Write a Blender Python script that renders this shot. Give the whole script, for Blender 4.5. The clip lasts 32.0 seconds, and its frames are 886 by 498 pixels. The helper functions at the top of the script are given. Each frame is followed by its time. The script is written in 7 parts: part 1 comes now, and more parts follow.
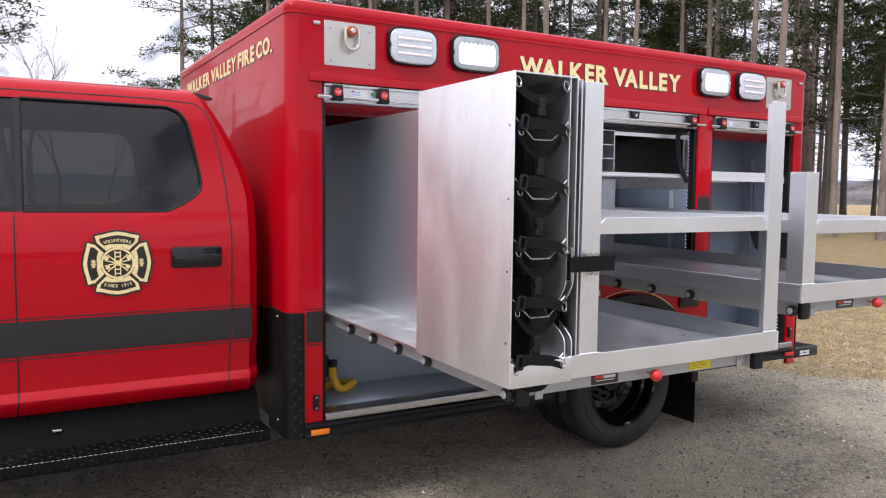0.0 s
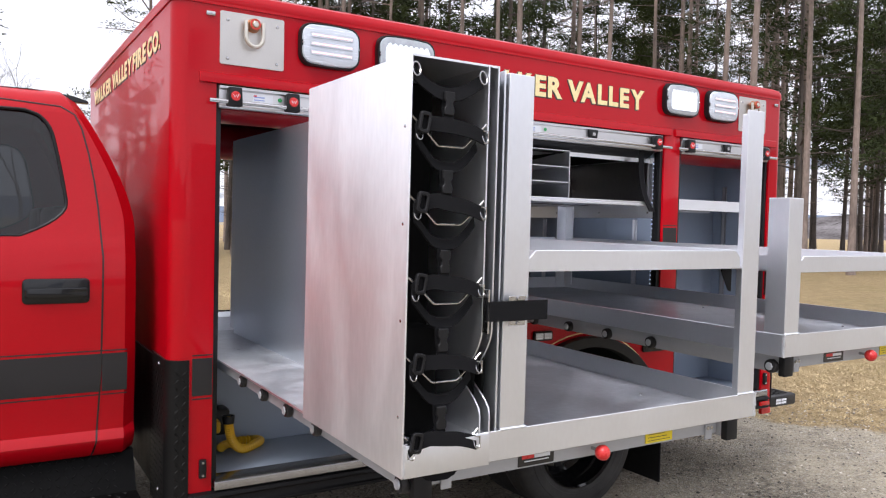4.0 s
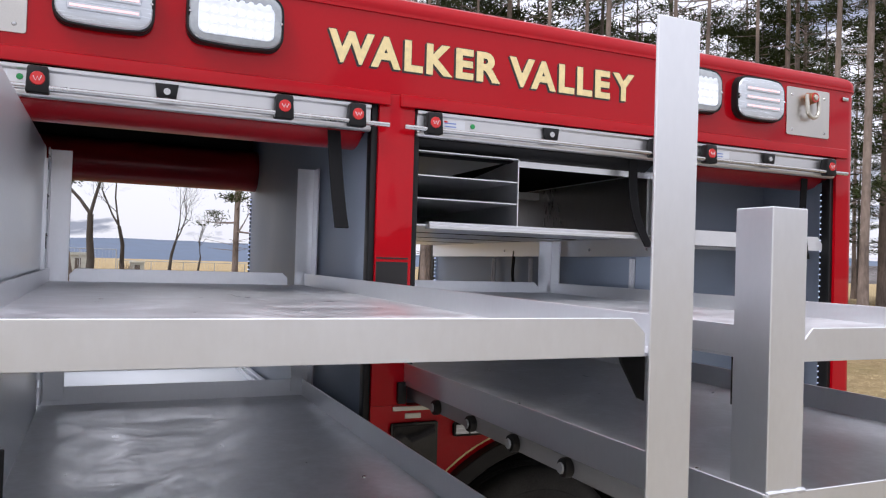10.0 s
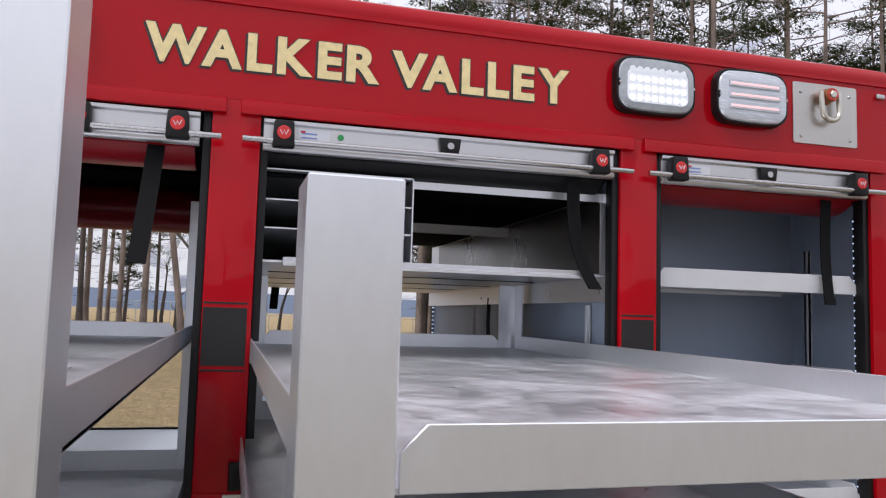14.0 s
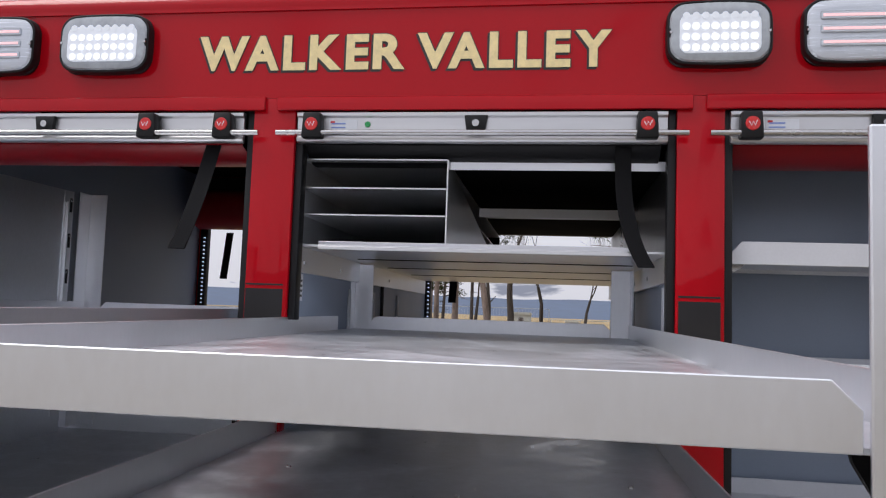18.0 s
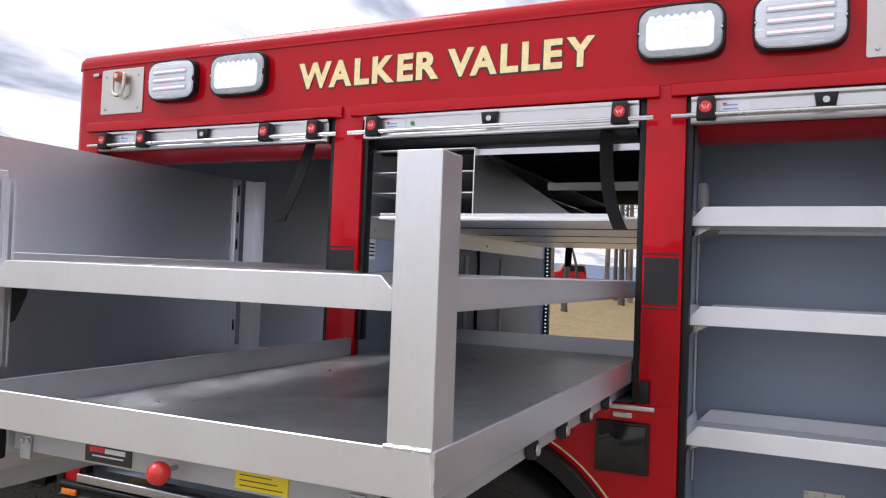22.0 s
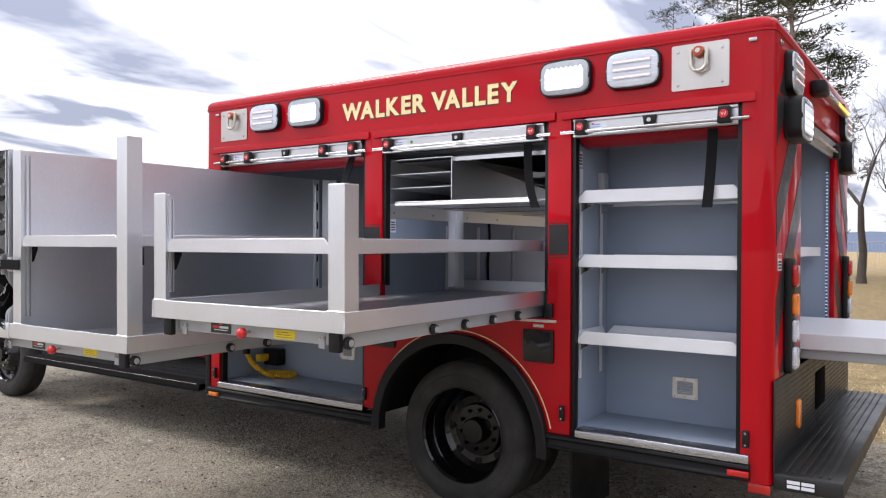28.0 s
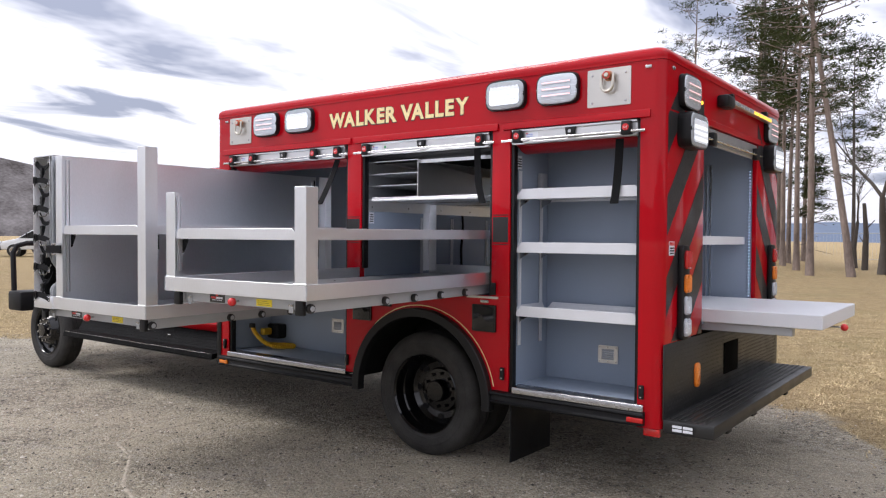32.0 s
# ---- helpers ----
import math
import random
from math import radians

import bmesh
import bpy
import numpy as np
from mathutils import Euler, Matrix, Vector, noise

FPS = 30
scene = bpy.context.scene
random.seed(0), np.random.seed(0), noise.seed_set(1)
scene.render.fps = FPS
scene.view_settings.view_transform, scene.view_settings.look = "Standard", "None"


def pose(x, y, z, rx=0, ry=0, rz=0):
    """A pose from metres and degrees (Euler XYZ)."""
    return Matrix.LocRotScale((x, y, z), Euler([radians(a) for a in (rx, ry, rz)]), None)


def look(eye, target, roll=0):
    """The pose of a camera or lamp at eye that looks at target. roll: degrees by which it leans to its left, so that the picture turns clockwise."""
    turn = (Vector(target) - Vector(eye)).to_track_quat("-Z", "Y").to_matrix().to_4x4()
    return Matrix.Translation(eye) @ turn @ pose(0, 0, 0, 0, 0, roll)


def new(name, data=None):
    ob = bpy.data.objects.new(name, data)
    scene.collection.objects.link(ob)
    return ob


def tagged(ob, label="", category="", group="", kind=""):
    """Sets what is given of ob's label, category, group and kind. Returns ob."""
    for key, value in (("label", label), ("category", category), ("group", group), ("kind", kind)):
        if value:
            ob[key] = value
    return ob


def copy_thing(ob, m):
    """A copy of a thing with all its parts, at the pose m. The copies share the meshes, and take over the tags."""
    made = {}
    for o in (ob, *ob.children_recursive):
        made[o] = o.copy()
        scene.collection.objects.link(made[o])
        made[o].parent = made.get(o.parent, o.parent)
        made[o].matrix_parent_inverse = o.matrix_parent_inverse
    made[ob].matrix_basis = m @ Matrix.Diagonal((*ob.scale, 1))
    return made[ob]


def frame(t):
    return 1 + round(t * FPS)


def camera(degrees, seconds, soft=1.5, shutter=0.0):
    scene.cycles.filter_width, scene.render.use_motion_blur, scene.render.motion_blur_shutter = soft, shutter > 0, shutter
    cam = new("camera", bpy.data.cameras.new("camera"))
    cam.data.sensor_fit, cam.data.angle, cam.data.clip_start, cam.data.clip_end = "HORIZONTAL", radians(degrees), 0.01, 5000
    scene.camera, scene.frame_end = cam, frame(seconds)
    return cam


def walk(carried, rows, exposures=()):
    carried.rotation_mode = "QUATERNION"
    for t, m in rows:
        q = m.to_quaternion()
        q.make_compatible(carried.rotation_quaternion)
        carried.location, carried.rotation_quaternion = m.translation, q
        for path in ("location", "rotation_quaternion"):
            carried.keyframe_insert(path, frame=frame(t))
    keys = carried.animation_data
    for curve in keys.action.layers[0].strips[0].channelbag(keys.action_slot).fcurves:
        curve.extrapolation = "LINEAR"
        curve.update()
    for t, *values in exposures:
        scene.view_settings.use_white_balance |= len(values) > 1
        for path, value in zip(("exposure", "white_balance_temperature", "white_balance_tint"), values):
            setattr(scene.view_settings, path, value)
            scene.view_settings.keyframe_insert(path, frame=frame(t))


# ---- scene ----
cam = camera(60.18, 32.0, soft=1.2)
ROWS = [
    (0, -1.2049, -3.4156, 1.5691, 86.037, -0.516, -29.748),
    (0.5, -1.1754, -3.3825, 1.5687, 86.315, -0.740, -30.314),
    (1, -1.1382, -3.3336, 1.5701, 86.549, -0.635, -30.593),
    (1.5, -1.1066, -3.2847, 1.5786, 87.050, -0.108, -30.945),
    (2, -1.0644, -3.2244, 1.5839, 86.836, 0.480, -31.508),
    (2.5, -0.9956, -3.1638, 1.5784, 86.732, 0.452, -32.070),
    (3, -0.9223, -3.1257, 1.5651, 87.080, 0.373, -32.043),
    (3.5, -0.8258, -3.0816, 1.5607, 87.790, -1.166, -31.916),
    (5.5, -0.4058, -2.8760, 1.5613, 89.574, -0.996, -30.792),
    (6, -0.3183, -2.8189, 1.5666, 89.786, -1.405, -30.207),
    (6.5, -0.2056, -2.7380, 1.5671, 89.373, -1.207, -29.830),
    (7, -0.0947, -2.6909, 1.5667, 89.528, -1.056, -28.785),
    (7.5, 0.0278, -2.6450, 1.5622, 90.016, -2.011, -27.205),
    (8, 0.1536, -2.5995, 1.5655, 89.897, -2.301, -25.463),
    (8.5, 0.2747, -2.5533, 1.5693, 89.807, -1.732, -24.489),
    (9, 0.3814, -2.5048, 1.5693, 90.304, -1.716, -23.993),
    (9.5, 0.4793, -2.4474, 1.5642, 90.980, -1.764, -23.792),
    (10, 0.5788, -2.3887, 1.5689, 91.261, -1.656, -23.934),
    (10.5, 0.6893, -2.3285, 1.5700, 91.651, -1.675, -24.007),
    (11, 0.7941, -2.2955, 1.5702, 92.668, -1.262, -23.843),
    (11.5, 0.9178, -2.2724, 1.5699, 93.476, -2.048, -22.531),
    (12, 1.0406, -2.2562, 1.5772, 93.707, -2.630, -20.518),
    (12.5, 1.1657, -2.2244, 1.5800, 93.770, -2.734, -19.127),
    (13, 1.2774, -2.1878, 1.5816, 93.981, -2.389, -18.062),
    (13.5, 1.3821, -2.1365, 1.5802, 94.423, -1.721, -16.893),
    (14, 1.4752, -2.0923, 1.5700, 95.045, -1.642, -15.252),
    (14.5, 1.5643, -2.0511, 1.5706, 95.305, -1.278, -13.724),
    (16.5, 1.9544, -2.0082, 1.5480, 95.574, -2.746, -2.623),
    (17, 2.0779, -2.0354, 1.5392, 95.486, -3.498, 1.698),
    (17.5, 2.1797, -2.0613, 1.5330, 95.048, -3.152, 4.919),
    (18, 2.2762, -2.1029, 1.5254, 94.755, -1.987, 8.169),
    (18.5, 2.3536, -2.1824, 1.5275, 94.135, -2.146, 10.860),
    (19, 2.4690, -2.2284, 1.5265, 93.262, -2.088, 13.378),
    (19.5, 2.5678, -2.2693, 1.5258, 92.575, -1.392, 14.868),
    (20, 2.6524, -2.3143, 1.5210, 92.409, -0.401, 15.763),
    (20.5, 2.7521, -2.3515, 1.5092, 92.440, -0.888, 18.060),
    (21, 2.8646, -2.4093, 1.4989, 92.233, -2.118, 20.849),
    (21.5, 2.9659, -2.4546, 1.4928, 92.000, -2.696, 23.266),
    (22, 3.0614, -2.5154, 1.4872, 92.086, -2.275, 25.008),
    (22.5, 3.1619, -2.5875, 1.4853, 91.928, -1.755, 26.090),
    (23, 3.2636, -2.6836, 1.4821, 91.911, -1.589, 27.358),
    (23.5, 3.3633, -2.7703, 1.4933, 91.290, -1.784, 28.272),
    (24, 3.4582, -2.8490, 1.4932, 91.022, -1.586, 29.215),
    (24.5, 3.5683, -2.9432, 1.4863, 90.709, -1.834, 30.965),
    (26.5, 4.0268, -3.2215, 1.4551, 89.729, -1.042, 35.295),
    (27, 4.1266, -3.2939, 1.4484, 89.896, -0.354, 34.827),
    (27.5, 4.2459, -3.3949, 1.4421, 90.057, -0.328, 34.782),
    (28, 4.3453, -3.4725, 1.4553, 89.925, -0.359, 34.511),
    (28.5, 4.4407, -3.5386, 1.4671, 89.986, -0.219, 34.644),
    (29, 4.5462, -3.6043, 1.4644, 89.907, 0.073, 34.626),
    (29.5, 4.6636, -3.6631, 1.4516, 89.672, -1.156, 35.541),
    (30, 4.7792, -3.7137, 1.4477, 89.280, -1.701, 36.285),
    (30.5, 4.8889, -3.7624, 1.4490, 89.187, -1.306, 36.749),
    (31, 4.9753, -3.8053, 1.4519, 89.221, -0.933, 36.956),
    (31.5, 5.0579, -3.8451, 1.4521, 89.463, -0.268, 36.822),
    (32, 5.1263, -3.8898, 1.4478, 89.180, -0.500, 36.683),
]
EXPOSURES = [(0, 0.13), (3, 0.16), (5.5, 0.38), (7, 0.54), (8, 0.55), (9, 0.10), (10, -0.05), (12, -0.24), (14, -0.36), (16.5, -0.54), (18, -0.48), (21, -0.13), (22, 0.02), (24, 0.13), (29, 0.16), (32, 0.04)]
walk(cam, [(t, pose(x, y, z, rx, ry, rz)) for t, x, y, z, rx, ry, rz in ROWS], EXPOSURES)

# ---- world, sun ----
world = bpy.data.worlds.new("sky")
scene.world = world
world.use_nodes = True
wt = world.node_tree
wt.nodes.clear()


def wn(kind, **kw):
    n = wt.nodes.new(kind)
    for k, v in kw.items():
        n.inputs[k].default_value = v
    return n


SUN_AZ, SUN_EL = 245.0, 52.0  # degrees clockwise from +y, and above the horizon
sky = wt.nodes.new("ShaderNodeTexSky")
sky.sky_type, sky.sun_disc = "NISHITA", False
sky.sun_elevation, sky.sun_rotation = radians(SUN_EL), radians(SUN_AZ)
sky.dust_density, sky.air_density = 2.0, 1.2
tc = wt.nodes.new("ShaderNodeTexCoord")
sep = wt.nodes.new("ShaderNodeSeparateXYZ")
wt.links.new(tc.outputs["Generated"], sep.inputs[0])
# clouds on a flat layer: direction divided by its height
zz = wt.nodes.new("ShaderNodeMath")
zz.operation = "MAXIMUM"
zz.inputs[1].default_value = 0.0
wt.links.new(sep.outputs["Z"], zz.inputs[0])
za = wt.nodes.new("ShaderNodeMath")
za.operation = "ADD"
za.inputs[1].default_value = 0.12
wt.links.new(zz.outputs[0], za.inputs[0])
comb = wt.nodes.new("ShaderNodeCombineXYZ")
for ax in ("X", "Y"):
    dv = wt.nodes.new("ShaderNodeMath")
    dv.operation = "DIVIDE"
    wt.links.new(sep.outputs[ax], dv.inputs[0])
    wt.links.new(za.outputs[0], dv.inputs[1])
    wt.links.new(dv.outputs[0], comb.inputs[ax])
drawn = wn("ShaderNodeMapping", Scale=(1.9, 0.85, 1.0), Rotation=(0.0, 0.0, radians(48)))
wt.links.new(comb.outputs[0], drawn.inputs[0])
cloud = wn("ShaderNodeTexNoise", Scale=1.0, Detail=5.0, Roughness=0.5, Distortion=0.45)
wt.links.new(drawn.outputs[0], cloud.inputs["Vector"])
ramp = wt.nodes.new("ShaderNodeValToRGB")
ramp.color_ramp.elements[0].position = 0.555
ramp.color_ramp.elements[0].color = (8.7, 8.7, 9.7, 1)
ramp.color_ramp.elements[1].position = 0.64
ramp.color_ramp.elements[1].color = (3.3, 3.55, 4.7, 1)
wt.links.new(cloud.outputs["Fac"], ramp.inputs["Fac"])
# an overcast sky is brightest overhead
lift = wt.nodes.new("ShaderNodeMapRange")
lift.inputs["From Max"].default_value, lift.inputs["To Min"].default_value, lift.inputs["To Max"].default_value = 0.9, 1.0, 1.75
wt.links.new(zz.outputs[0], lift.inputs["Value"])
tall = wt.nodes.new("ShaderNodeVectorMath")
tall.operation = "SCALE"
wt.links.new(ramp.outputs[0], tall.inputs[0])
wt.links.new(lift.outputs[0], tall.inputs["Scale"])
mixs = wt.nodes.new("ShaderNodeMix")
mixs.data_type = "RGBA"
mixs.inputs["Factor"].default_value = 0.90
wt.links.new(sky.outputs[0], mixs.inputs["A"])
wt.links.new(tall.outputs[0], mixs.inputs["B"])
bg = wn("ShaderNodeBackground", Strength=0.115)
wo = wt.nodes.new("ShaderNodeOutputWorld")
wt.links.new(mixs.outputs["Result"], bg.inputs[0])
wt.links.new(bg.outputs[0], wo.inputs[0])

sun = new("sun", bpy.data.lights.new("sun", "SUN"))
sun.data.energy, sun.data.angle, sun.data.color = 1.8, radians(22), (1.0, 0.965, 0.955)
az, el = radians(SUN_AZ), radians(SUN_EL)
sun.matrix_world = look((math.sin(az) * 50, math.cos(az) * 50, 50 * math.tan(el)), (0, 0, 0))

# ---- materials ----


def mat(name, base, rough=0.5, metal=0.0, var=0.12, scale=6.0, fine=90.0, bump=0.0, coat=0.0, stretch=(1, 1, 1), rvar=0.12, second=None, spec=0.5, bdist=0.002, warp=0.0):
    m = bpy.data.materials.new(name)
    m.use_nodes = True
    nt = m.node_tree
    bs = nt.nodes["Principled BSDF"]
    t = nt.nodes.new("ShaderNodeTexCoord")
    mp = nt.nodes.new("ShaderNodeMapping")
    mp.inputs["Scale"].default_value = stretch
    nt.links.new(t.outputs["Object"], mp.inputs[0])
    n1 = nt.nodes.new("ShaderNodeTexNoise")
    n1.inputs["Scale"].default_value, n1.inputs["Detail"].default_value, n1.inputs["Distortion"].default_value = scale, 4, warp
    n2 = nt.nodes.new("ShaderNodeTexNoise")
    n2.inputs["Scale"].default_value, n2.inputs["Detail"].default_value = fine, 3
    for n in (n1, n2):
        nt.links.new(mp.outputs[0], n.inputs["Vector"])
    av = nt.nodes.new("ShaderNodeMath")
    av.operation = "MULTIPLY_ADD"
    av.inputs[1].default_value = 0.35
    nt.links.new(n2.outputs["Fac"], av.inputs[0])
    sc = nt.nodes.new("ShaderNodeMath")
    sc.operation = "MULTIPLY"
    sc.inputs[1].default_value = 0.65
    nt.links.new(n1.outputs["Fac"], sc.inputs[0])
    nt.links.new(sc.outputs[0], av.inputs[2])
    rp = nt.nodes.new("ShaderNodeValToRGB")
    lo = [max(0.0, c * (1 - var)) for c in base]
    hi = [min(1.0, c * (1 + var)) for c in (second or base)]
    rp.color_ramp.elements[0].position, rp.color_ramp.elements[0].color = 0.32, (*lo, 1)
    rp.color_ramp.elements[1].position, rp.color_ramp.elements[1].color = 0.68, (*hi, 1)
    nt.links.new(av.outputs[0], rp.inputs[0])
    nt.links.new(rp.outputs[0], bs.inputs["Base Color"])
    mr = nt.nodes.new("ShaderNodeMapRange")
    mr.inputs["From Min"].default_value, mr.inputs["From Max"].default_value = 0.3, 0.7
    mr.inputs["To Min"].default_value, mr.inputs["To Max"].default_value = max(0.02, rough - rvar), min(1.0, rough + rvar)
    nt.links.new(av.outputs[0], mr.inputs["Value"])
    nt.links.new(mr.outputs[0], bs.inputs["Roughness"])
    bs.inputs["Metallic"].default_value = metal
    bs.inputs["Specular IOR Level"].default_value = spec
    if coat:
        bs.inputs["Coat Weight"].default_value, bs.inputs["Coat Roughness"].default_value = coat, 0.03
    if bump:
        b = nt.nodes.new("ShaderNodeBump")
        b.inputs["Strength"].default_value, b.inputs["Distance"].default_value = bump, bdist
        nt.links.new(n2.outputs["Fac"], b.inputs["Height"])
        nt.links.new(b.outputs[0], bs.inputs["Normal"])
    return m


def glow(name, colour, strength):
    m = bpy.data.materials.new(name)
    m.use_nodes = True
    bs = m.node_tree.nodes["Principled BSDF"]
    bs.inputs["Base Color"].default_value = (*colour, 1)
    bs.inputs["Emission Color"].default_value = (*colour, 1)
    bs.inputs["Emission Strength"].default_value = strength
    bs.inputs["Roughness"].default_value = 0.3
    return m


def glassy(name, colour, rough=0.02, ior=1.45, mixw=1.0):
    m = bpy.data.materials.new(name)
    m.use_nodes = True
    bs = m.node_tree.nodes["Principled BSDF"]
    bs.inputs["Base Color"].default_value = (*colour, 1)
    bs.inputs["Transmission Weight"].default_value = mixw
    bs.inputs["Roughness"].default_value, bs.inputs["IOR"].default_value = rough, ior
    return m


RED = mat("red_paint", (0.42, 0.0015, 0.008), 0.35, var=0.04, scale=2.5, coat=0.42, rvar=0.05, spec=0.06)
ALU = mat("brushed_aluminium", (0.83, 0.845, 0.875), 0.38, 0.95, var=0.035, scale=3, fine=110, stretch=(1, 1, 0.4), rvar=0.07, bump=0.04, warp=0.6)
ALUX = mat("mill_finish_aluminium", (0.73, 0.745, 0.775), 0.44, 0.84, var=0.15, scale=3.0, fine=46, rvar=0.20, bump=0.04, warp=2.3)
ALUW = mat("smooth_sheet_aluminium", (0.81, 0.845, 0.885), 0.36, 0.97, var=0.06, scale=1.6, fine=120, rvar=0.09, bump=0.02, stretch=(1, 1, 0.5))
ALUP = mat("stained_aluminium_panel", (0.86, 0.845, 0.86), 0.50, 0.86, var=0.06, scale=5, fine=70, stretch=(1, 1, 0.25), rvar=0.10, bump=0.05, second=(0.90, 0.89, 0.905), warp=0.8)
TRIM = mat("anodised_aluminium", (0.66, 0.66, 0.67), 0.40, 1.0, var=0.05, stretch=(0.1, 1, 1), rvar=0.06)
SILL = mat("scuffed_bright_sill", (0.42, 0.42, 0.43), 0.22, 1.0, var=0.05, scale=9, fine=150, stretch=(0.12, 1, 1), rvar=0.10)
STEEL = mat("polished_steel", (0.52, 0.515, 0.51), 0.24, 1.0, var=0.08, rvar=0.06)
SATIN = mat("satin_steel_plate", (0.60, 0.58, 0.55), 0.42, 1.0, var=0.08, rvar=0.08, fine=200)
GREY = mat("grey_blue_compartment_paint", (0.305, 0.36, 0.445), 0.45, var=0.05, scale=3, fine=260, bump=0.12, bdist=0.0008)
GREYF = mat("grey_slide_frame_paint", (0.42, 0.43, 0.45), 0.42, 0.25, var=0.06, scale=4)
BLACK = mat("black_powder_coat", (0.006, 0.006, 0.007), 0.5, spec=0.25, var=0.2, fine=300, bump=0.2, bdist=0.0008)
GLOSSB = mat("gloss_black_paint", (0.003, 0.003, 0.0035), 0.14, var=0.1, rvar=0.04, coat=0.3, spec=0.35)
PLASTIC = mat("black_plastic", (0.008, 0.008, 0.009), 0.45, spec=0.3, var=0.15, fine=240, bump=0.15, bdist=0.0006)
RUBBER = mat("tyre_rubber", (0.018, 0.0175, 0.017), 0.72, spec=0.3, second=(0.040, 0.038, 0.036), var=0.25, scale=9, fine=160, bump=0.3, rvar=0.08)
WEB = mat("black_webbing", (0.009, 0.009, 0.010), 0.85, spec=0.15, var=0.25, fine=420, bump=0.5, bdist=0.001)
# serves stowed black things, and stands in for shade on ceiling and bay lid
MATTB = mat("matt_black_and_shade", (0.005, 0.005, 0.005), 0.95, spec=0.05, var=0.3)
STRIPE = mat("charcoal_stripe", (0.026, 0.025, 0.026), 0.4, var=0.06, coat=0.15, spec=0.2)
GOLD = mat("gold_leaf", (0.86, 0.70, 0.36), 0.45, 0.05, var=0.12, scale=50, fine=220)
DUSTY = mat("dusty_black_step", (0.004, 0.004, 0.004), 0.6, spec=0.1, var=0.3, scale=4, fine=34, second=(0.060, 0.058, 0.055))
_r = [n for n in DUSTY.node_tree.nodes if n.type == "VALTORGB"][0].color_ramp.elements
_r[0].position, _r[1].position = 0.62, 0.80
INK = mat("black_outline_film", (0.010, 0.009, 0.008), 0.35, var=0.1, coat=0.3)
# slat red, darkened for the shade behind the rails
DKRED = mat("shaded_red_slats", (0.24, 0.003, 0.008), 0.4, var=0.06, coat=0.2, spec=0.2)
REDP = mat("red_plastic", (0.62, 0.03, 0.03), 0.3, var=0.06)
YEL = mat("yellow_hose", (0.70, 0.42, 0.02), 0.42, var=0.10, fine=120)
YELS = mat("yellow_sticker", (0.80, 0.62, 0.02), 0.45, var=0.05)
WHITE = mat("white_sticker", (0.72, 0.74, 0.78), 0.45, var=0.04)
BLUEI = mat("blue_ink", (0.22, 0.30, 0.62), 0.45, var=0.05)
BRASS = mat("copper_bolt", (0.45, 0.20, 0.10), 0.4, 0.8, var=0.2)
AMBERL = mat("amber_lens", (0.80, 0.20, 0.01), 0.25, var=0.05, coat=0.6)
REDL = mat("red_lens", (0.50, 0.01, 0.01), 0.2, var=0.05, coat=0.6)
CLEARL = mat("clear_ribbed_lens", (0.62, 0.66, 0.72), 0.22, 0.2, var=0.10, scale=30, stretch=(0.3, 1, 6), coat=0.8)
LED = glow("white_light", (0.92, 0.95, 1.0), 1.1)
LEDP = glow("faint_pink_light", (1.0, 0.62, 0.64), 0.55)
LEDB = glow("blue_white_light", (0.58, 0.68, 1.0), 1.5)
LEDA = glow("amber_light", (1.0, 0.50, 0.05), 2.0)
TINT = glassy("tinted_glass", (0.027, 0.031, 0.034), 0.0, 1.0)
TINT.node_tree.nodes["Principled BSDF"].inputs["Coat Weight"].default_value = 0.9

# ---- mesh tools ----
ORG = {}
AT = [Matrix.Identity(4)]   # where the section that is being built stands


def thing(name, place, label, category, group="", kind=""):
    ob = new(name)
    place = AT[0] @ Vector(place)
    ob.location = place
    ORG[ob] = place
    return tagged(ob, label, category, group, kind)


def part(name, bm, material, parent=None, label="", smooth=30):
    """Links a bmesh, in world places, as one mesh object under a thing or a part."""
    off = ORG[parent] if parent else Vector((0, 0, 0))
    bmesh.ops.transform(bm, matrix=Matrix.Translation(-off) @ AT[0], verts=bm.verts)
    me = bpy.data.meshes.new(name)
    bm.normal_update()
    bm.to_mesh(me)
    bm.free()
    me.materials.append(material)
    if smooth:
        me.polygons.foreach_set("use_smooth", [True] * len(me.polygons))
        me.set_sharp_from_angle(angle=radians(smooth))
    ob = new(name, me)
    ob.parent = parent
    ORG[ob] = off
    return tagged(ob, label)


def box(bm, x0, x1, y0, y1, z0, z1):
    v = [bm.verts.new((x, y, z)) for x in (x0, x1) for y in (y0, y1) for z in (z0, z1)]
    for f in ((0, 1, 3, 2), (4, 6, 7, 5), (0, 4, 5, 1), (2, 3, 7, 6), (0, 2, 6, 4), (1, 5, 7, 3)):
        bm.faces.new([v[i] for i in f])


def bev(bm, r, seg=2):
    bmesh.ops.bevel(bm, geom=bm.edges[:], offset=r, segments=seg, profile=0.5, affect="EDGES")
    return bm


def boxes(*dims, b=0.0):
    bm = bmesh.new()
    for d in dims:
        box(bm, *d)
    return bev(bm, b) if b else bm


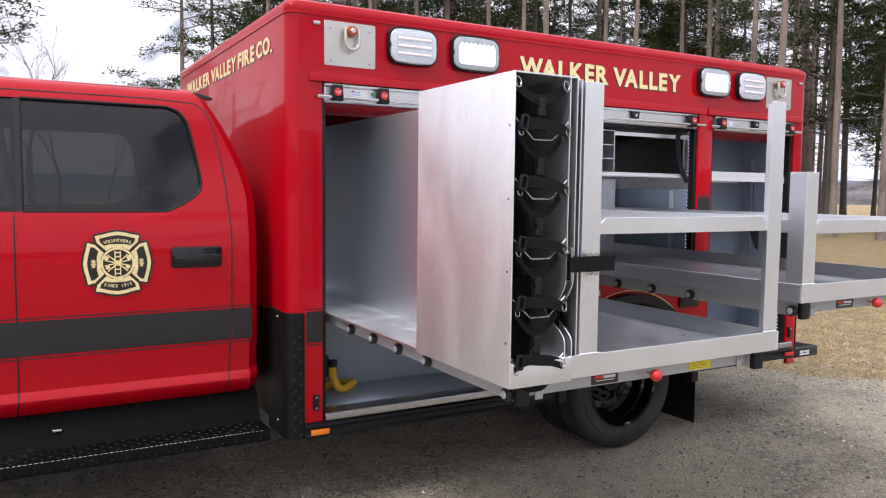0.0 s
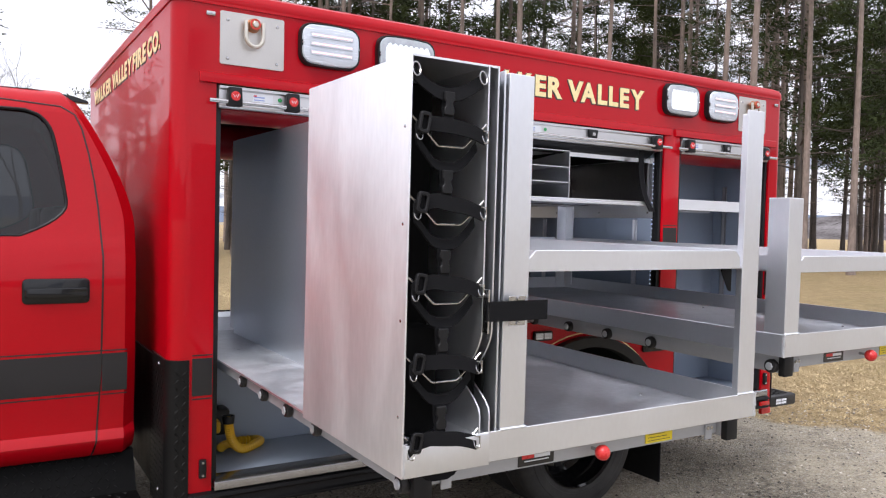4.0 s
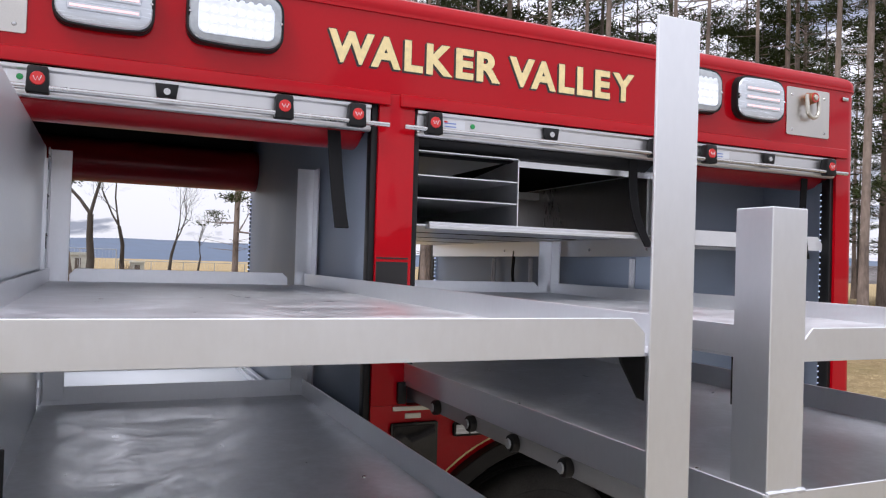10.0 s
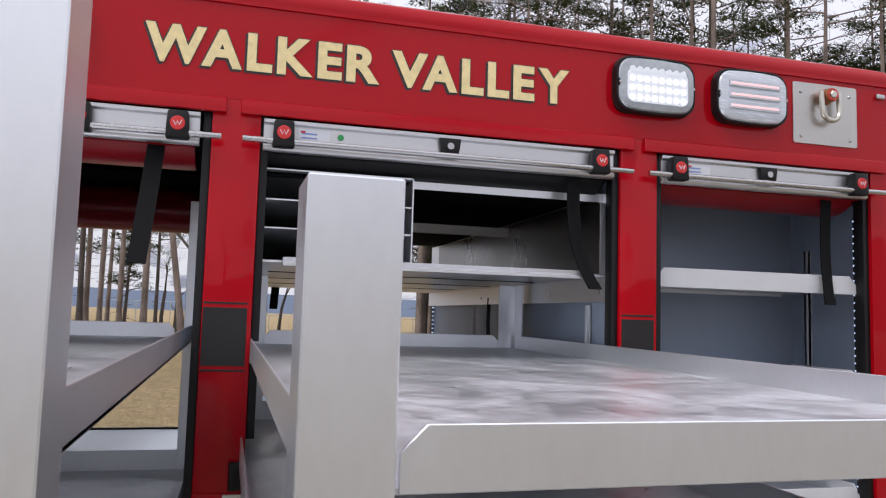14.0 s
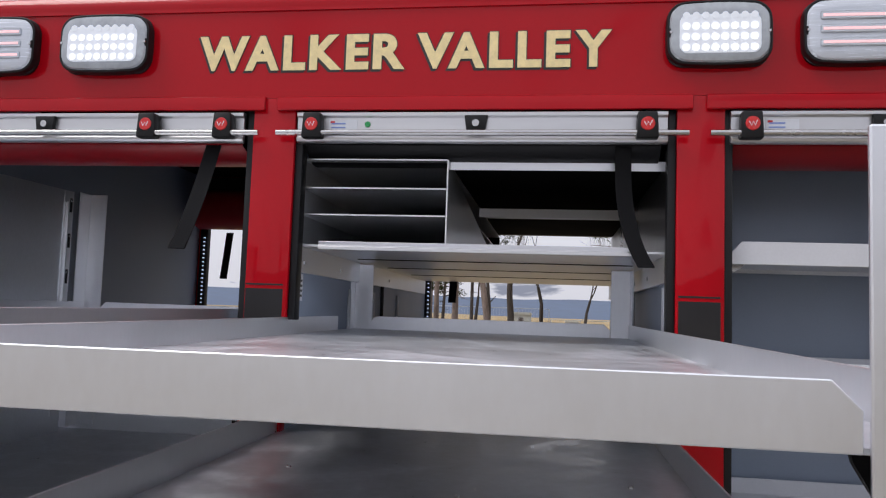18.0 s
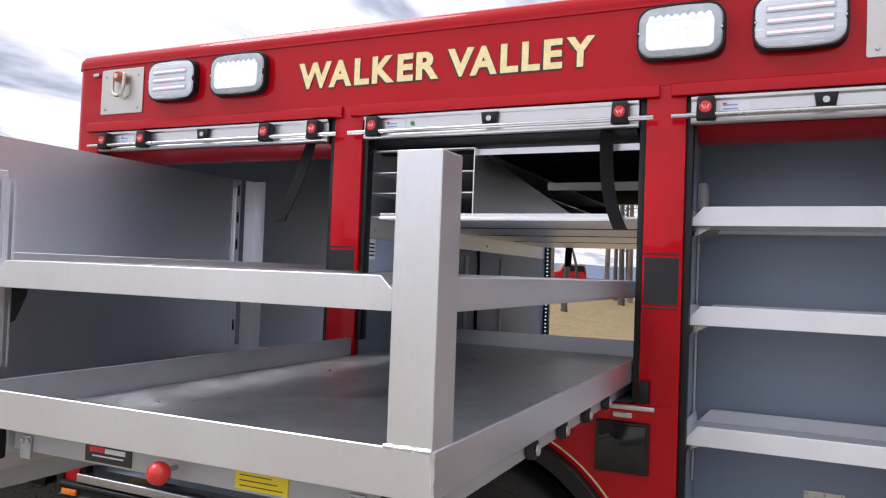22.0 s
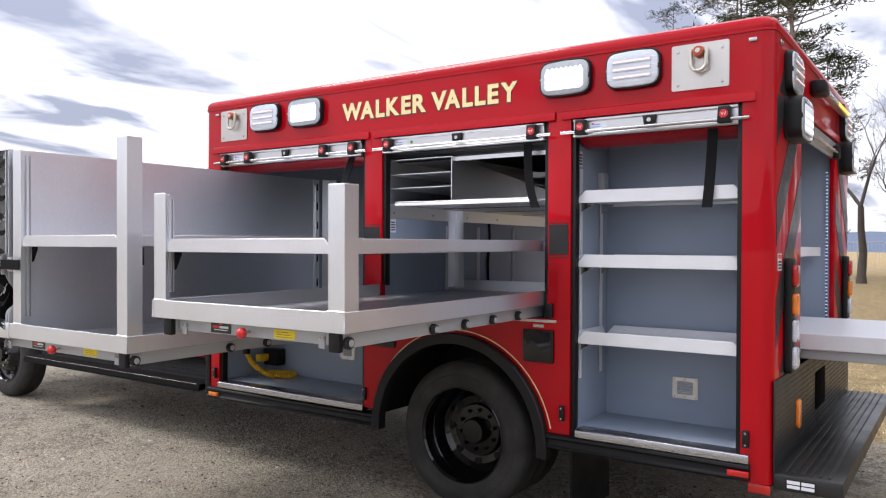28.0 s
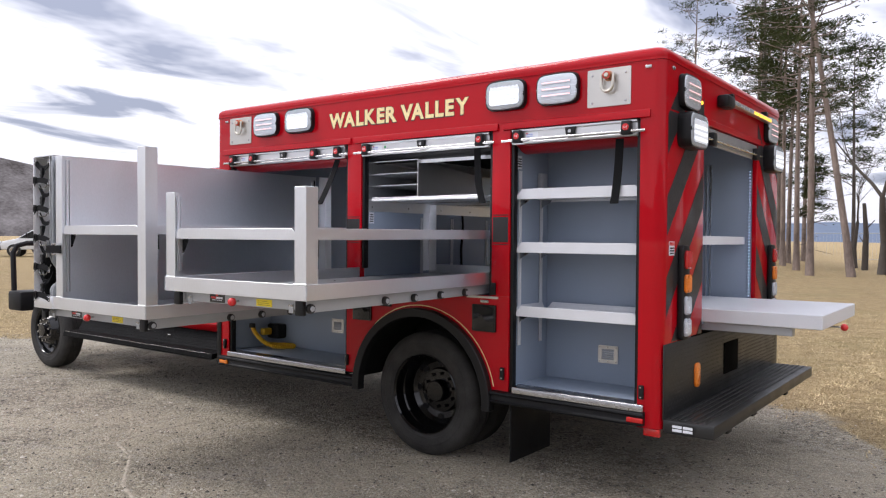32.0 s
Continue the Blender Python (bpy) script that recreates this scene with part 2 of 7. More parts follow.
def prism(poly, axis, a, b, r=0.0):
    """A polygon drawn out along an axis from a to b. In the plane of the other two axes, in order."""
    bm = bmesh.new()
    ax = "xyz".index(axis)

    def at(p, w):
        c = list(p)
        c.insert(ax, w)
        return bm.verts.new(c)

    lo, hi = [at(p, a) for p in poly], [at(p, b) for p in poly]
    n = len(poly)
    bm.faces.new(lo)
    bm.faces.new(hi[::-1])
    for i in range(n):
        bm.faces.new((lo[i], hi[i], hi[(i + 1) % n], lo[(i + 1) % n]))
    bmesh.ops.recalc_face_normals(bm, faces=bm.faces)
    return bev(bm, r) if r else bm


def rrect(x0, x1, y0, y1, r, n=6):
    out = []
    for cx, cy, a0 in ((x1 - r, y1 - r, 0), (x0 + r, y1 - r, 90), (x0 + r, y0 + r, 180), (x1 - r, y0 + r, 270)):
        for i in range(n + 1):
            a = radians(a0 + 90 * i / n)
            out.append((cx + r * math.cos(a), cy + r * math.sin(a)))
    return out


def ring(outer, inner, axis, a, b):
    """A frame between two outlines with the same number of points."""
    bm = bmesh.new()
    ax = "xyz".index(axis)

    def at(p, w):
        c = list(p)
        c.insert(ax, w)
        return bm.verts.new(c)

    n = len(outer)
    v = [[at(p, w) for p in poly] for poly in (outer, inner) for w in (a, b)]
    for i in range(n):
        j = (i + 1) % n
        for p, q in ((0, 1), (1, 3), (3, 2), (2, 0)):
            bm.faces.new((v[p][i], v[q][i], v[q][j], v[p][j]))
    bmesh.ops.recalc_face_normals(bm, faces=bm.faces)
    return bm


def rod(bm, p, q, r, seg=12, r2=None):
    p, q = Vector(p), Vector(q)
    m = Matrix.Translation((p + q) / 2) @ (q - p).to_track_quat("Z", "Y").to_matrix().to_4x4()
    bmesh.ops.create_cone(bm, cap_ends=True, segments=seg, radius1=r, radius2=r if r2 is None else r2, depth=(q - p).length, matrix=m)


def rods(*ends, r=0.01, seg=12):
    bm = bmesh.new()
    for p, q in ends:
        rod(bm, p, q, r, seg)
    return bm


def tube(pts, r, seg=8, wave=None):
    """A round bar along points; wave gives each ring its own radius."""
    bm = bmesh.new()
    pts = [Vector(p) for p in pts]
    rings = []
    side = None
    for i, p in enumerate(pts):
        d = (pts[min(i + 1, len(pts) - 1)] - pts[max(i - 1, 0)]).normalized()
        if side is None:
            side = d.orthogonal().normalized()
        side = (side - d * side.dot(d)).normalized()
        up = d.cross(side)
        rr = wave(i) if wave else r
        rings.append([bm.verts.new(p + rr * (math.cos(2 * math.pi * k / seg) * side + math.sin(2 * math.pi * k / seg) * up)) for k in range(seg)])
    for a, b in zip(rings, rings[1:]):
        for k in range(seg):
            bm.faces.new((a[k], a[(k + 1) % seg], b[(k + 1) % seg], b[k]))
    bm.faces.new(rings[0][::-1])
    bm.faces.new(rings[-1])
    return bm


def ribbon(pts, width, thick, across):
    """A flat strap along points; across is the direction of its width."""
    bm = bmesh.new()
    pts, across = [Vector(p) for p in pts], Vector(across).normalized()
    rows = []
    for i, p in enumerate(pts):
        d = (pts[min(i + 1, len(pts) - 1)] - pts[max(i - 1, 0)]).normalized()
        n = d.cross(across).normalized() * thick / 2
        w = across * width / 2
        rows.append([bm.verts.new(p + c) for c in (w + n, -w + n, -w - n, w - n)])
    for a, b in zip(rows, rows[1:]):
        for k in range(4):
            bm.faces.new((a[k], a[(k + 1) % 4], b[(k + 1) % 4], b[k]))
    bm.faces.new(rows[0][::-1])
    bm.faces.new(rows[-1])
    bmesh.ops.recalc_face_normals(bm, faces=bm.faces)
    return bm


def lathe(profile, centre, axis="y", seg=48):
    """Turns a profile of (radius, along) round an axis through centre."""
    bm = bmesh.new()
    rows = []
    for r, w in profile:
        row = []
        for k in range(seg):
            a = 2 * math.pi * k / seg
            c, s = r * math.cos(a), r * math.sin(a)
            row.append(bm.verts.new(Vector(centre) + Vector({"y": (c, w, s), "z": (c, s, w), "x": (w, c, s)}[axis])))
        rows.append(row)
    for a, b in zip(rows, rows[1:]):
        for k in range(seg):
            bm.faces.new((a[k], a[(k + 1) % seg], b[(k + 1) % seg], b[k]))
    bmesh.ops.recalc_face_normals(bm, faces=bm.faces)
    return bm


def letters(text, size, depth=0.001, offset=0.0, spacing=1.0):
    """The outlines of a line of text as a bmesh in the x-z plane, facing -y, from x = 0 and its base at z = 0."""
    cu = bpy.data.curves.new("text", "FONT")
    cu.body, cu.size, cu.extrude, cu.offset, cu.space_character = text, size, depth, offset, spacing
    ob = bpy.data.objects.new("text", cu)
    scene.collection.objects.link(ob)
    me = bpy.data.meshes.new_from_object(ob.evaluated_get(bpy.context.evaluated_depsgraph_get()))
    bm = bmesh.new()
    bm.from_mesh(me)
    bpy.data.objects.remove(ob)
    bpy.data.curves.remove(cu)
    bpy.data.meshes.remove(me)
    bmesh.ops.transform(bm, matrix=pose(0, 0, 0, 90), verts=bm.verts)
    return bm


def span(bm, k=0):
    c = [v.co[k] for v in bm.verts]
    return min(c), max(c)


def shift(bm, x, y, z):
    bmesh.ops.translate(bm, verts=bm.verts, vec=(x, y, z))
    return bm


def turn(bm, m):
    bmesh.ops.transform(bm, matrix=m, verts=bm.verts)
    return bm


def tread(o, u, v, n, lu, lv, pitch=0.029, rise=0.0022):
    """Raised lozenges, turned by turns, on a plate from o along u and v; n points out of it."""
    bm = bmesh.new()
    o, u, v, n = (Vector(c) for c in (o, u, v, n))
    nu, nv = int(lu / pitch), max(1, int(lv / pitch))
    for i in range(nu):
        for j in range(nv):
            c = o + u * pitch * (i + 0.5) + v * (lv / nv) * (j + 0.5)
            a = (u + v).normalized() if (i + j) % 2 else (u - v).normalized()
            b = a.cross(n)
            r, w = pitch * 0.40, pitch * 0.11
            p = [bm.verts.new(c + d) for d in (a * r, b * w, -a * r, -b * w)] 
            t = [bm.verts.new(c + d + n * rise) for d in (a * r * 0.6, b * w * 0.4, -a * r * 0.6, -b * w * 0.4)]
            bm.faces.new(t)
            for k in range(4):
                bm.faces.new((p[k], p[(k + 1) % 4], t[(k + 1) % 4], t[k]))
    bmesh.ops.recalc_face_normals(bm, faces=bm.faces)
    return bm


def clip_band(poly, lo, hi):
    """Cuts a polygon of (y, z) to lo <= z <= hi."""
    for lim, s in ((lo, 1), (hi, -1)):
        out = []
        for p, q in zip(poly, poly[1:] + poly[:1]):
            dp, dq = s * (p[1] - lim), s * (q[1] - lim)
            if dp >= 0:
                out.append(p)
            if (dp > 0) != (dq > 0) and dp != dq:
                f = dp / (dp - dq)
                out.append((p[0] + (q[0] - p[0]) * f, lim))
        poly = out
    return poly

# ---- ground and distance ----


def ground_material():
    """Worn asphalt and gravel in front of a wavering edge, dry winter grass behind it."""
    m = bpy.data.materials.new("asphalt_and_dry_grass")
    m.use_nodes = True
    nt = m.node_tree
    bs = nt.nodes["Principled BSDF"]
    L = nt.links.new

    def node(kind, **kw):
        n = nt.nodes.new(kind)
        for k, v in kw.items():
            n.inputs[k].default_value = v
        return n

    def calc(op, a, b):
        n = nt.nodes.new("ShaderNodeMath")
        n.operation = op
        for i, v in enumerate((a, b)):
            if isinstance(v, (int, float)):
                n.inputs[i].default_value = v
            else:
                L(v, n.inputs[i])
        return n.outputs[0]

    def ramp(fac, stops):
        n = nt.nodes.new("ShaderNodeValToRGB")
        el = n.color_ramp.elements
        for i, (p, c) in enumerate(stops):
            e = el[i] if i < 2 else el.new(p)
            e.position, e.color = p, (*c, 1)
        L(fac, n.inputs[0])
        return n.outputs[0]

    def mix(fac, a, b):
        n = nt.nodes.new("ShaderNodeMix")
        n.data_type = "RGBA"
        L(fac, n.inputs["Factor"])
        L(a, n.inputs["A"])
        L(b, n.inputs["B"])
        return n.outputs["Result"]

    geo = nt.nodes.new("ShaderNodeTexCoord")
    sp = nt.nodes.new("ShaderNodeSeparateXYZ")
    L(geo.outputs["Object"], sp.inputs[0])
    # the edge of the lot: y over x
    xr = nt.nodes.new("ShaderNodeMapRange")
    xr.inputs["From Min"].default_value, xr.inputs["From Max"].default_value = -10, 10
    L(sp.outputs["X"], xr.inputs["Value"])
    fc = nt.nodes.new("ShaderNodeFloatCurve")
    cv = fc.mapping.curves[0]
    knots = [(-10, -0.6), (-5.9, 0.95), (-4.2, 2.6), (0, 3.2), (3.4, 3.1), (4.2, 2.5), (4.75, 1.0), (5.3, 0.25), (10, -2.4)]
    for i, (x, y) in enumerate(knots):
        px, py = (x + 10) / 20, (y + 5) / 10
        if i == 0:
            cv.points[0].location = (px, py)
        elif i == len(knots) - 1:
            cv.points[-1].location = (px, py)
        else:
            cv.points.new(px, py)
    fc.mapping.update()
    L(xr.outputs[0], fc.inputs["Value"])
    edge = calc("SUBTRACT", calc("MULTIPLY", fc.outputs[0], 10.0), 5.0)
    wob = node("ShaderNodeTexNoise", Scale=2.2, Detail=6.0)
    L(geo.outputs["Object"], wob.inputs["Vector"])
    d = calc("SUBTRACT", sp.outputs["Y"], edge)
    d = calc("ADD", d, calc("MULTIPLY", calc("SUBTRACT", wob.outputs["Fac"], 0.5), 0.9))
    mask = nt.nodes.new("ShaderNodeMapRange")
    mask.inputs["From Min"].default_value, mask.inputs["From Max"].default_value = -0.05, 0.12
    L(d, mask.inputs["Value"])
    # asphalt: chippings of two sizes, fines between them, worn patches
    def cells(scale):
        v = node("ShaderNodeTexVoronoi", Scale=scale)
        L(geo.outputs["Object"], v.inputs["Vector"])
        sp_ = nt.nodes.new("ShaderNodeSeparateColor")
        L(v.outputs["Color"], sp_.inputs[0])
        return v, sp_.outputs[0]

    va, ca = cells(46.0)
    vb, cb = cells(105.0)
    big = node("ShaderNodeTexNoise", Scale=0.7, Detail=5.0, Roughness=0.6)
    mid = node("ShaderNodeTexNoise", Scale=5.5, Detail=6.0, Roughness=0.7)
    fine = node("ShaderNodeTexNoise", Scale=60.0, Detail=4.0, Roughness=0.8)
    for n in (big, mid, fine):
        L(geo.outputs["Object"], n.inputs["Vector"])
    stone = ramp(cb, [(0.0, (0.125, 0.104, 0.083)), (0.55, (0.392, 0.342, 0.258)), (0.80, (0.700, 0.620, 0.475)), (1.0, (0.920, 0.920, 0.885))])
    chip = ramp(ca, [(0.0, (0.101, 0.086, 0.069)), (0.66, (0.402, 0.347, 0.260)), (1.0, (0.920, 0.846, 0.679))])
    grit = ramp(fine.outputs["Fac"], [(0.35, (0.143, 0.120, 0.095)), (0.68, (0.606, 0.530, 0.398))])
    third = node("ShaderNodeValue")
    third.outputs[0].default_value = 0.38
    asp = mix(third.outputs[0], mix(third.outputs[0], stone, chip), grit)
    dusty = node("ShaderNodeRGB")
    dusty.outputs[0].default_value = (0.67, 0.595, 0.455, 1)
    dark = node("ShaderNodeRGB")
    dark.outputs[0].default_value = (0.085, 0.076, 0.066, 1)
    pale = nt.nodes.new("ShaderNodeMapRange")
    pale.inputs["From Min"].default_value, pale.inputs["From Max"].default_value, pale.inputs["To Max"].default_value = 0.42, 0.66, 0.50
    L(calc("ADD", calc("MULTIPLY", big.outputs["Fac"], 0.7), calc("MULTIPLY", mid.outputs["Fac"], 0.3)), pale.inputs["Value"])
    asp = mix(pale.outputs[0], asp, dusty.outputs[0])
    damp = nt.nodes.new("ShaderNodeMapRange")
    damp.inputs["From Min"].default_value, damp.inputs["From Max"].default_value, damp.inputs["To Min"].default_value, damp.inputs["To Max"].default_value = 0.28, 0.44, 0.45, 0.0
    L(mid.outputs["Fac"], damp.inputs["Value"])
    asp = mix(damp.outputs[0], asp, dark.outputs[0])
    wv = nt.nodes.new("ShaderNodeMix")
    wv.data_type = "VECTOR"
    wv.inputs["Factor"].default_value = 0.30
    L(geo.outputs["Object"], wv.inputs["A"])
    L(mid.outputs["Color"], wv.inputs["B"])
    cr = nt.nodes.new("ShaderNodeTexVoronoi")
    cr.feature = "DISTANCE_TO_EDGE"
    cr.inputs["Scale"].default_value = 0.45
    L(wv.outputs["Result"], cr.inputs["Vector"])
    ck = nt.nodes.new("ShaderNodeMapRange")
    ck.inputs["From Max"].default_value, ck.inputs["To Min"].default_value, ck.inputs["To Max"].default_value = 0.010, 0.6, 0.0
    L(cr.outputs["Distance"], ck.inputs["Value"])
    # crazed patches: a net of dark hairline cracks
    net = nt.nodes.new("ShaderNodeTexVoronoi")
    net.feature = "DISTANCE_TO_EDGE"
    net.inputs["Scale"].default_value = 10.0
    wv2 = nt.nodes.new("ShaderNodeMix")
    wv2.data_type = "VECTOR"
    wv2.inputs["Factor"].default_value = 0.08
    L(geo.outputs["Object"], wv2.inputs["A"])
    L(fine.outputs["Color"], wv2.inputs["B"])
    L(wv2.outputs["Result"], net.inputs["Vector"])
    nk = nt.nodes.new("ShaderNodeMapRange")
    nk.inputs["From Max"].default_value, nk.inputs["To Min"].default_value, nk.inputs["To Max"].default_value = 0.085, 0.65, 0.0
    L(net.outputs["Distance"], nk.inputs["Value"])
    patch = nt.nodes.new("ShaderNodeMapRange")
    patch.inputs["From Min"].default_value, patch.inputs["From Max"].default_value = 0.50, 0.41
    L(big.outputs["Fac"], patch.inputs["Value"])
    deep = node("ShaderNodeRGB")
    deep.outputs[0].default_value = (0.045, 0.040, 0.034, 1)
    asp = mix(calc("MULTIPLY", nk.outputs[0], patch.outputs[0]), asp, deep.outputs[0])
    crack = node("ShaderNodeRGB")
    crack.outputs[0].default_value = (0.52, 0.47, 0.40, 1)
    asp = mix(ck.outputs[0], asp, crack.outputs[0])
    # dry grass
    g1 = node("ShaderNodeTexNoise", Scale=0.4, Detail=6.0, Roughness=0.6)
    g2 = node("ShaderNodeTexNoise", Scale=34.0, Detail=6.0, Roughness=0.8)
    g3 = node("ShaderNodeTexNoise", Scale=4.0, Detail=7.0, Roughness=0.75)
    for g in (g1, g2, g3):
        L(geo.outputs["Object"], g.inputs["Vector"])
    straw = ramp(g2.outputs["Fac"], [(0.30, (0.19, 0.125, 0.055)), (0.50, (0.44, 0.325, 0.165)), (0.70, (0.72, 0.58, 0.36))])
    thin = ramp(g2.outputs["Fac"], [(0.30, (0.13, 0.090, 0.045)), (0.70, (0.46, 0.34, 0.18))])
    gr = mix(ramp(g3.outputs["Fac"], [(0.38, (0, 0, 0)), (0.62, (1, 1, 1))]), thin, straw)
    green = node("ShaderNodeRGB")
    green.outputs[0].default_value = (0.20, 0.20, 0.07, 1)
    gm = nt.nodes.new("ShaderNodeMapRange")
    gm.inputs["From Min"].default_value, gm.inputs["From Max"].default_value, gm.inputs["To Max"].default_value = 0.5, 0.75, 0.35
    L(g1.outputs["Fac"], gm.inputs["Value"])
    gr = mix(gm.outputs[0], gr, green.outputs[0])
    L(mix(mask.outputs[0], asp, gr), bs.inputs["Base Color"])
    bs.inputs["Roughness"].default_value = 0.85
    bs.inputs["Specular IOR Level"].default_value = 0.2
    bp = node("ShaderNodeBump", Strength=1.0, Distance=0.032)
    relief = calc("ADD", calc("MULTIPLY", calc("SUBTRACT", 0.6, vb.outputs["Distance"]), cb), calc("MULTIPLY", calc("SUBTRACT", 0.6, va.outputs["Distance"]), ca))
    L(calc("ADD", relief, calc("MULTIPLY", fine.outputs["Fac"], 0.35)), bp.inputs["Height"])
    L(bp.outputs[0], bs.inputs["Normal"])
    return m


GROUND = ground_material()
GZ = 0.024     # height of the lot


def land(x, y):
    """Height of the ground: level round the truck, falling a little behind it, rising to one side of the field."""
    if y <= 10.0:
        return GZ
    u = x / y
    k = min(1.0, max(0.0, (-0.10 - u) / 0.12)) * min(1.0, max(0.0, (0.9 + u) / 0.4))
    return GZ - 0.0075 * (min(y, 600.0) - 10.0) * (1 - k) * min(1.0, max(0.0, (0.9 + u) / 0.4)) + 0.0185 * (min(y, 80.0) - 10.0) * k


far = [33, 36, 40, 45, 50, 55, 60, 66, 72, 80, 90, 120, 200, 400, 600, 1500, 4000]
xs = [-x for x in far[::-1]] + [i * 1.5 for i in range(-20, 21)] + far
bm = bmesh.new()
grid = [[bm.verts.new((x, y, land(x, y))) for x in xs] for y in xs]
for j in range(len(xs) - 1):
    for i in range(len(xs) - 1):
        bm.faces.new((grid[j][i], grid[j][i + 1], grid[j + 1][i + 1], grid[j + 1][i]))
ground = part("ground", bm, GROUND)
tagged(ground, "worn asphalt lot with gravel running into dry straw-coloured grass", "ground", kind="structure")

# a crack in the lot, filled with pale dust, wavering along its way
CRACKED = mat("pale_crack_dust", (0.29, 0.255, 0.205), 0.9, var=0.35, scale=30, fine=180, bump=0.5, spec=0.2, second=(0.42, 0.37, 0.30))
way = [(0.15, -0.30), (0.143, -0.473), (0.131, -0.656), (0.216, -1.029), (0.558, -1.135), (0.831, -1.32), (1.084, -1.494), (1.45, -1.62), (1.70, -1.95)]
rc = random.Random(41)
bm = bmesh.new()
last = None
for (ax, ay), (bx, by) in zip(way, way[1:]):
    n = max(4, int(math.hypot(bx - ax, by - ay) / 0.03))
    for i in range(n):
        u = i / n
        x, y = ax + (bx - ax) * u + rc.uniform(-0.008, 0.008), ay + (by - ay) * u + rc.uniform(-0.008, 0.008)
        nx, ny = -(by - ay) * 30 / (n * 0.9), (bx - ax) * 30 / (n * 0.9)
        w = rc.uniform(0.006, 0.017)
        row = [bm.verts.new((x + nx * s * w, y + ny * s * w, z)) for s, z in ((-1, GZ), (-0.5, GZ + 0.003), (0.5, GZ + 0.003), (1, GZ))]
        if last:
            for k in range(3):
                bm.faces.new((last[k], row[k], row[k + 1], last[k + 1]))
        last = row
ORG[ground] = Vector((0, 0, 0))
part("filled_crack", bm, CRACKED, ground, "pale dust-filled crack in the asphalt")

# far wooded hills; the farthest ridge has distance haze put into its blue colour
HILL = mat("haze_tinted_hill", (0.10, 0.135, 0.20), 0.95, var=0.12, scale=0.02, fine=0.2)
HILLN = mat("bare_wooded_hill", (0.10, 0.088, 0.085), 0.95, spec=0.0, var=0.45, scale=0.04, fine=0.35, second=(0.15, 0.14, 0.14))


def hills(name, dist, a0, a1, height, material, label, seed):
    bm = bmesh.new()
    n = 120
    lo, hi, back = [], [], []
    for i in range(n + 1):
        a = radians(a0 + (a1 - a0) * i / n)
        end = min(1.0, 9 * i / n, 9 * (n - i) / n)
        h = height * (0.25 + 0.75 * end) * (0.65 + 0.5 * noise.noise((i * 0.05 + seed, seed, 0)) + 0.12 * noise.noise((i * 0.33, seed, 3)) + 0.015 * random.random())
        p = Vector((-math.sin(a), math.cos(a), 0))
        lo.append(bm.verts.new(p * dist - Vector((0, 0, 24))))
        hi.append(bm.verts.new(p * (dist * 1.25) + Vector((0, 0, max(h, 2.0)))))
        back.append(bm.verts.new(p * (dist * 1.6)))
    for r, s in ((lo, hi), (hi, back)):
        for i in range(n):
            bm.faces.new((r[i], s[i], s[i + 1], r[i + 1]))
    ob = part(name, bm, material)
    return tagged(ob, label, "hill", kind="structure")


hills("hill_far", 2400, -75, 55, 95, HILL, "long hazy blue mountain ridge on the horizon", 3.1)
# runs on unseen behind the camera, added to darken the paint's reflections
hills("hill_near", 650, 40, 310, 92, HILLN, "brown leafless wooded hillside beyond the field, continued unseen behind the camera", 7.7)

# ---- the truck ----
W = 2.44          # body width
X0, X1 = -0.075, 3.662         # front and rear of the body
Z0, Z1 = 0.46, 2.475
OP = [(0.092, 1.394), (1.521, 2.597), (2.722, 3.532)]   # door openings on both sides
OPF = [(0.112, 1.42), (1.530, 2.650)]                   # those on the far side
truck = thing("rescue_truck", (0.0, W / 2, 0.0), "red crew-cab rescue truck with open roll-up doors and gold lettering", "fire truck")

# shell: pillars, header, roof
for k, (px, py) in enumerate(((X0, 0), (X1, 0), (X0, W), (X1, W))):
    sx, sy = (1 if px < 1 else -1), (1 if py == 0 else -1)
    r, L1, t = 0.058, 0.167 if px < 1 else 0.130, 0.03
    pts = [(L1, 0)]
    pts += [(r - r * math.sin(a), r - r * math.cos(a)) for a in [radians(90 * i / 6) for i in range(7)]]
    pts += [(0, 0.30), (t, 0.30), (t, t + 0.01), (L1, t + 0.01)]
    part("corner_pillar", prism([(px + sx * a, py + sy * b) for a, b in pts], "z", Z0 - 0.012 if px > 1 else Z0, 2.135), RED, truck)
for y0, y1, gaps in ((0, 0.04, ((1.394, 1.521), (2.597, 2.722))), (W - 0.04, W, ((0.09, 0.112), (1.42, 1.530), (2.650, 2.722)))):
    for a, b in gaps:
        part("door_pillar", boxes((a, b, y0, y1, 1.10, 2.135), b=0.003), RED, truck)
# black sheets added inside the far jambs and header to keep them dark
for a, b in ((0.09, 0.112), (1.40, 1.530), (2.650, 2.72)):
    part("jamb_dark_sheet", boxes((a, b, W - 0.060, W - 0.042, 0.92, 2.32)), BLACK, truck)
part("header_dark_sheet", boxes((0.08, 2.70, W - 0.060, W - 0.042, 2.13, 2.32)), BLACK, truck)
out = rrect(X0, X1, 0, W, 0.058)
part("header", ring(out, rrect(0.04, X1 - 0.04, 0.04, W - 0.04, 0.03), "z", 2.135, 2.400), RED, truck)
part("header_bead", ring(rrect(X0 - 0.006, X1 + 0.006, -0.006, W + 0.006, 0.058), rrect(0.03, X1 - 0.03, 0.03, W - 0.03, 0.03), "z", 2.398, 2.409), RED, truck)
bm = bmesh.new()
cap = []
